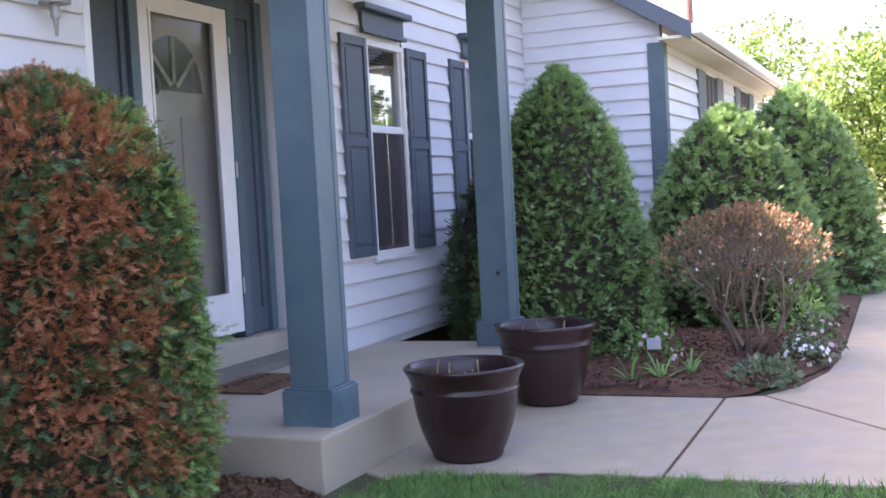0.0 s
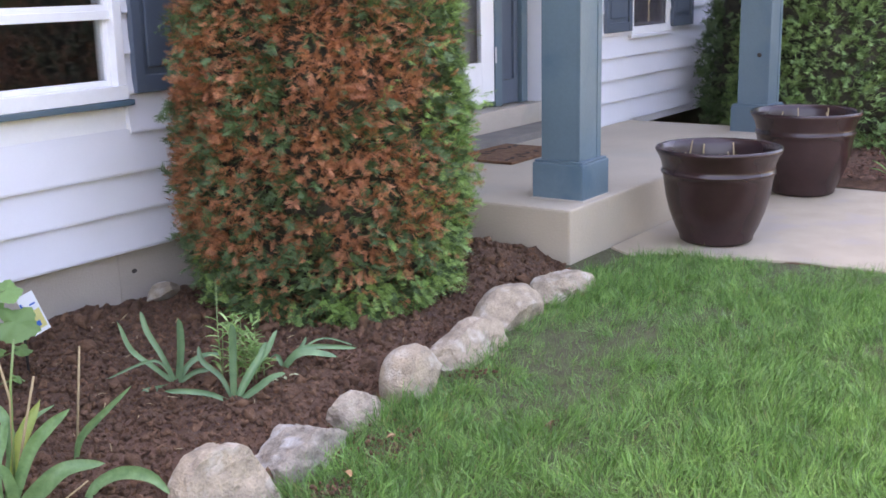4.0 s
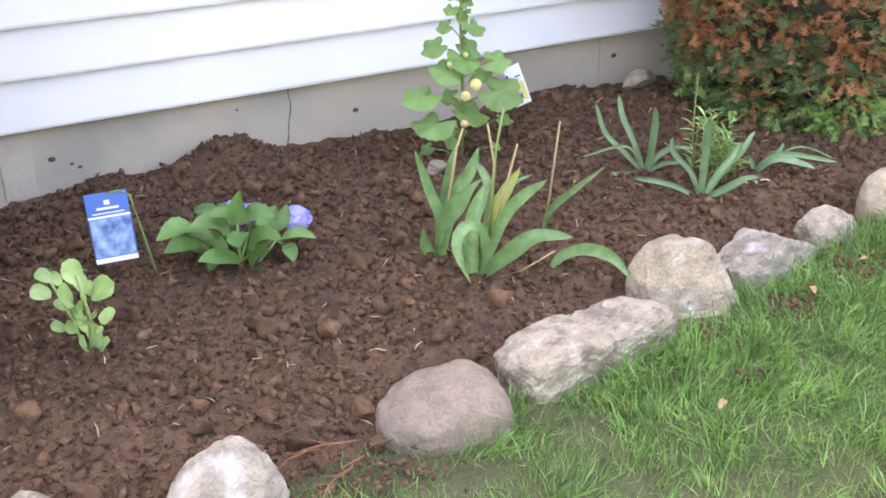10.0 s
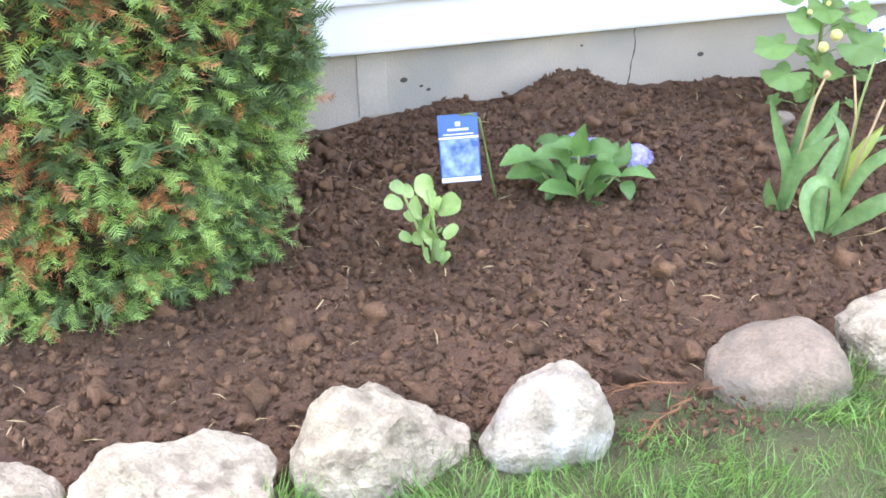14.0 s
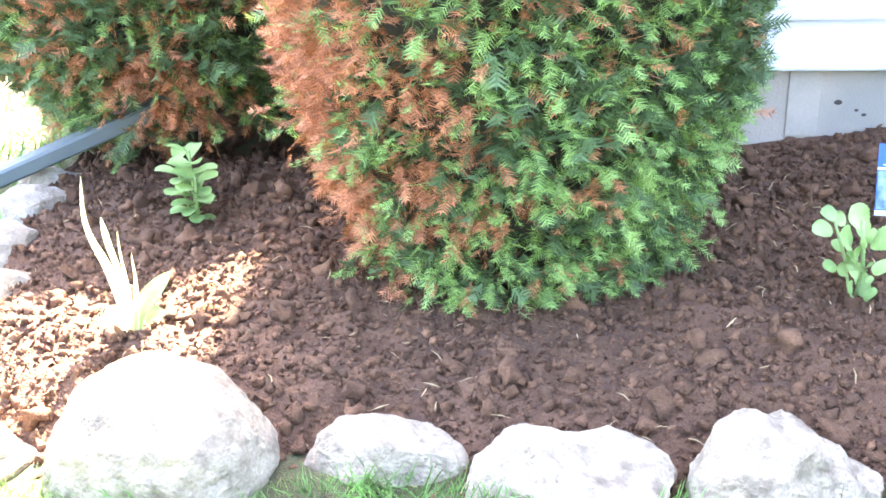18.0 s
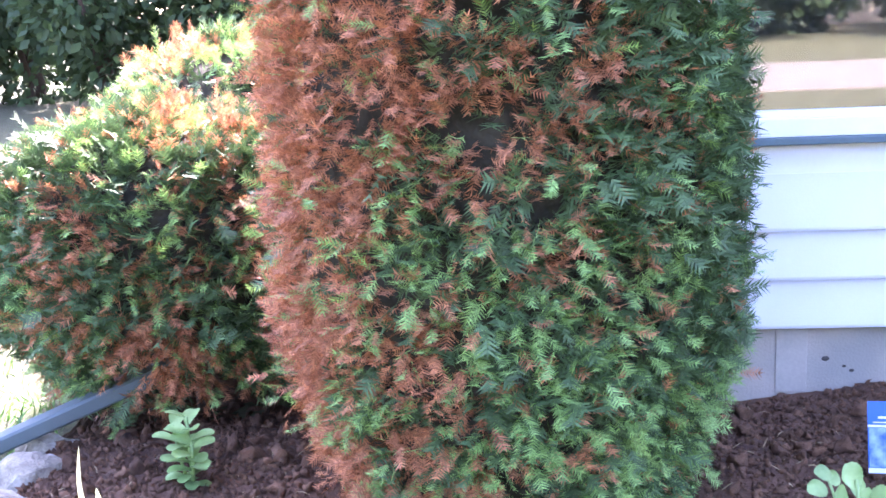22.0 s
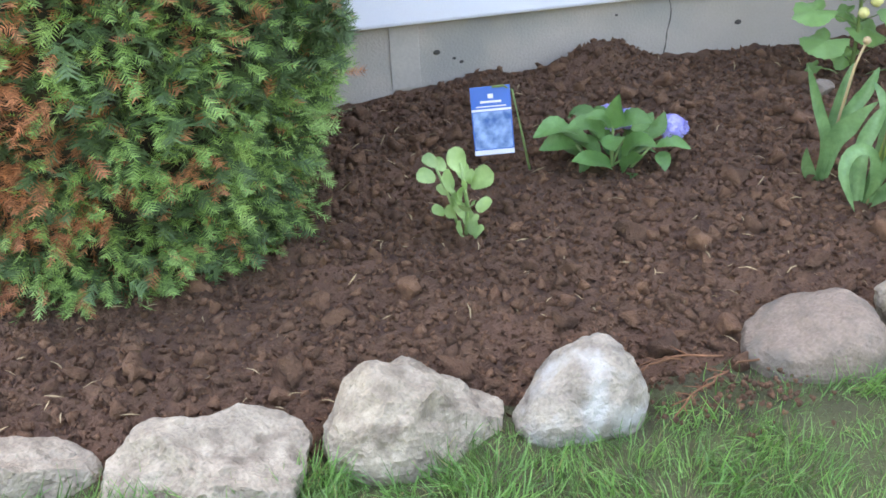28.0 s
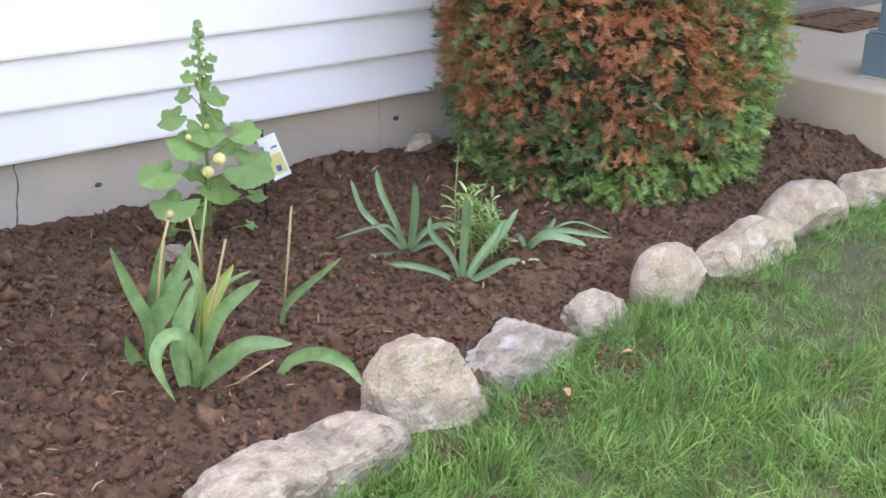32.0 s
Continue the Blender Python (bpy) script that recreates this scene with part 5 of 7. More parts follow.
def tulips():
    t = thing("tulip_clump", "clump of broad spent tulip leaves with dry seed stalks", "plant", (1.42, -1.30, 0.05))
    blade(t, [(1.382, -1.184, 0.053), (1.383, -1.203, 0.172), (1.349, -1.203, 0.273), (1.311, -1.201, 0.386)], 0.029, TULIP, "lance", crease=0.55, wave=0.38)
    blade(t, [(1.385, -1.186, 0.053), (1.407, -1.179, 0.186), (1.431, -1.173, 0.289), (1.455, -1.168, 0.365)], 0.029, TULIP, "lance", crease=0.55, wave=0.38)
    blade(t, [(1.388, -1.187, 0.053), (1.430, -1.200, 0.223), (1.474, -1.213, 0.302), (1.498, -1.216, 0.363)], 0.032, TULIP, "lance", crease=0.55, wave=0.38)
    blade(t, [(1.384, -1.184, 0.048), (1.396, -1.215, 0.172), (1.422, -1.253, 0.236), (1.455, -1.295, 0.306)], 0.046, TULIP, "lance", crease=0.55, wave=0.38)
    blade(t, [(1.380, -1.182, 0.044), (1.346, -1.197, 0.102), (1.322, -1.218, 0.176)], 0.029, TULIP, "lance", crease=0.55, wave=0.38)
    blade(t, [(1.422, -1.349, 0.064), (1.420, -1.372, 0.137), (1.387, -1.386, 0.214), (1.338, -1.391, 0.225), (1.308, -1.408, 0.182), (1.331, -1.434, 0.093)], 0.030, TULIP, "lance", crease=0.55, wave=0.38)
    blade(t, [(1.403, -1.338, 0.071), (1.409, -1.318, 0.191), (1.438, -1.312, 0.253), (1.468, -1.308, 0.302)], 0.037, TULIP, "lance", crease=0.55, wave=0.38)
    blade(t, [(1.427, -1.353, 0.063), (1.456, -1.355, 0.225), (1.486, -1.358, 0.289), (1.525, -1.367, 0.345)], 0.031, TULIP_PALE, "lance", crease=0.55, wave=0.38)
    blade(t, [(1.420, -1.348, 0.064), (1.462, -1.386, 0.224), (1.497, -1.421, 0.290), (1.541, -1.460, 0.336)], 0.030, TULIP, "lance", crease=0.55, wave=0.38)
    blade(t, [(1.417, -1.346, 0.065), (1.453, -1.330, 0.200), (1.511, -1.327, 0.274), (1.586, -1.335, 0.304)], 0.025, TULIP, "lance", crease=0.55, wave=0.38)
    blade(t, [(1.413, -1.344, 0.065), (1.458, -1.325, 0.215), (1.474, -1.288, 0.291), (1.470, -1.238, 0.339)], 0.025, TULIP, "lance", crease=0.55, wave=0.38)
    blade(t, [(1.424, -1.351, 0.064), (1.447, -1.436, 0.149), (1.492, -1.488, 0.202), (1.568, -1.536, 0.201)], 0.042, TULIP, "lance", crease=0.55, wave=0.38)
    blade(t, [(1.396, -1.333, 0.067), (1.411, -1.295, 0.137), (1.448, -1.271, 0.202)], 0.033, TULIP, "lance", crease=0.55, wave=0.38)
    blade(t, [(1.749, -1.170, 0.049), (1.756, -1.195, 0.123), (1.797, -1.245, 0.191), (1.851, -1.305, 0.264)], 0.020, TULIP, "lance", crease=0.55, wave=0.38)
    blade(t, [(1.615, -1.391, 0.052), (1.640, -1.410, 0.088), (1.676, -1.462, 0.114), (1.704, -1.533, 0.109), (1.717, -1.592, 0.069)], 0.032, TULIP, "lance", crease=0.55, wave=0.38)
    tube(t, [(1.393, -1.190, 0.100), (1.431, -1.212, 0.371), (1.451, -1.223, 0.444)], 0.0038, 0.0030, STRAW, "dry_stalk", "straw coloured dry seed stalk")
    tube(t, [(1.434, -1.357, 0.114), (1.446, -1.365, 0.371), (1.432, -1.356, 0.474)], 0.0038, 0.0030, STRAW, "dry_stalk", "straw coloured dry seed stalk")
    tube(t, [(1.420, -1.348, 0.055), (1.462, -1.375, 0.265), (1.495, -1.396, 0.420)], 0.0038, 0.0030, STRAW, "dry_stalk", "straw coloured dry seed stalk")
    tube(t, [(1.751, -1.171, 0.047), (1.765, -1.181, 0.197), (1.781, -1.193, 0.379)], 0.0038, 0.0030, STRAW, "dry_stalk", "straw coloured dry seed stalk")
    tube(t, [(1.435, -1.358, 0.141), (1.450, -1.367, 0.405), (1.466, -1.377, 0.517)], 0.0038, 0.0030, STEM, "dry_stalk", "straw coloured dry seed stalk")
    bud(t, (1.449, -1.223, 0.437), 0.010, STRAW, "seed_pod")
    tube(t, [(1.420, -1.352, 0.045), (1.475, -1.45, 0.10), (1.530, -1.515, 0.165)], 0.003, 0.002, STRAW, "dry_stalk", "straw coloured dry seed stalk")


tulips()


def strap_clump(x, y, spec, label, m=None):
    c = thing("strap_leaf_clump", label, "plant", (x, y, 0.05), group="bulb leaf clumps")
    for az, ln, w, el, be in spec:
        leaf(c, (x + 0.012 * math.cos(radians(az)), y + 0.012 * math.sin(radians(az)), soil_z(x, y) - 0.01 if x < 5 else 0.03), az, ln, w * 0.82, el, be, m or IRIS, "strap", crease=0.3)
    return c


def spent_bulbs():
    a = thing("strap_leaf_clump", "clump of upright blue-green strap leaves of spent bulbs", "plant", (2.304, -0.965, 0.05), group="bulb leaf clumps")
    blade(a, [(2.304, -0.965, 0.060), (2.254, -0.922, 0.124), (2.203, -0.877, 0.191), (2.179, -0.855, 0.288)], 0.018, IRIS, "strap", crease=0.6)
    blade(a, [(2.304, -0.965, 0.060), (2.283, -0.929, 0.158), (2.262, -0.893, 0.239), (2.260, -0.873, 0.306)], 0.019, IRIS, "strap", crease=0.6)
    blade(a, [(2.308, -0.968, 0.060), (2.313, -0.982, 0.140), (2.313, -0.991, 0.219), (2.308, -0.995, 0.288)], 0.024, IRIS, "strap", crease=0.6)
    blade(a, [(2.301, -0.963, 0.060), (2.261, -0.949, 0.141), (2.209, -0.926, 0.154), (2.112, -0.863, 0.118)], 0.009, IRIS, "strap", crease=0.6)
    blade(a, [(2.310, -0.970, 0.064), (2.349, -0.977, 0.112), (2.401, -0.997, 0.133), (2.460, -1.022, 0.126)], 0.019, IRIS, "strap", crease=0.6)
    blade(a, [(2.312, -0.972, 0.062), (2.342, -1.018, 0.100), (2.370, -1.063, 0.110)], 0.016, IRIS, "strap", crease=0.6)
    blade(a, [(2.301, -0.962, 0.056), (2.248, -0.956, 0.060), (2.182, -0.938, 0.067)], 0.021, IRIS, "strap", crease=0.6)
    b = thing("strap_leaf_clump", "clump of blue-green strap leaves beside the seedling", "plant", (2.288, -1.243, 0.05), group="bulb leaf clumps")
    blade(b, [(2.288, -1.243, 0.057), (2.289, -1.244, 0.158), (2.292, -1.247, 0.260), (2.294, -1.248, 0.315)], 0.024, IRIS, "strap", crease=0.6)
    blade(b, [(2.286, -1.241, 0.061), (2.274, -1.207, 0.137), (2.248, -1.158, 0.190), (2.254, -1.140, 0.235)], 0.017, IRIS, "strap", crease=0.6)
    blade(b, [(2.283, -1.238, 0.057), (2.226, -1.206, 0.097), (2.165, -1.170, 0.121), (2.107, -1.137, 0.134)], 0.017, IRIS, "strap", crease=0.6)
    blade(b, [(2.291, -1.246, 0.061), (2.327, -1.263, 0.131), (2.371, -1.287, 0.193), (2.395, -1.291, 0.234)], 0.021, IRIS, "strap", crease=0.6)
    blade(b, [(2.292, -1.247, 0.061), (2.357, -1.272, 0.156), (2.405, -1.283, 0.199), (2.449, -1.288, 0.258)], 0.020, IRIS, "strap", crease=0.6)
    blade(b, [(2.293, -1.248, 0.057), (2.329, -1.301, 0.100), (2.354, -1.344, 0.134), (2.376, -1.384, 0.152)], 0.023, IRIS, "strap", crease=0.6)
    c = thing("strap_leaf_clump", "sprawling low strap leaves of spent bulbs", "plant", (2.595, -1.172, 0.05), group="bulb leaf clumps")
    blade(c, [(2.593, -1.170, 0.060), (2.603, -1.205, 0.104), (2.626, -1.254, 0.122), (2.680, -1.336, 0.107)], 0.027, IRIS, "strap", crease=0.6)
    blade(c, [(2.595, -1.172, 0.062), (2.633, -1.198, 0.117), (2.691, -1.245, 0.126), (2.788, -1.334, 0.108)], 0.017, IRIS, "strap", crease=0.6)
    blade(c, [(2.596, -1.173, 0.062), (2.660, -1.203, 0.120), (2.731, -1.239, 0.142), (2.824, -1.299, 0.098)], 0.007, IRIS, "strap", crease=0.6)
    blade(c, [(2.593, -1.170, 0.062), (2.645, -1.196, 0.116), (2.678, -1.202, 0.158)], 0.015, IRIS, "strap", crease=0.6)
    blade(c, [(2.593, -1.170, 0.062), (2.587, -1.149, 0.102), (2.577, -1.123, 0.081)], 0.017, IRIS, "strap", crease=0.6)


spent_bulbs()
dl = thing("seedling", "feathery bright green seedling with one tall bare stalk", "plant", (2.40, -1.16, 0.06))
tube(dl, [(2.36, -1.12, 0.05), (2.375, -1.10, 0.26), (2.41, -1.07, 0.40)], 0.0022, 0.0014, STEM, "stalk", seg=5)
sr = random.Random(12)
for i in range(15):
    bx, by = 2.38 + sr.uniform(-0.07, 0.12), -1.17 + sr.uniform(-0.05, 0.05)
    top = sr.uniform(0.10, 0.24) - 0.5 * max(0, bx - 2.40)
    tube(dl, [(bx, by, 0.05), (bx + sr.uniform(-0.02, 0.02), by, 0.06 + top)], 0.002, 0.001, STEM, "stalk", seg=5)
    for k in range(14):
        a, z = sr.uniform(0, 360), 0.07 + top * (0.25 + 0.75 * k / 13)
        leaf(dl, (bx, by, z), a, sr.uniform(0.028, 0.055), 0.009, sr.uniform(5, 55), 30, LEAF if k % 3 else SEDUM, "lance")
for i in range(6):
    leaf(dl, (2.44 + 0.015 * i, -1.24 - 0.01 * (i % 3), 0.075), i * 61, 0.04, 0.012, 30, 50, CREAM_LEAF, "lance")


def hydrangea():
    h = thing("hydrangea", "young hydrangea with broad toothed green leaves and lavender blue flower heads", "plant", (0.909, -0.95, 0.05))
    for tip in ((0.91, -0.95, 0.19), (0.82, -0.92, 0.14), (1.01, -0.985, 0.14), (0.90, -0.93, 0.10)):
        tube(h, [(0.909, -0.95, 0.03), (0.909 + (tip[0] - 0.909) * 0.5, -0.95 + (tip[1] + 0.95) * 0.5, tip[2] * 0.55), tip], 0.005, 0.0035, STEM, seg=6)
    blade(h, [(0.913, -0.952, 0.188), (0.915, -0.963, 0.236), (0.917, -0.974, 0.287)], 0.057, HYDRANGEA, "ovate", crease=0.30, wave=0.12, n=18, face=(-0.30, -0.50, 0.8))
    blade(h, [(0.906, -0.949, 0.191), (0.873, -0.958, 0.225), (0.828, -0.963, 0.230)], 0.047, HYDRANGEA, "ovate", crease=0.30, wave=0.12, n=18, face=(-0.30, -0.50, 0.8))
    blade(h, [(0.889, -0.943, 0.172), (0.837, -0.955, 0.205), (0.774, -0.964, 0.206)], 0.073, HYDRANGEA, "ovate", crease=0.30, wave=0.12, n=18, face=(-0.30, -0.50, 0.8))
    blade(h, [(0.820, -0.917, 0.136), (0.770, -0.909, 0.149), (0.721, -0.902, 0.132)], 0.054, HYDRANGEA, "ovate", crease=0.30, wave=0.12, n=18, face=(-0.30, -0.50, 0.8))
    blade(h, [(0.909, -0.950, 0.081), (0.847, -0.980, 0.112), (0.776, -1.007, 0.132)], 0.076, HYDRANGEA, "ovate", crease=0.30, wave=0.12, n=18, face=(-0.30, -0.50, 0.8))
    blade(h, [(0.922, -0.955, 0.194), (0.957, -0.984, 0.222), (0.995, -1.014, 0.213)], 0.050, HYDRANGEA, "ovate", crease=0.30, wave=0.12, n=18, face=(-0.30, -0.50, 0.8))
    blade(h, [(0.933, -0.959, 0.122), (0.959, -1.011, 0.158), (0.985, -1.063, 0.164)], 0.071, HYDRANGEA, "ovate", crease=0.30, wave=0.12, n=18, face=(-0.30, -0.50, 0.8))
    blade(h, [(0.916, -0.953, 0.163), (0.892, -1.008, 0.167), (0.873, -1.065, 0.171)], 0.068, HYDRANGEA, "ovate", crease=0.30, wave=0.12, n=18, face=(-0.30, -0.50, 0.8))
    blade(h, [(1.003, -0.985, 0.156), (1.027, -0.978, 0.183), (1.047, -0.969, 0.221)], 0.045, HYDRANGEA, "ovate", crease=0.30, wave=0.12, n=18, face=(-0.30, -0.50, 0.8))
    blade(h, [(1.017, -0.990, 0.134), (1.058, -1.005, 0.149), (1.102, -1.022, 0.128)], 0.035, HYDRANGEA, "ovate", crease=0.30, wave=0.12, n=18, face=(-0.30, -0.50, 0.8))
    blade(h, [(1.021, -0.991, 0.115), (1.028, -1.015, 0.104), (1.025, -1.036, 0.080)], 0.042, HYDRANGEA, "ovate", crease=0.30, wave=0.12, n=18, face=(-0.30, -0.50, 0.8))
    blade(h, [(0.927, -0.957, 0.060), (0.941, -0.994, 0.106), (0.962, -1.033, 0.130)], 0.049, HYDRANGEA, "ovate", crease=0.30, wave=0.12, n=18, face=(-0.30, -0.50, 0.8))
    blade(h, [(0.912, -0.951, 0.043), (0.934, -1.002, 0.058), (0.944, -1.048, 0.089)], 0.035, HYDRANGEA, "ovate", crease=0.30, wave=0.12, n=18, face=(-0.30, -0.50, 0.8))
    blade(h, [(0.834, -0.922, 0.117), (0.840, -0.935, 0.092), (0.823, -0.939, 0.063)], 0.040, HYDRANGEA, "ovate", crease=0.30, wave=0.12, n=18, face=(-0.30, -0.50, 0.8))
    blade(h, [(0.886, -0.941, 0.186), (0.894, -0.902, 0.207), (0.889, -0.857, 0.212)], 0.052, HYDRANGEA, "ovate", crease=0.30, wave=0.12, n=18, face=(-0.30, -0.50, 0.8))
    blade(h, [(0.956, -0.968, 0.180), (1.004, -0.943, 0.185), (1.037, -0.912, 0.201)], 0.049, HYDRANGEA, "ovate", crease=0.30, wave=0.12, n=18, face=(-0.30, -0.50, 0.8))
    # lower and hidden leaves round the back
    for k in range(12):
        a = radians(15 + k * 14)
        r0 = 0.03 + 0.03 * (k % 3)
        px, py, z = 0.91 + r0 * math.cos(a), -0.94 + r0 * math.sin(a), 0.08 + 0.03 * (k % 4)
        blade(h, [(px, py, z), (px + 0.06 * math.cos(a), py + 0.06 * math.sin(a), z + 0.025), (px + 0.12 * math.cos(a), py + 0.10 * math.sin(a), z)], 0.065, HYDRANGEA, "ovate", crease=0.30, wave=0.12, n=18, face=(0, -0.2, 1))
    for fx, fy, fz, fr in ((1.073, -0.958, 0.170, 0.043), (0.934, -0.863, 0.182, 0.046), (0.980, -0.885, 0.180, 0.034)):
        hd = bud(h, (fx, fy, fz), fr * 0.8, PETAL_BLUE, "flower_head")
        g = np.random.default_rng(int(fx * 100))
        d = g.normal(0, 1, (260, 3))
        d /= np.linalg.norm(d, axis=1, keepdims=True)
        d[:, 2] = np.abs(d[:, 2]) - 0.3
        q = np.array([(-0.5, 0, 0.1), (0, -0.5, 0.1), (0.5, 0, 0.1), (0, 0.5, 0.1)])
        v, f = scatter(q, np.array([[0, 1, 2, 3]]), np.array([fx, fy, fz]) + d * fr, frames_from(d + g.normal(0, 0.35, d.shape), g.random(260) * 6), g.uniform(0.011, 0.017, 260))
        part("flower_cap", array_mesh("flower_cap", v, f, PETAL_BLUE), PETAL_BLUE, hd)
        tube(h, [(0.91, -0.95, 0.08), (fx, fy, fz - fr * 0.5)], 0.004, 0.003, STEM, seg=5)


hydrangea()


def sedum(x, y, seed, label, h=0.23):
    s = thing("sedum", label, "plant", (x, y, 0.04), group="young sedums")
    r = random.Random(seed)
    z0 = soil_z(x, y)
    for k, (dx, dy, top) in enumerate(((0.0, 0.0, h), (-0.035, 0.015, h * 0.85), (0.012, -0.02, h * 0.7))):
        tube(s, [(x + dx * 0.2, y + dy * 0.2, z0 - 0.02), (x + dx, y + dy, z0 + top * 0.5), (x + dx * 1.4, y + dy * 1.4, z0 + top)], 0.006, 0.004, SEDUM, seg=6)
        n = 13 if k == 0 else 9
        for i in range(n):
            f = (i + 0.6) / n
            az = i * 137.5 + k * 70 + r.uniform(-15, 15)
            leaf(s, (x + dx * (0.3 + 1.1 * f), y + dy * (0.3 + 1.1 * f), z0 + top * f), az, 0.048 + 0.026 * math.sin(f * 2.6), 0.056 * (0.6 + 0.5 * math.sin(f * 2.6)), 10 + 30 * f, 35, SEDUM, "round", crease=0.12, roll=r.uniform(-15, 15))


def pale_sedum():
    s = thing("sedum", "young pale green sedum with rounded scalloped leaves", "plant", (0.444, -1.168, 0.04), group="young sedums")
    tube(s, [(0.444, -1.168, 0.02), (0.452, -1.175, 0.13), (0.440, -1.17, 0.24)], 0.006, 0.004, SEDUM, seg=6)
    tube(s, [(0.440, -1.166, 0.02), (0.415, -1.16, 0.14), (0.385, -1.14, 0.23)], 0.005, 0.003, SEDUM, seg=6)

    def round_leaf(at, r):
        at = Vector(at)
        axis = Vector((0.446 - 0.18 * max(0, at.z - 0.1) * (at.x < 0.42), -1.168, at.z - 0.03))
        d = (at - axis).normalized()
        d = (d + Vector((0, 0, 0.10))).normalized()
        blade(s, [at - d * r * 1.15, at, at + d * r - Vector((0, 0, 0.15 * r))], 1.80 * r, SEDUM, "round", crease=0.28, wave=0.10, n=16, face=(-0.15, -0.62, 0.75))
    round_leaf((0.428, -1.165, 0.252), 0.031)
    round_leaf((0.487, -1.197, 0.207), 0.034)
    round_leaf((0.401, -1.190, 0.206), 0.033)
    round_leaf((0.373, -1.132, 0.242), 0.020)
    round_leaf((0.397, -1.127, 0.227), 0.019)
    round_leaf((0.357, -1.150, 0.211), 0.023)
    round_leaf((0.449, -1.149, 0.215), 0.020)
    round_leaf((0.411, -1.192, 0.173), 0.021)
    round_leaf((0.492, -1.188, 0.132), 0.022)
    round_leaf((0.402, -1.190, 0.127), 0.020)
    round_leaf((0.432, -1.206, 0.141), 0.027)
    round_leaf((0.424, -1.194, 0.080), 0.023)
    round_leaf((0.473, -1.195, 0.066), 0.020)
    round_leaf((0.452, -1.221, 0.152), 0.016)
    round_leaf((0.382, -1.155, 0.119), 0.017)
    round_leaf((0.473, -1.174, 0.094), 0.011)
    round_leaf((0.398, -1.138, 0.166), 0.016)
    for k in range(8):
        a = k * 0.8
        round_leaf((0.444 + 0.022 * math.cos(a), -1.172 + 0.022 * math.sin(a), 0.07 + 0.02 * k), 0.019)


pale_sedum()
sedum(-1.235, -0.76, 6, "young green sedum in the shade of the yews", 0.21)
wt = thing("variegated_clump", "cream and green variegated leaves blazing in the sun", "plant", (-1.185, -1.42, 0.05))
blade(wt, [(-1.188, -1.420, 0.058), (-1.218, -1.415, 0.212), (-1.254, -1.412, 0.320), (-1.258, -1.396, 0.429)], 0.032, CREAM_LEAF, "lance")
blade(wt, [(-1.190, -1.421, 0.059), (-1.197, -1.417, 0.199), (-1.212, -1.416, 0.282), (-1.222, -1.413, 0.340)], 0.020, CREAM_LEAF, "lance")
blade(wt, [(-1.184, -1.419, 0.058), (-1.181, -1.424, 0.190), (-1.181, -1.432, 0.262), (-1.179, -1.438, 0.322)], 0.018, CREAM_LEAF, "lance")
blade(wt, [(-1.182, -1.418, 0.057), (-1.157, -1.429, 0.179), (-1.151, -1.448, 0.273)], 0.029, CREAM_LEAF, "lance")
blade(wt, [(-1.181, -1.417, 0.049), (-1.151, -1.421, 0.132), (-1.086, -1.409, 0.211)], 0.045, TULIP, "lance")
blade(wt, [(-1.181, -1.417, 0.042), (-1.154, -1.378, 0.067), (-1.152, -1.351, 0.096)], 0.042, TULIP, "lance")
blade(wt, [(-1.191, -1.422, 0.029), (-1.246, -1.477, 0.026), (-1.296, -1.532, 0.078)], 0.042, CREAM_LEAF, "lance")
blade(wt, [(-1.195, -1.423, 0.045), (-1.228, -1.416, 0.105), (-1.272, -1.413, 0.058)], 0.037, CREAM_LEAF, "lance")

# ---- plant labels ----
TAG_BLUE = mat("blue_printed_card", (0.03, 0.16, 0.55), 0.3, vary=0.05, bump=0)
TAG_PALE = mat("pale_blue_print", (0.34, 0.52, 0.80), 0.35, vary=0.2, noise_scale=38, fine=120, bump=0, col2=(0.03, 0.12, 0.34))
TAG_WHITE = mat("white_print", (0.8, 0.82, 0.85), 0.3, vary=0.03, bump=0)


def blue_tag():
    t = thing("plant_label", "blue printed plant label hanging from a thin green stake", "plant label", (0.70, -0.86, 0.05))
    tube(t, [(0.715, -0.86, 0.02), (0.69, -0.855, 0.16), (0.665, -0.85, 0.29), (0.64, -0.85, 0.305), (0.61, -0.85, 0.305)], 0.0035, 0.003, STEM, "stake")
    M = Matrix.Translation((0.608, -0.852, 0.215)) @ Matrix.Rotation(radians(-14), 4, 'Z') @ Matrix.Rotation(radians(-8), 4, 'X') @ Matrix.Rotation(radians(-3), 4, 'Y')

    def card(name, x0, x1, z0, z1, m, o, th=0.0012):
        bm = bmesh.new()
        box_bm(bm, x0, x1, o, o + th, z0, z1)
        bmesh.ops.transform(bm, matrix=M, verts=bm.verts)
        return part(name, bm, m, t)
    card("card", -0.053, 0.053, -0.095, 0.09, TAG_BLUE, 0)
    card("picture", -0.050, 0.050, -0.078, 0.022, TAG_PALE, -0.0008, 0.0006)
    card("white_band", -0.053, 0.053, -0.094, -0.081, TAG_WHITE, -0.0008, 0.0006)
    card("white_band", -0.053, 0.053, 0.024, 0.030, TAG_WHITE, -0.0008, 0.0006)
    card("text_bar", -0.028, 0.028, 0.046, 0.052, TAG_WHITE, -0.0008, 0.0006)
    card("text_bar", -0.040, 0.040, 0.035, 0.038, TAG_WHITE, -0.0008, 0.0006)
    card("emblem", -0.007, 0.007, 0.058, 0.070, TAG_WHITE, -0.0008, 0.0006)


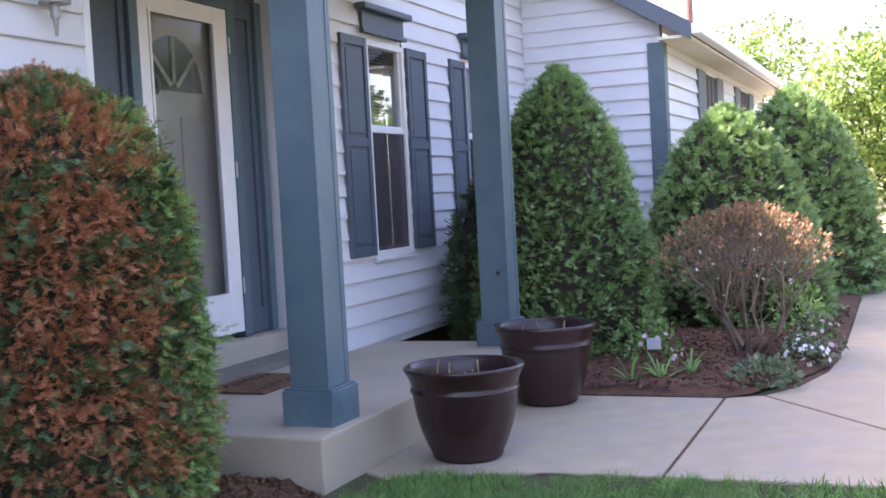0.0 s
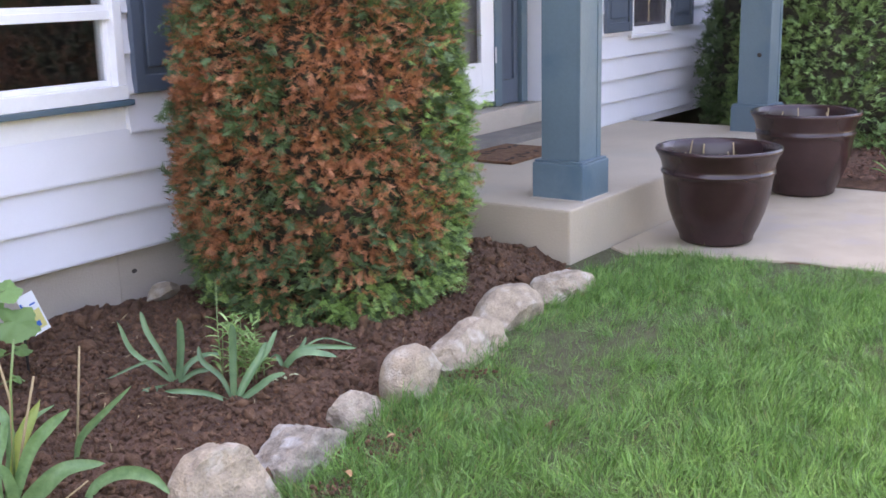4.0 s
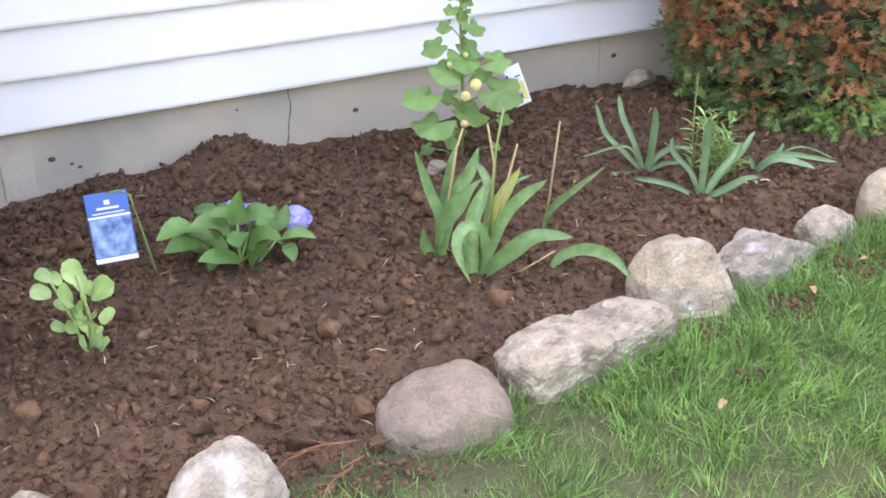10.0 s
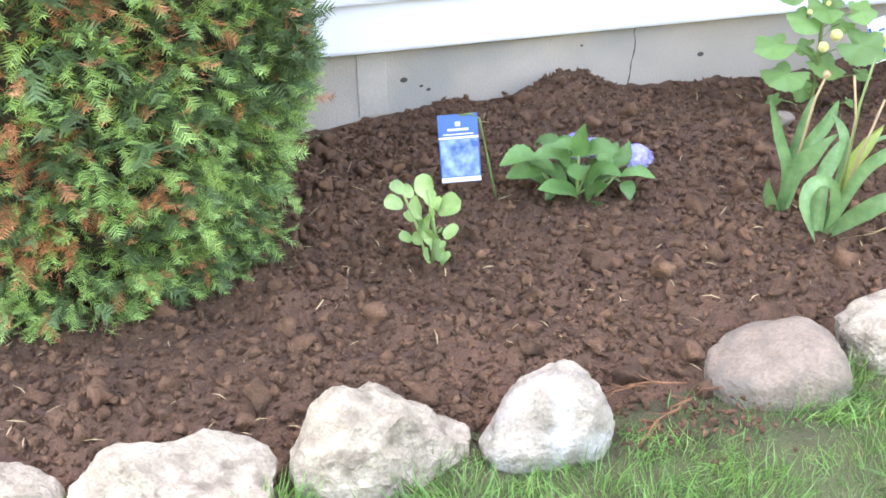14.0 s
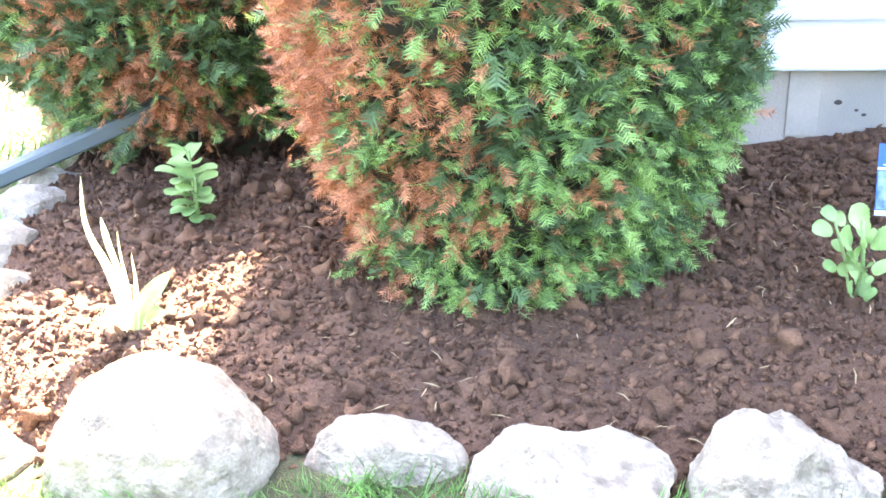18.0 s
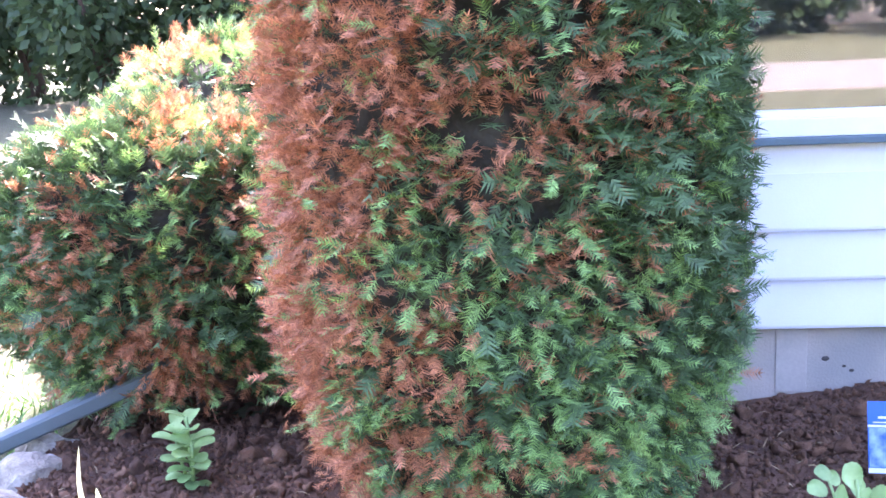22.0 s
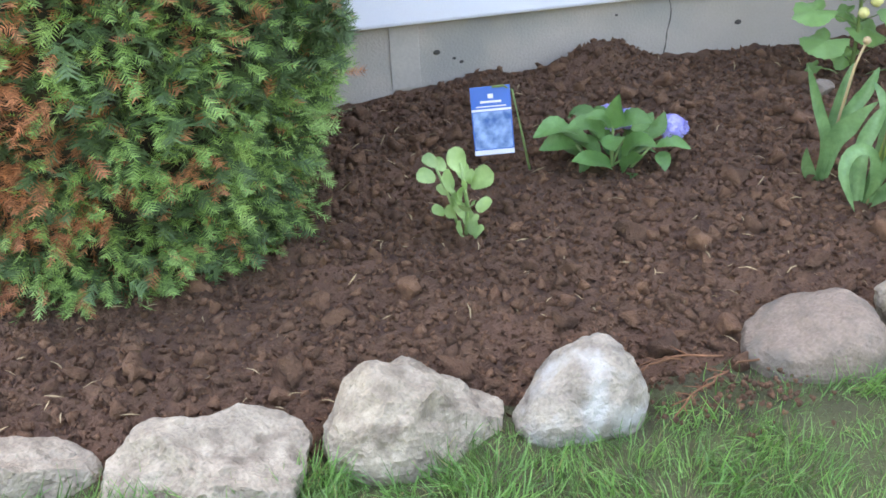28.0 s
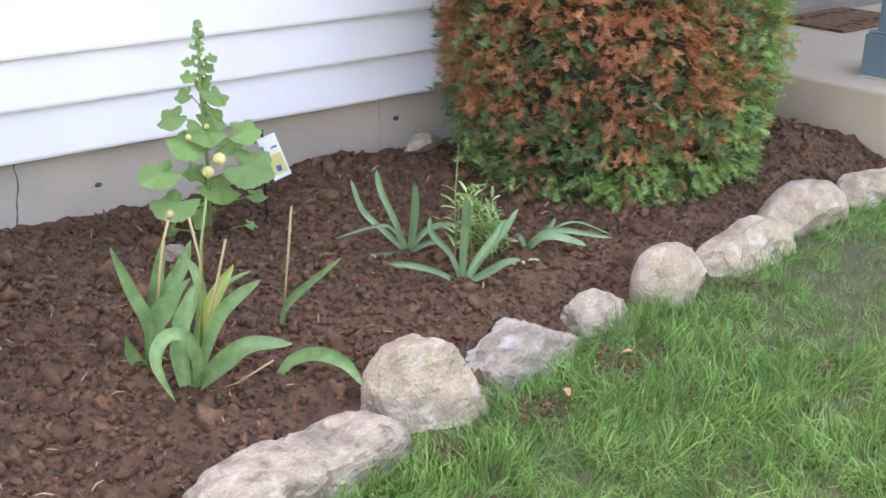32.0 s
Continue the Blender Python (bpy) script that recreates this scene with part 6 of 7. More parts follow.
blue_tag()
pt = thing("plant_label", "white and yellow plant label on a dark stake behind the hollyhock", "plant label", (2.18, -0.42, 0.05))
box("stake", 2.145, 2.153, -0.405, -0.400, 0.04, 0.34, METAL_DARK, pt, 0.001)
bm = bmesh.new()
box_bm(bm, -0.030, 0.030, -0.001, 0.001, -0.075, 0.075)
bmesh.ops.transform(bm, matrix=Matrix.Translation((2.18, -0.42, 0.25)) @ Matrix.Rotation(radians(-18), 4, 'Z') @ Matrix.Rotation(radians(-20), 4, 'Y'), verts=bm.verts)
tag = part("card", bm, TAG_WHITE, pt)
bm = bmesh.new()
box_bm(bm, -0.024, 0.024, -0.0025, -0.0012, -0.06, 0.01)
bmesh.ops.transform(bm, matrix=Matrix.Translation((2.18, -0.42, 0.25)) @ Matrix.Rotation(radians(-18), 4, 'Z') @ Matrix.Rotation(radians(-20), 4, 'Y'), verts=bm.verts)
part("picture", bm, PETAL_YELLOW, tag)
bm = bmesh.new()
for a, b, c, d in ((-0.03, -0.022, -0.04, 0.05), (-0.008, 0.008, -0.050, -0.03), (0.0, 0.02, 0.03, 0.036)):
    box_bm(bm, a, b, -0.004, -0.003, c, d)
bmesh.ops.transform(bm, matrix=Matrix.Translation((2.18, -0.42, 0.25)) @ Matrix.Rotation(radians(-18), 4, 'Z') @ Matrix.Rotation(radians(-20), 4, 'Y'), verts=bm.verts)
part("text_bar", bm, TAG_BLUE, tag)

# ---- drain pipe ----
PIPE = mat("grey_green_downspout_metal", (0.10, 0.13, 0.14), 0.6, vary=0.06, bump=0.05)
dp = thing("downspout_extension", "grey metal downspout pipe sloping down to the lawn", "drain pipe", (-1.5, -0.33, 0.1))


def square_pipe(name, pa, pb, wide=0.034, high=0.025):
    bm = bmesh.new()
    d = (pb - pa).normalized()
    u = d.cross(Vector((0, 0, 1)))
    u = (u if u.length > 0.01 else Vector((1, 0, 0))).normalized()
    w = u.cross(d)
    rows = [[bm.verts.new(q + u * a * s + w * b * r) for a, b in ((-1, -0.7), (-0.8, -1), (0.8, -1), (1, -0.7), (1, 0.7), (0.8, 1), (-0.8, 1), (-1, 0.7))] for q, s, r in ((pa, wide, high), (pb, wide, high), (pb, wide - 0.003, high - 0.003), (pa, wide - 0.003, high - 0.003))]
    for a, b in zip(rows, rows[1:]):
        for i in range(8):
            bm.faces.new((a[i], a[(i + 1) % 8], b[(i + 1) % 8], b[i]))
    return part(name, bm, PIPE, dp)


square_pipe("pipe", Vector((-0.98, -0.094, 0.405)), Vector((-2.035, -0.579, 0.042)))
square_pipe("elbow", Vector((-0.985, -0.092, 0.40)), Vector((-0.935, -0.072, 0.62)), 0.037, 0.026)
square_pipe("downspout", Vector((-0.935, -0.072, 0.60)), Vector((-0.935, -0.072, 3.70)), 0.037, 0.026)

# ---- bed in front of the garage wing ----
TWIG = mat("grey_brown_twig", (0.235, 0.18, 0.14), 0.85, vary=0.2, noise_scale=30, bump=0.3)
az = thing("azalea", "leggy azalea shrub with bare twisted branches and bronze leaf tips", "shrub", (8.55, -2.62, 0.05))
g = np.random.default_rng(21)
AC = Vector((8.55, -2.62, 0))


def crown_point(a, lift, share):
    """A point of the azalea's flat-topped crown at angle a; lift 0 to 1 from rim to top."""
    c = math.cos(lift * math.pi / 2)
    return AC + Vector((math.cos(a) * 0.60 * c * share, math.sin(a) * 0.62 * c * share, 0.66 + 0.44 * math.sin(lift * math.pi / 2) * share))


for k in range(11):
    a = k * 2 * math.pi / 11 + g.uniform(-0.25, 0.25)
    b, w = a + g.uniform(-0.5, 0.5), g.uniform(0.011, 0.024)
    r1 = g.uniform(0.10, 0.24)
    p1 = AC + Vector((0.06 * math.cos(a), 0.06 * math.sin(a), 0.02))
    p2 = AC + Vector((r1 * math.cos(a), r1 * math.sin(a), g.uniform(0.14, 0.24)))
    p3 = AC + Vector(((r1 + 0.10) * math.cos(b), (r1 + 0.10) * math.sin(b), g.uniform(0.36, 0.48)))
    p4 = crown_point(a, g.uniform(0.1, 0.6), 0.72)
    tube(az, [p1, p2, p3, p4], w, 0.005, TWIG, "branch", seg=7)
    for n in range(12):
        q = p2.lerp(p3, g.uniform(0.5, 1.0)) if n % 2 else p3.lerp(p4, g.uniform(0, 0.7))
        tip = crown_point(b + g.uniform(-0.8, 0.8), g.uniform(-0.12, 1.0) if n else 0.9, g.uniform(0.8, 1.0))
        mid = q.lerp(tip, 0.5) + Vector((g.uniform(-0.05, 0.05), g.uniform(-0.05, 0.05), g.uniform(-0.05, 0.03)))
        tube(az, [q, mid, tip], 0.0055, 0.002, TWIG, "twig", seg=5)
# the finest wood, a haze of thin twig ends under the leaf tips
cnt = 1900
ang, lift, share = g.random(cnt) * 2 * math.pi, g.uniform(-0.18, 1.0, cnt), g.uniform(0.45, 0.98, cnt)
pp = np.array([crown_point(a, u, q) for a, u, q in zip(ang, lift, share)])
out = pp - np.array([8.55, -2.62, 0.30])
TL = np.array([(-0.012, 0, 0), (0.012, 0, 0), (0, 0.02, 0), (0.05, 0.04, 1.0)])
v, f = scatter(TL, np.array([[0, 1, 3], [1, 2, 3], [2, 0, 3]]), pp, frames_from(out / np.linalg.norm(out, axis=1, keepdims=True) + g.normal(0, 0.32, (cnt, 3)), g.random(cnt) * 6), g.uniform(0.08, 0.17, cnt))
part("fine_wood", array_mesh("fine_wood", v, f, TWIG), TWIG, az, "haze of fine grey-brown twig ends")
LQ = np.array([(0, 0, 0), (0.30, 0.1, 0.5), (0, 0, 1.0), (-0.30, 0.1, 0.5)])
for nm, cnt, low, lo, hi, size, m, lb in (("inner_foliage", 2600, 0.0, 0.62, 0.98, 0.028, AZALEA_OLIVE, "sparse olive inner leaves"), ("foliage", 2300, 0.02, 0.95, 1.12, 0.030, AZALEA_LEAF, "bronze and rusty leaf tips")):
    # leaves sit in whorls at the shoot ends
    whorls = cnt // 5
    ang, lift = g.random(whorls) * 2 * math.pi, low + (1 - low) * g.random(whorls) ** 0.8
    pp = np.array([crown_point(a, u, q * (1 + 0.07 * noise.noise(Vector((math.cos(a) * 3, math.sin(a) * 3, u * 4))))) for a, u, q in zip(ang, lift, g.uniform(lo, hi, whorls))])
    pp = np.repeat(pp, 5, 0) + g.normal(0, 0.010, (whorls * 5, 3))
    out = pp - np.array([8.55, -2.62, 0.45])
    out /= np.linalg.norm(out, axis=1, keepdims=True)
    v, f = scatter(LQ, np.array([[0, 1, 2, 3]]), pp, frames_from(out + np.array([0, 0, 0.5]) + g.normal(0, 0.45, pp.shape), g.random(len(pp)) * 6), size * g.uniform(0.7, 1.45, len(pp)))
    part(nm, array_mesh(nm, v, f, m), m, az, lb)
cnt = 26
pp = np.array([8.40, -2.66, 0.66]) + g.normal(0, 1, (cnt, 3)) * np.array([0.14, 0.25, 0.16])
v, f = scatter(LQ, np.array([[0, 1, 2, 3]]), pp, frames_from(g.normal(0, 1, (cnt, 3)), g.random(cnt) * 6), np.full(cnt, 0.04))
part("blossoms", array_mesh("blossoms", v, f, PETAL_WHITE), PETAL_WHITE, az, "last faded pink-white blossoms")
for i, (x, y) in enumerate(((7.32, -2.02), (7.42, -2.20), (7.62, -2.36), (9.0, -3.0))):
    rr = random.Random(i + 30)
    strap_clump(x, y, [(rr.uniform(0, 360), rr.uniform(0.16, 0.26), 0.022, rr.uniform(35, 80), rr.uniform(10, 50)) for _ in range(9)], "tuft of pale green strap leaves in mulch", LEAF)


def flower_mound(x, y, r, h, label, petal, leafm, n=420, share=0.25, seed=2):
    m = thing("flower_mound", label, "plant", (x, y, 0.04))
    g = np.random.default_rng(seed)
    d = g.normal(0, 1, (n, 3))
    d /= np.linalg.norm(d, axis=1, keepdims=True)
    d[:, 2] = np.abs(d[:, 2])
    p = np.array([x, y, 0.03]) + d * np.array([r, r, h]) * g.uniform(0.5, 1, n)[:, None]
    v, f = scatter(LQ, np.array([[0, 1, 2, 3]]), p, frames_from(d + g.normal(0, 0.5, d.shape), g.random(n) * 6), g.uniform(0.03, 0.06, n))
    part("foliage", array_mesh("foliage", v, f, leafm), leafm, m)
    if petal:
        k = int(n * share)
        q = np.array([(-0.5, -0.5, 0), (0.5, -0.5, 0), (0.5, 0.5, 0), (-0.5, 0.5, 0)])
        v, f = scatter(q, np.array([[0, 1, 2, 3]]), p[:k] + d[:k] * 0.03, frames_from(d[:k], g.random(k) * 6), np.full(k, 0.032))
        part("blossoms", array_mesh("blossoms", v, f, petal), petal, m)


PETAL_PINK = mat("faded_pink_petal", (0.62, 0.42, 0.46), 0.6, vary=0.1, bump=0)
GREY_LEAF = mat("grey_green_leaf", (0.16, 0.22, 0.12), 0.6, vary=0.15, bump=0, island=0.25, translucent=0.15)
flower_mound(8.30, -3.04, 0.19, 0.20, "mound of small white flowers at the walk", PETAL_WHITE, GREY_LEAF, 380, 0.12, 2)
flower_mound(8.75, -3.1, 0.20, 0.30, "pinkish white flowers behind the white mound", PETAL_PINK, GREY_LEAF, 360, 0.12, 3)
flower_mound(7.45, -2.86, 0.24, 0.17, "low grey-green cushion plant by the walk", None, GREY_LEAF, 460, 0, 4)
flower_mound(8.25, -1.95, 0.25, 0.42, "leafy plant with faded pink blooms", PETAL_PINK, LEAF, 300, 0.05, 5)
flower_mound(9.6, -2.9, 0.25, 0.5, "green upright perennial beside the yew cone", None, LEAF, 300, 0, 6)
lb = thing("plant_label", "small grey plant label in the mulch", "plant label", (7.9, -2.06, 0.05))
box("stake", 7.90, 7.906, -2.065, -2.06, 0.03, 0.24, METAL_DARK, lb, 0.001)
box("card", 7.88, 7.886, -2.11, -2.01, 0.18, 0.26, mat("grey_card", (0.45, 0.47, 0.5), 0.5, vary=0.05, bump=0), lb, 0.002)


# ---- trees and hedge ----
TREE_LEAF = mat("tree_leaves", (0.24, 0.34, 0.10), 0.5, vary=0.2, noise_scale=0.6, fine=3, bump=0, col2=(0.10, 0.19, 0.03), island=0.35, translucent=0.5)
HEDGE_LEAF = mat("hedge_leaves", (0.08, 0.13, 0.05), 0.6, vary=0.25, noise_scale=0.7, fine=3, bump=0, col2=(0.03, 0.06, 0.02), island=0.35, translucent=0.3)


def tree(x, y, h, r, seed, label, m=None, trunk=0.35, n=3000, leaf_size=0.32, name="tree"):
    t = thing(name, label, "tree", (x, y, 0))
    g = np.random.default_rng(seed)
    tube(t, [(x, y, -0.05), (x + 0.1, y, h * trunk), (x, y + 0.1, h * 0.7)], 0.03 * h, 0.012 * h, BARK, "trunk", seg=9)
    blobs = []
    for k in range(11):
        a, q = k * 2.4, 0.25 + 0.75 * (k % 4) / 3
        z = h * (trunk + (0.97 - trunk) * (k + 1) / 12)
        rad = r * (1 - 0.65 * abs((z / h - 0.55) / 0.5) ** 1.5)
        c = (x + math.cos(a) * rad * q * 0.75, y + math.sin(a) * rad * q * 0.75, z)
        blobs.append((c, r * g.uniform(0.32, 0.5)))
        if k % 2 == 0:
            tube(t, [(x, y, h * trunk * 0.95), ((x + c[0]) / 2, (y + c[1]) / 2, (h * trunk + z) / 2), c], 0.01 * h, 0.004 * h, BARK, "limb", seg=6)
    idx = g.integers(0, len(blobs), n)
    c = np.array([b[0] for b in blobs])[idx]
    rr = np.array([b[1] for b in blobs])[idx]
    d = g.normal(0, 1, (n, 3))
    d /= np.linalg.norm(d, axis=1, keepdims=True)
    p = c + d * (rr * g.uniform(0.45, 1.08, n))[:, None]
    p[:, 2] = np.maximum(p[:, 2], 0.1)
    v, f = scatter(LQ, np.array([[0, 1, 2, 3]]), p, frames_from(d + g.normal(0, 0.6, d.shape), g.random(n) * 6), leaf_size * g.uniform(0.6, 1.3, n))
    part("crown", array_mesh("crown", v, f, m or TREE_LEAF), m or TREE_LEAF, t)
    return t


for i, (x, y, h, r) in enumerate(((40, -2.5, 5.4, 3.0), (46, -7, 6.0, 3.4), (50, 2.5, 7.6, 3.6), (38, -6.5, 4.6, 2.6), (54, -12, 6.5, 4.0), (62, -4, 9, 5), (44, -12, 5, 3.0), (60, -10, 7.5, 4.2))):
    tree(x, y, h, r, 40 + i, "leafy broad tree in full sun beyond the garage", trunk=0.15, n=5600, leaf_size=0.25)
for i in range(9):
    x = -17 + i * 1.9
    tree(x, 15.5 + 0.8 * math.sin(i * 2.1), 6.5 + 1.2 * math.sin(i * 1.7), 2.6, 60 + i, "tall dark hedge tree at the edge of the lawn", HEDGE_LEAF, 0.03, 9500, 0.21, "hedge_tree")
# Out of view; the right half and dark leaves are added to dim reflections.
for i, x in enumerate((-16, -9, -2, 5, 12, 19, 27, 35, 43, 51, 59, 67)):
    tree(x, -30 + 2 * math.sin(i * 2), 11 + 2 * math.sin(i), 4.5, 80 + i, "broad tree across the street, kept dark for reflections", HEDGE_LEAF, 0.2, 1800, 0.6)
for i, (x, y, h) in enumerate(((1.5, -37, 9.0), (5.0, -35, 4.5), (8.2, -36, 5.0), (12.5, -38, 10.0), (17.5, -36, 8.0), (-4.0, -38, 10.0))):
    tree(x, y, h, 2.8, 100 + i, "dense dark evergreen across the street", HEDGE_LEAF, 0.03, 5000, 0.36, "evergreen_tree")


def far_house(x0, x1, y0, y1):
    """A plain two-storey house across the street, seen in the window glass."""
    h = thing("house", "tan sided house with white framed windows across the street", "house", ((x0 + x1) / 2, y0, 0))
    wall = mat("tan_siding", (0.52, 0.44, 0.33), 0.7, vary=0.06, noise_scale=0.8, fine=9, bump=0.1)
    box("wall", x0, x1, y1, y0, -0.1, 5.4, wall, h, 0.02)
    bm = bmesh.new()
    ends = [[bm.verts.new((x, y, z)) for y, z in ((y1 - 0.4, 5.41), (y0 + 0.4, 5.41), ((y0 + y1) / 2, 8.4))] for x in (x0 - 0.4, x1 + 0.4)]
    for i in range(3):
        bm.faces.new((ends[0][i], ends[0][(i + 1) % 3], ends[1][(i + 1) % 3], ends[1][i]))
    bm.faces.new(ends[0][::-1])
    bm.faces.new(ends[1])
    bmesh.ops.recalc_face_normals(bm, faces=bm.faces)
    part("roof", bm, SHINGLE, h)
    n = int((x1 - x0) / 2.6)
    for k in range(n):
        cx = x0 + (k + 0.5) * (x1 - x0) / n
        for z in (0.9, 3.5):
            win = box("window", cx - 0.55, cx + 0.55, y0 - 0.001, y0 + 0.05, z, z + 1.4, TRIM_WHITE, h, 0.01)
            box("pane", cx - 0.45, cx + 0.45, y0 + 0.051, y0 + 0.06, z + 0.1, z + 1.3, DARK_GLASS, win, 0)
    return h


far_house(6.0, 18.0, -44.0, -52.0)
tagged(box("road", -120, 120, -19, -12.5, -0.05, 0.0, mat("tan_asphalt", (0.20, 0.17, 0.14), 0.9, vary=0.12, bump=0.3), bevel=0), "sunlit street across the lawn", "road", kind="structure")


# ---- loose soil, straw and grass ----
def clump_template(seed, sub):
    r = random.Random(seed)
    bm = bmesh.new()
    if sub:
        bmesh.ops.create_icosphere(bm, subdivisions=sub, radius=1)
    else:
        bmesh.ops.create_cone(bm, segments=4, radius1=1, radius2=0, depth=1)
        bmesh.ops.transform(bm, matrix=Matrix.Rotation(0.6, 4, 'X'), verts=bm.verts)
        bmesh.ops.triangulate(bm, faces=bm.faces)
    bm.verts.ensure_lookup_table()
    off = Vector((r.random() * 30, r.random() * 30, 0))
    for _ in range(9 if sub else 0):
        n = Vector((r.gauss(0, 1), r.gauss(0, 1), r.gauss(0, 1))).normalized()
        d = r.uniform(0.35, 0.8)
        for x in bm.verts:
            k = x.co.dot(n) - d
            if k > 0:
                x.co -= n * k
    v = [x.co * (1 + 0.8 * noise.noise(x.co * 1.1 + off) + 0.6 * noise.noise(x.co * 2.3 + off) + 0.4 * noise.noise(x.co * 5 + off)) for x in bm.verts]
    f = [[w.index for w in q.verts] for q in bm.faces]
    bm.verts.index_update()
    bm.free()
    return np.array([tuple(c) for c in v]), np.array(f)


def clods(name, count, lo, hi, sub, seed, label):
    g = np.random.default_rng(seed)
    vs, fs, base = [], [], 0
    for k in range(5):
        tv, tf = clump_template(seed + k, sub)
        n = count // 5
        pts = []
        while len(pts) < n:
            x = g.uniform(-1.75, 4.5)
            y = g.uniform(-1.9, -0.02)
            if y > edge_y(x) + 0.01:
                pts.append((x, y, soil_z(x, y)))
        p = np.array(pts)
        s = lo + (hi - lo) * g.random(n) ** 2.6
        p[:, 2] += s * 0.25
        ax = frames_from(g.normal(0, 1, (n, 3)), g.random(n) * 6) * np.array([1.15, 1, 0.8])
        v, f = scatter(tv, tf, p, ax, s)
        vs.append(v)
        fs.append(f + base)
        base += len(v)
    ob = new(name, array_mesh(name, np.concatenate(vs), np.concatenate(fs), CLOD))
    tagged(ob, label, "soil", kind="stuff")


clods("soil_clods", 800, 0.014, 0.040, 2, 100, "lumpy dark red-brown clods of dug soil")
clods("soil_lumps", 12500, 0.006, 0.019, 1, 150, "small broken lumps of brown soil")
clods("soil_crumbs", 56000, 0.003, 0.011, 0, 200, "fine crumbs of loose brown soil")


def spilt_soil():
    g = np.random.default_rng(71)
    tv, tf = clump_template(77, 1)
    spots = ((1.70, -2.04, 0.025, 60), (2.36, -1.79, 0.09, 160), (2.05, -1.85, 0.05, 80), (0.78, -1.92, 0.09, 170), (3.0, -1.67, 0.05, 40), (1.76, -1.86, 0.04, 70), (-0.42, -1.95, 0.05, 40), (2.75, -2.10, 0.03, 24))
    p = np.concatenate([np.stack([g.normal(x, w, n), g.normal(y, w * 0.6, n), np.full(n, 0.012)], 1) for x, y, w, n in spots])
    v, f = scatter(tv, tf, p, frames_from(g.normal(0, 1, p.shape), g.random(len(p)) * 6), g.uniform(0.003, 0.011, len(p)))
    tagged(new("spilt_soil", array_mesh("spilt_soil", v, f, CLOD)), "crumbs of soil spilt on the grass beside the stones", "soil", kind="stuff")


spilt_soil()


def straw_bits(count=1300):
    g = np.random.default_rng(33)
    tv = np.array([(-0.5, -0.02, 0), (0.5, 0.02, 0.05), (0.5, 0.05, 0.05), (-0.5, 0.03, 0), (0, -0.1, 0.1), (0, 0.0, 0.12)])
    tf = np.array([(0, 4, 5, 3), (4, 1, 2, 5)])
    pts = []
    while len(pts) < count:
        x, y = g.uniform(-1.6, 4.4), g.uniform(-1.9, -0.05)
        if y > edge_y(x) + 0.05:
            pts.append((x, y, soil_z(x, y) + 0.012))
    ax = frames_from(np.array([0, 0, 1.0]) + g.normal(0, 0.3, (count, 3)), g.random(count) * 6)
    v, f = scatter(tv, tf, np.array(pts), ax, 0.006 + 0.036 * g.random(count) ** 2.2)
    tagged(new("straw_bits", array_mesh("straw_bits", v, f, STRAW)), "dry straw and root bits scattered over the soil", "straw", kind="stuff")


straw_bits()


def in_walk(x, y):
    if y > -1.36 - (0 if x < 4.8 else 0.02) and x > 4.5:
        return True
    edge = 4.86 + 0.25 * min(1, max(0, (-1.36 - y) / 0.75)) if y > -2.1 else 5.11
    return x > edge


BARE = ((2.36, -1.79, 0.11), (2.05, -1.84, 0.07), (1.70, -2.04, 0.04), (1.76, -1.86, 0.055), (0.80, -1.91, 0.08), (0.72, -1.95, 0.06), (3.0, -1.68, 0.05), (1.18, -1.92, 0.04), (2.75, -2.10, 0.04))


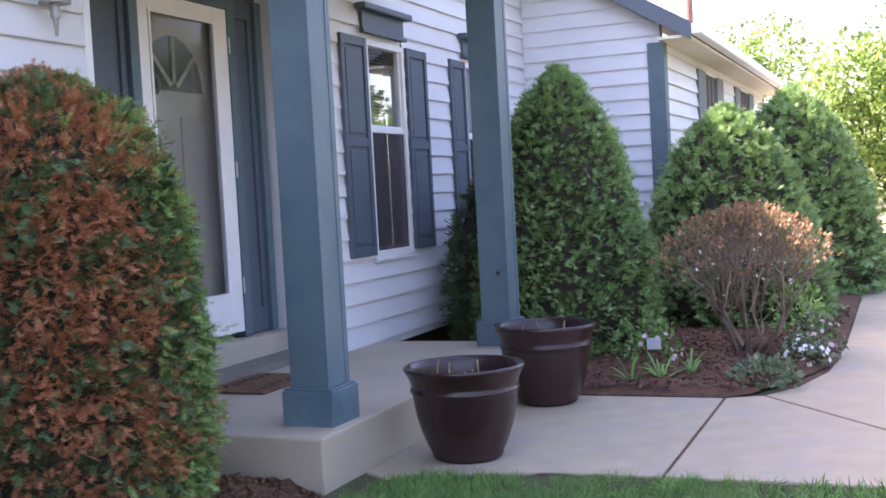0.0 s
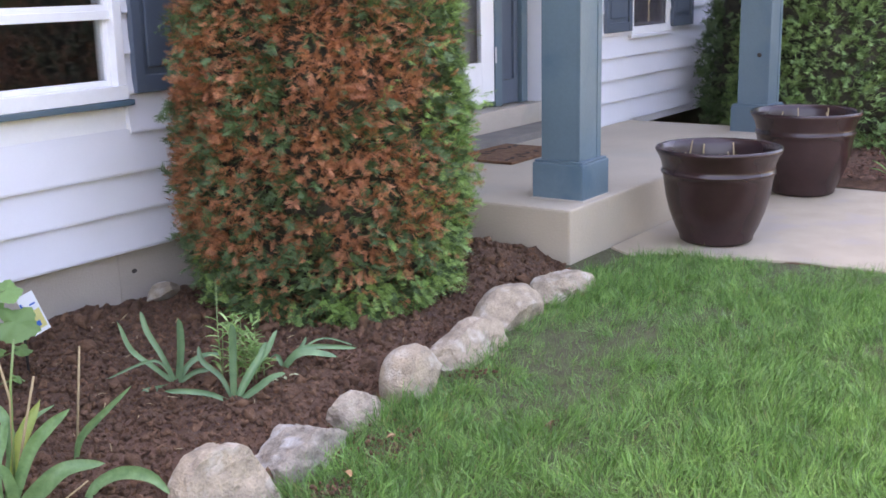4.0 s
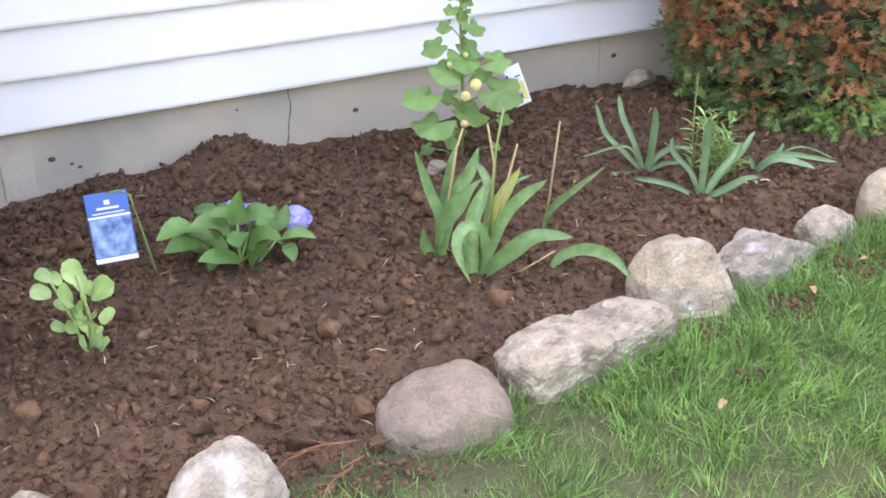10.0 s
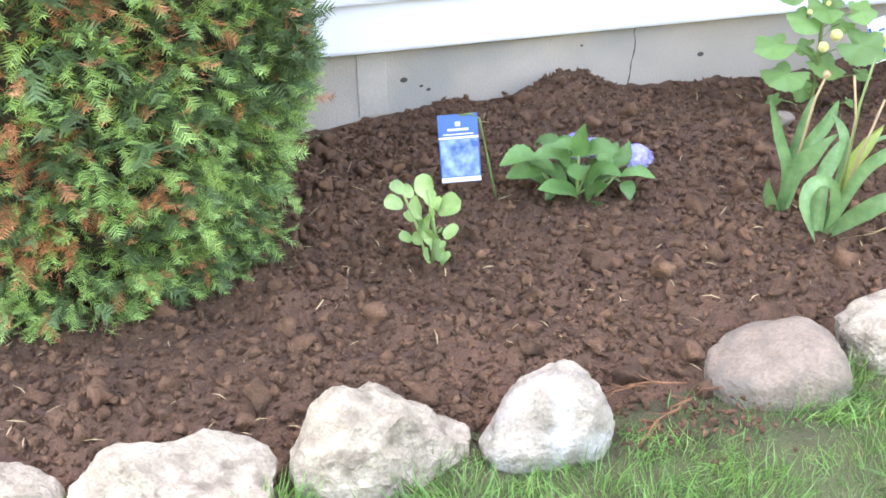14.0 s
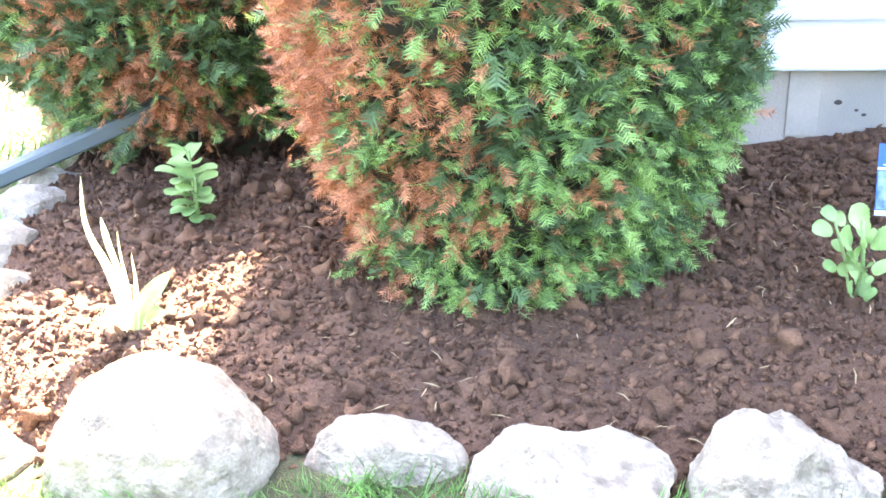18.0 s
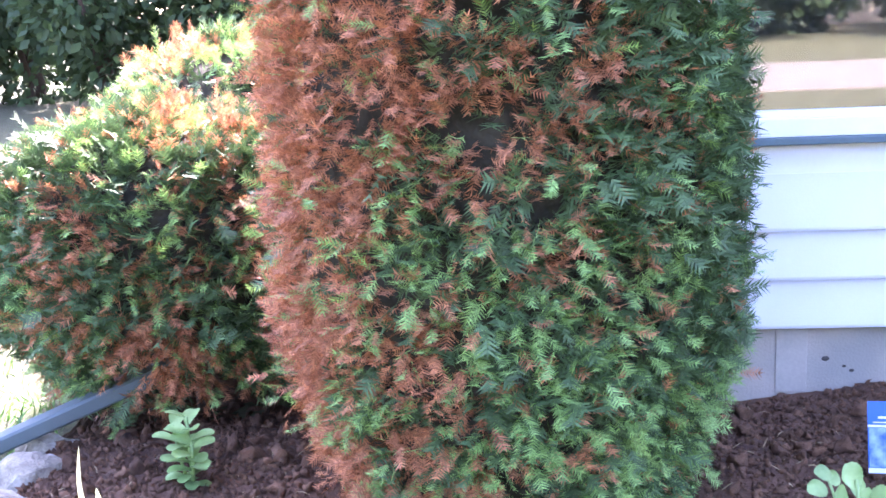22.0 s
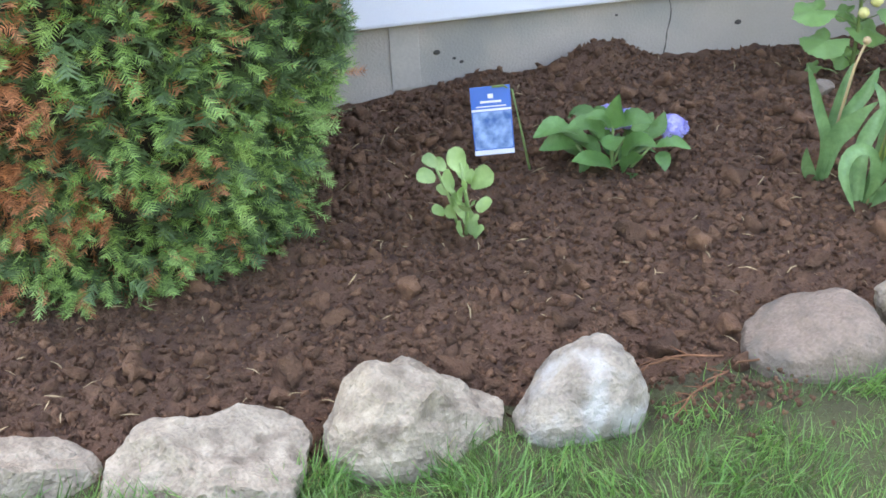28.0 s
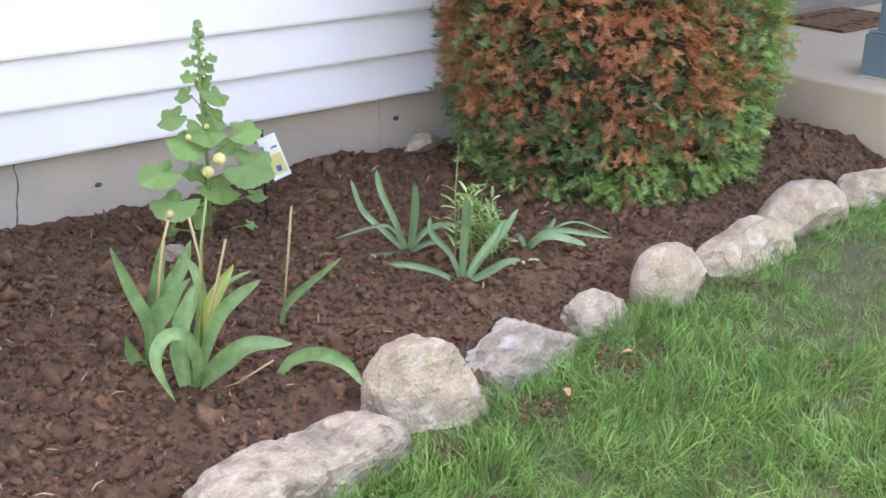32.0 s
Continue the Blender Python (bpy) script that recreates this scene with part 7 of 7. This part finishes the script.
def grass(name, x0, x1, y0, y1, count, lo, hi, seed, label, width=0.075, m=None, share=1.0):
    g = np.random.default_rng(seed)
    x, y = g.uniform(x0, x1, count), g.uniform(y0, y1, count)
    thin = np.array([noise.noise(Vector((a * 1.3, b * 1.3, 4))) + 0.7 * noise.noise(Vector((a * 6, b * 6, 7))) for a, b in zip(x, y)])
    ey = np.array([edge_y(a) if -1.95 < a < 4.6 else (-1.25 if a >= 4.6 else 0.6) for a in x])
    gap = ey - y
    ok = (g.random(count) < share * np.exp(-1.8 * np.maximum(0, gap)) if m else np.ones(count, bool)) & (gap > 0.02) & ~np.array([in_walk(a, b) for a, b in zip(x, y)]) & (g.random(count) < np.where(gap < 0.35, np.clip(0.85 + 0.8 * thin, 0.50, 1), np.maximum(0.75, 0.9 + 0.4 * thin)))
    for bx, by, br in BARE:
        ok &= (np.hypot(x - bx, (y - by) * 1.6) > br) | (g.random(count) < (0.9 if m else 0.30))
    x, y, thin = x[ok], y[ok], thin[ok]
    n = len(x)
    tv = np.array([(-0.5 * width, 0, 0), (0.5 * width, 0, 0), (-0.4 * width, 0.10, 0.5), (0.4 * width, 0.10, 0.5), (0, 0.55, 0.92)])
    tf = np.array([(0, 1, 3), (0, 3, 2), (2, 3, 4)])
    flow = np.array([2.5 * noise.noise(Vector((a * 3.1, b * 3.1, 1))) + 1.2 * noise.noise(Vector((a * 11, b * 11, 5))) for a, b in zip(x, y)])
    tuft = np.array([noise.noise(Vector((a * 13, b * 13, 2))) for a, b in zip(x, y)])
    d = np.stack([g.normal(0, 0.42, n) + 0.60 * np.cos(flow * 3), g.normal(0, 0.42, n) + 0.60 * np.sin(flow * 3), np.ones(n)], 1)
    p = np.stack([x, y, np.full(n, -0.015) + 0.012 * thin], 1)
    v, f = scatter(tv, tf, p, frames_from(d, g.random(n) * 6.28), (lo + (hi - lo) * g.random(n) ** 1.5) * np.clip(1 + 0.5 * thin + 0.6 * tuft, 0.5, 1.3))
    tagged(new(name, array_mesh(name, v, f, m or BLADE)), label, "grass", kind="stuff")


grass("lawn_grass", -1.6, 5.2, -3.1, -1.25, 280000, 0.022, 0.080, 301, "uneven fresh green lawn grass beside the stones", 0.038)
grass("lawn_grass_far", -5.5, -1.6, -3.6, 3.0, 26000, 0.04, 0.09, 302, "sunlit lawn grass round the end of the bed", 0.1)
grass("lawn_grass_near", 1.5, 5.3, -4.8, -3.1, 26000, 0.04, 0.09, 303, "green lawn grass along the walk", 0.1)

DRY = mat("dry_grass_blade", (0.40, 0.36, 0.16), 0.7, vary=0.2, noise_scale=9, bump=0, col2=(0.26, 0.24, 0.09), island=0.4, translucent=0.2)
grass("dry_grass", -1.6, 5.2, -3.0, -1.3, 60000, 0.020, 0.055, 311, "dry yellowish grass blades between the stones and the lawn", 0.05, DRY, 0.5)

DEAD_LEAF = mat("fallen_dry_leaf", (0.46, 0.31, 0.17), 0.7, vary=0.2, noise_scale=40, bump=0.1, col2=(0.28, 0.15, 0.07), per_object=0.4)
for x, y, az, ln, w in ((2.10, -1.86, 70, 0.034, 0.018), (2.38, -1.80, 150, 0.03, 0.016), (1.50, -2.14, 20, 0.035, 0.02)):
    fl = thing("fallen_leaf", "curled dry brown leaf fallen on the lawn", "leaf", (x, y, 0.03), group="fallen leaves")
    leaf(fl, (x, y, 0.035), az, ln, w, 25, 50, DEAD_LEAF, "ovate", name="blade", crease=0.5)

mulch = np.random.default_rng(41)
mx, my = mulch.uniform(7.1, 11.5, 9000), mulch.uniform(-3.25, -1.3, 9000)
front = -2.62 - 0.6 * np.clip((mx - 7.07) / 1.4, 0, 1) ** 0.6
mk = my > front
CHIP = np.array([(-0.5, -0.14, 0), (0.5, -0.10, 0.02), (0.45, 0.14, 0.03), (-0.5, 0.10, 0), (0.0, 0.0, 0.16)])
v, f = scatter(CHIP, np.array([(0, 1, 4), (1, 2, 4), (2, 3, 4), (3, 0, 4)]), np.stack([mx, my, np.full(9000, 0.062)], 1)[mk], frames_from(np.array([0, 0, 1.0]) + mulch.normal(0, 0.35, (mk.sum(), 3)), mulch.random(mk.sum()) * 6.3), mulch.uniform(0.02, 0.065, mk.sum()))
MULCH = mat("bark_mulch", (0.16, 0.075, 0.045), 0.95, vary=0.2, noise_scale=20, bump=0.4, col2=(0.08, 0.04, 0.026), island=0.5)
tagged(new("bark_mulch", array_mesh("bark_mulch", v, f, MULCH)), "reddish brown bark mulch strewn over the bed", "mulch", kind="stuff")

RUST_TWIG = mat("rusty_dry_twig", (0.26, 0.115, 0.055), 0.85, vary=0.2, noise_scale=40, bump=0.2)
tw = random.Random(15)
for x, y, a, ln in ((0.86, -1.86, 205, 0.24), (0.80, -1.84, 170, 0.18), (0.76, -1.90, 215, 0.16), (0.72, -1.82, 190, 0.13)):
    twig = thing("dry_twig", "rusty dry twig lying between the edging stones", "twig", (x, y, 0.03), group="dry twigs")
    d = Vector((math.cos(radians(a)), math.sin(radians(a)), 0))
    side = Vector((-d.y, d.x, 0))
    p = [Vector((x, y, 0.035)) + d * ln * k / 5 + side * tw.uniform(-0.008, 0.008) + Vector((0, 0, 0.012 * math.sin(k * 0.7))) for k in range(6)]
    stem = tube(twig, p, 0.0026, 0.0014, RUST_TWIG, "stem", seg=5)
    for k in (2, 3, 4):
        tube(twig, [p[k], p[k] + d * 0.03 + side * tw.choice((-0.025, 0.025)) + Vector((0, 0, 0.008))], 0.0014, 0.0008, RUST_TWIG, "side_shoot", seg=4)
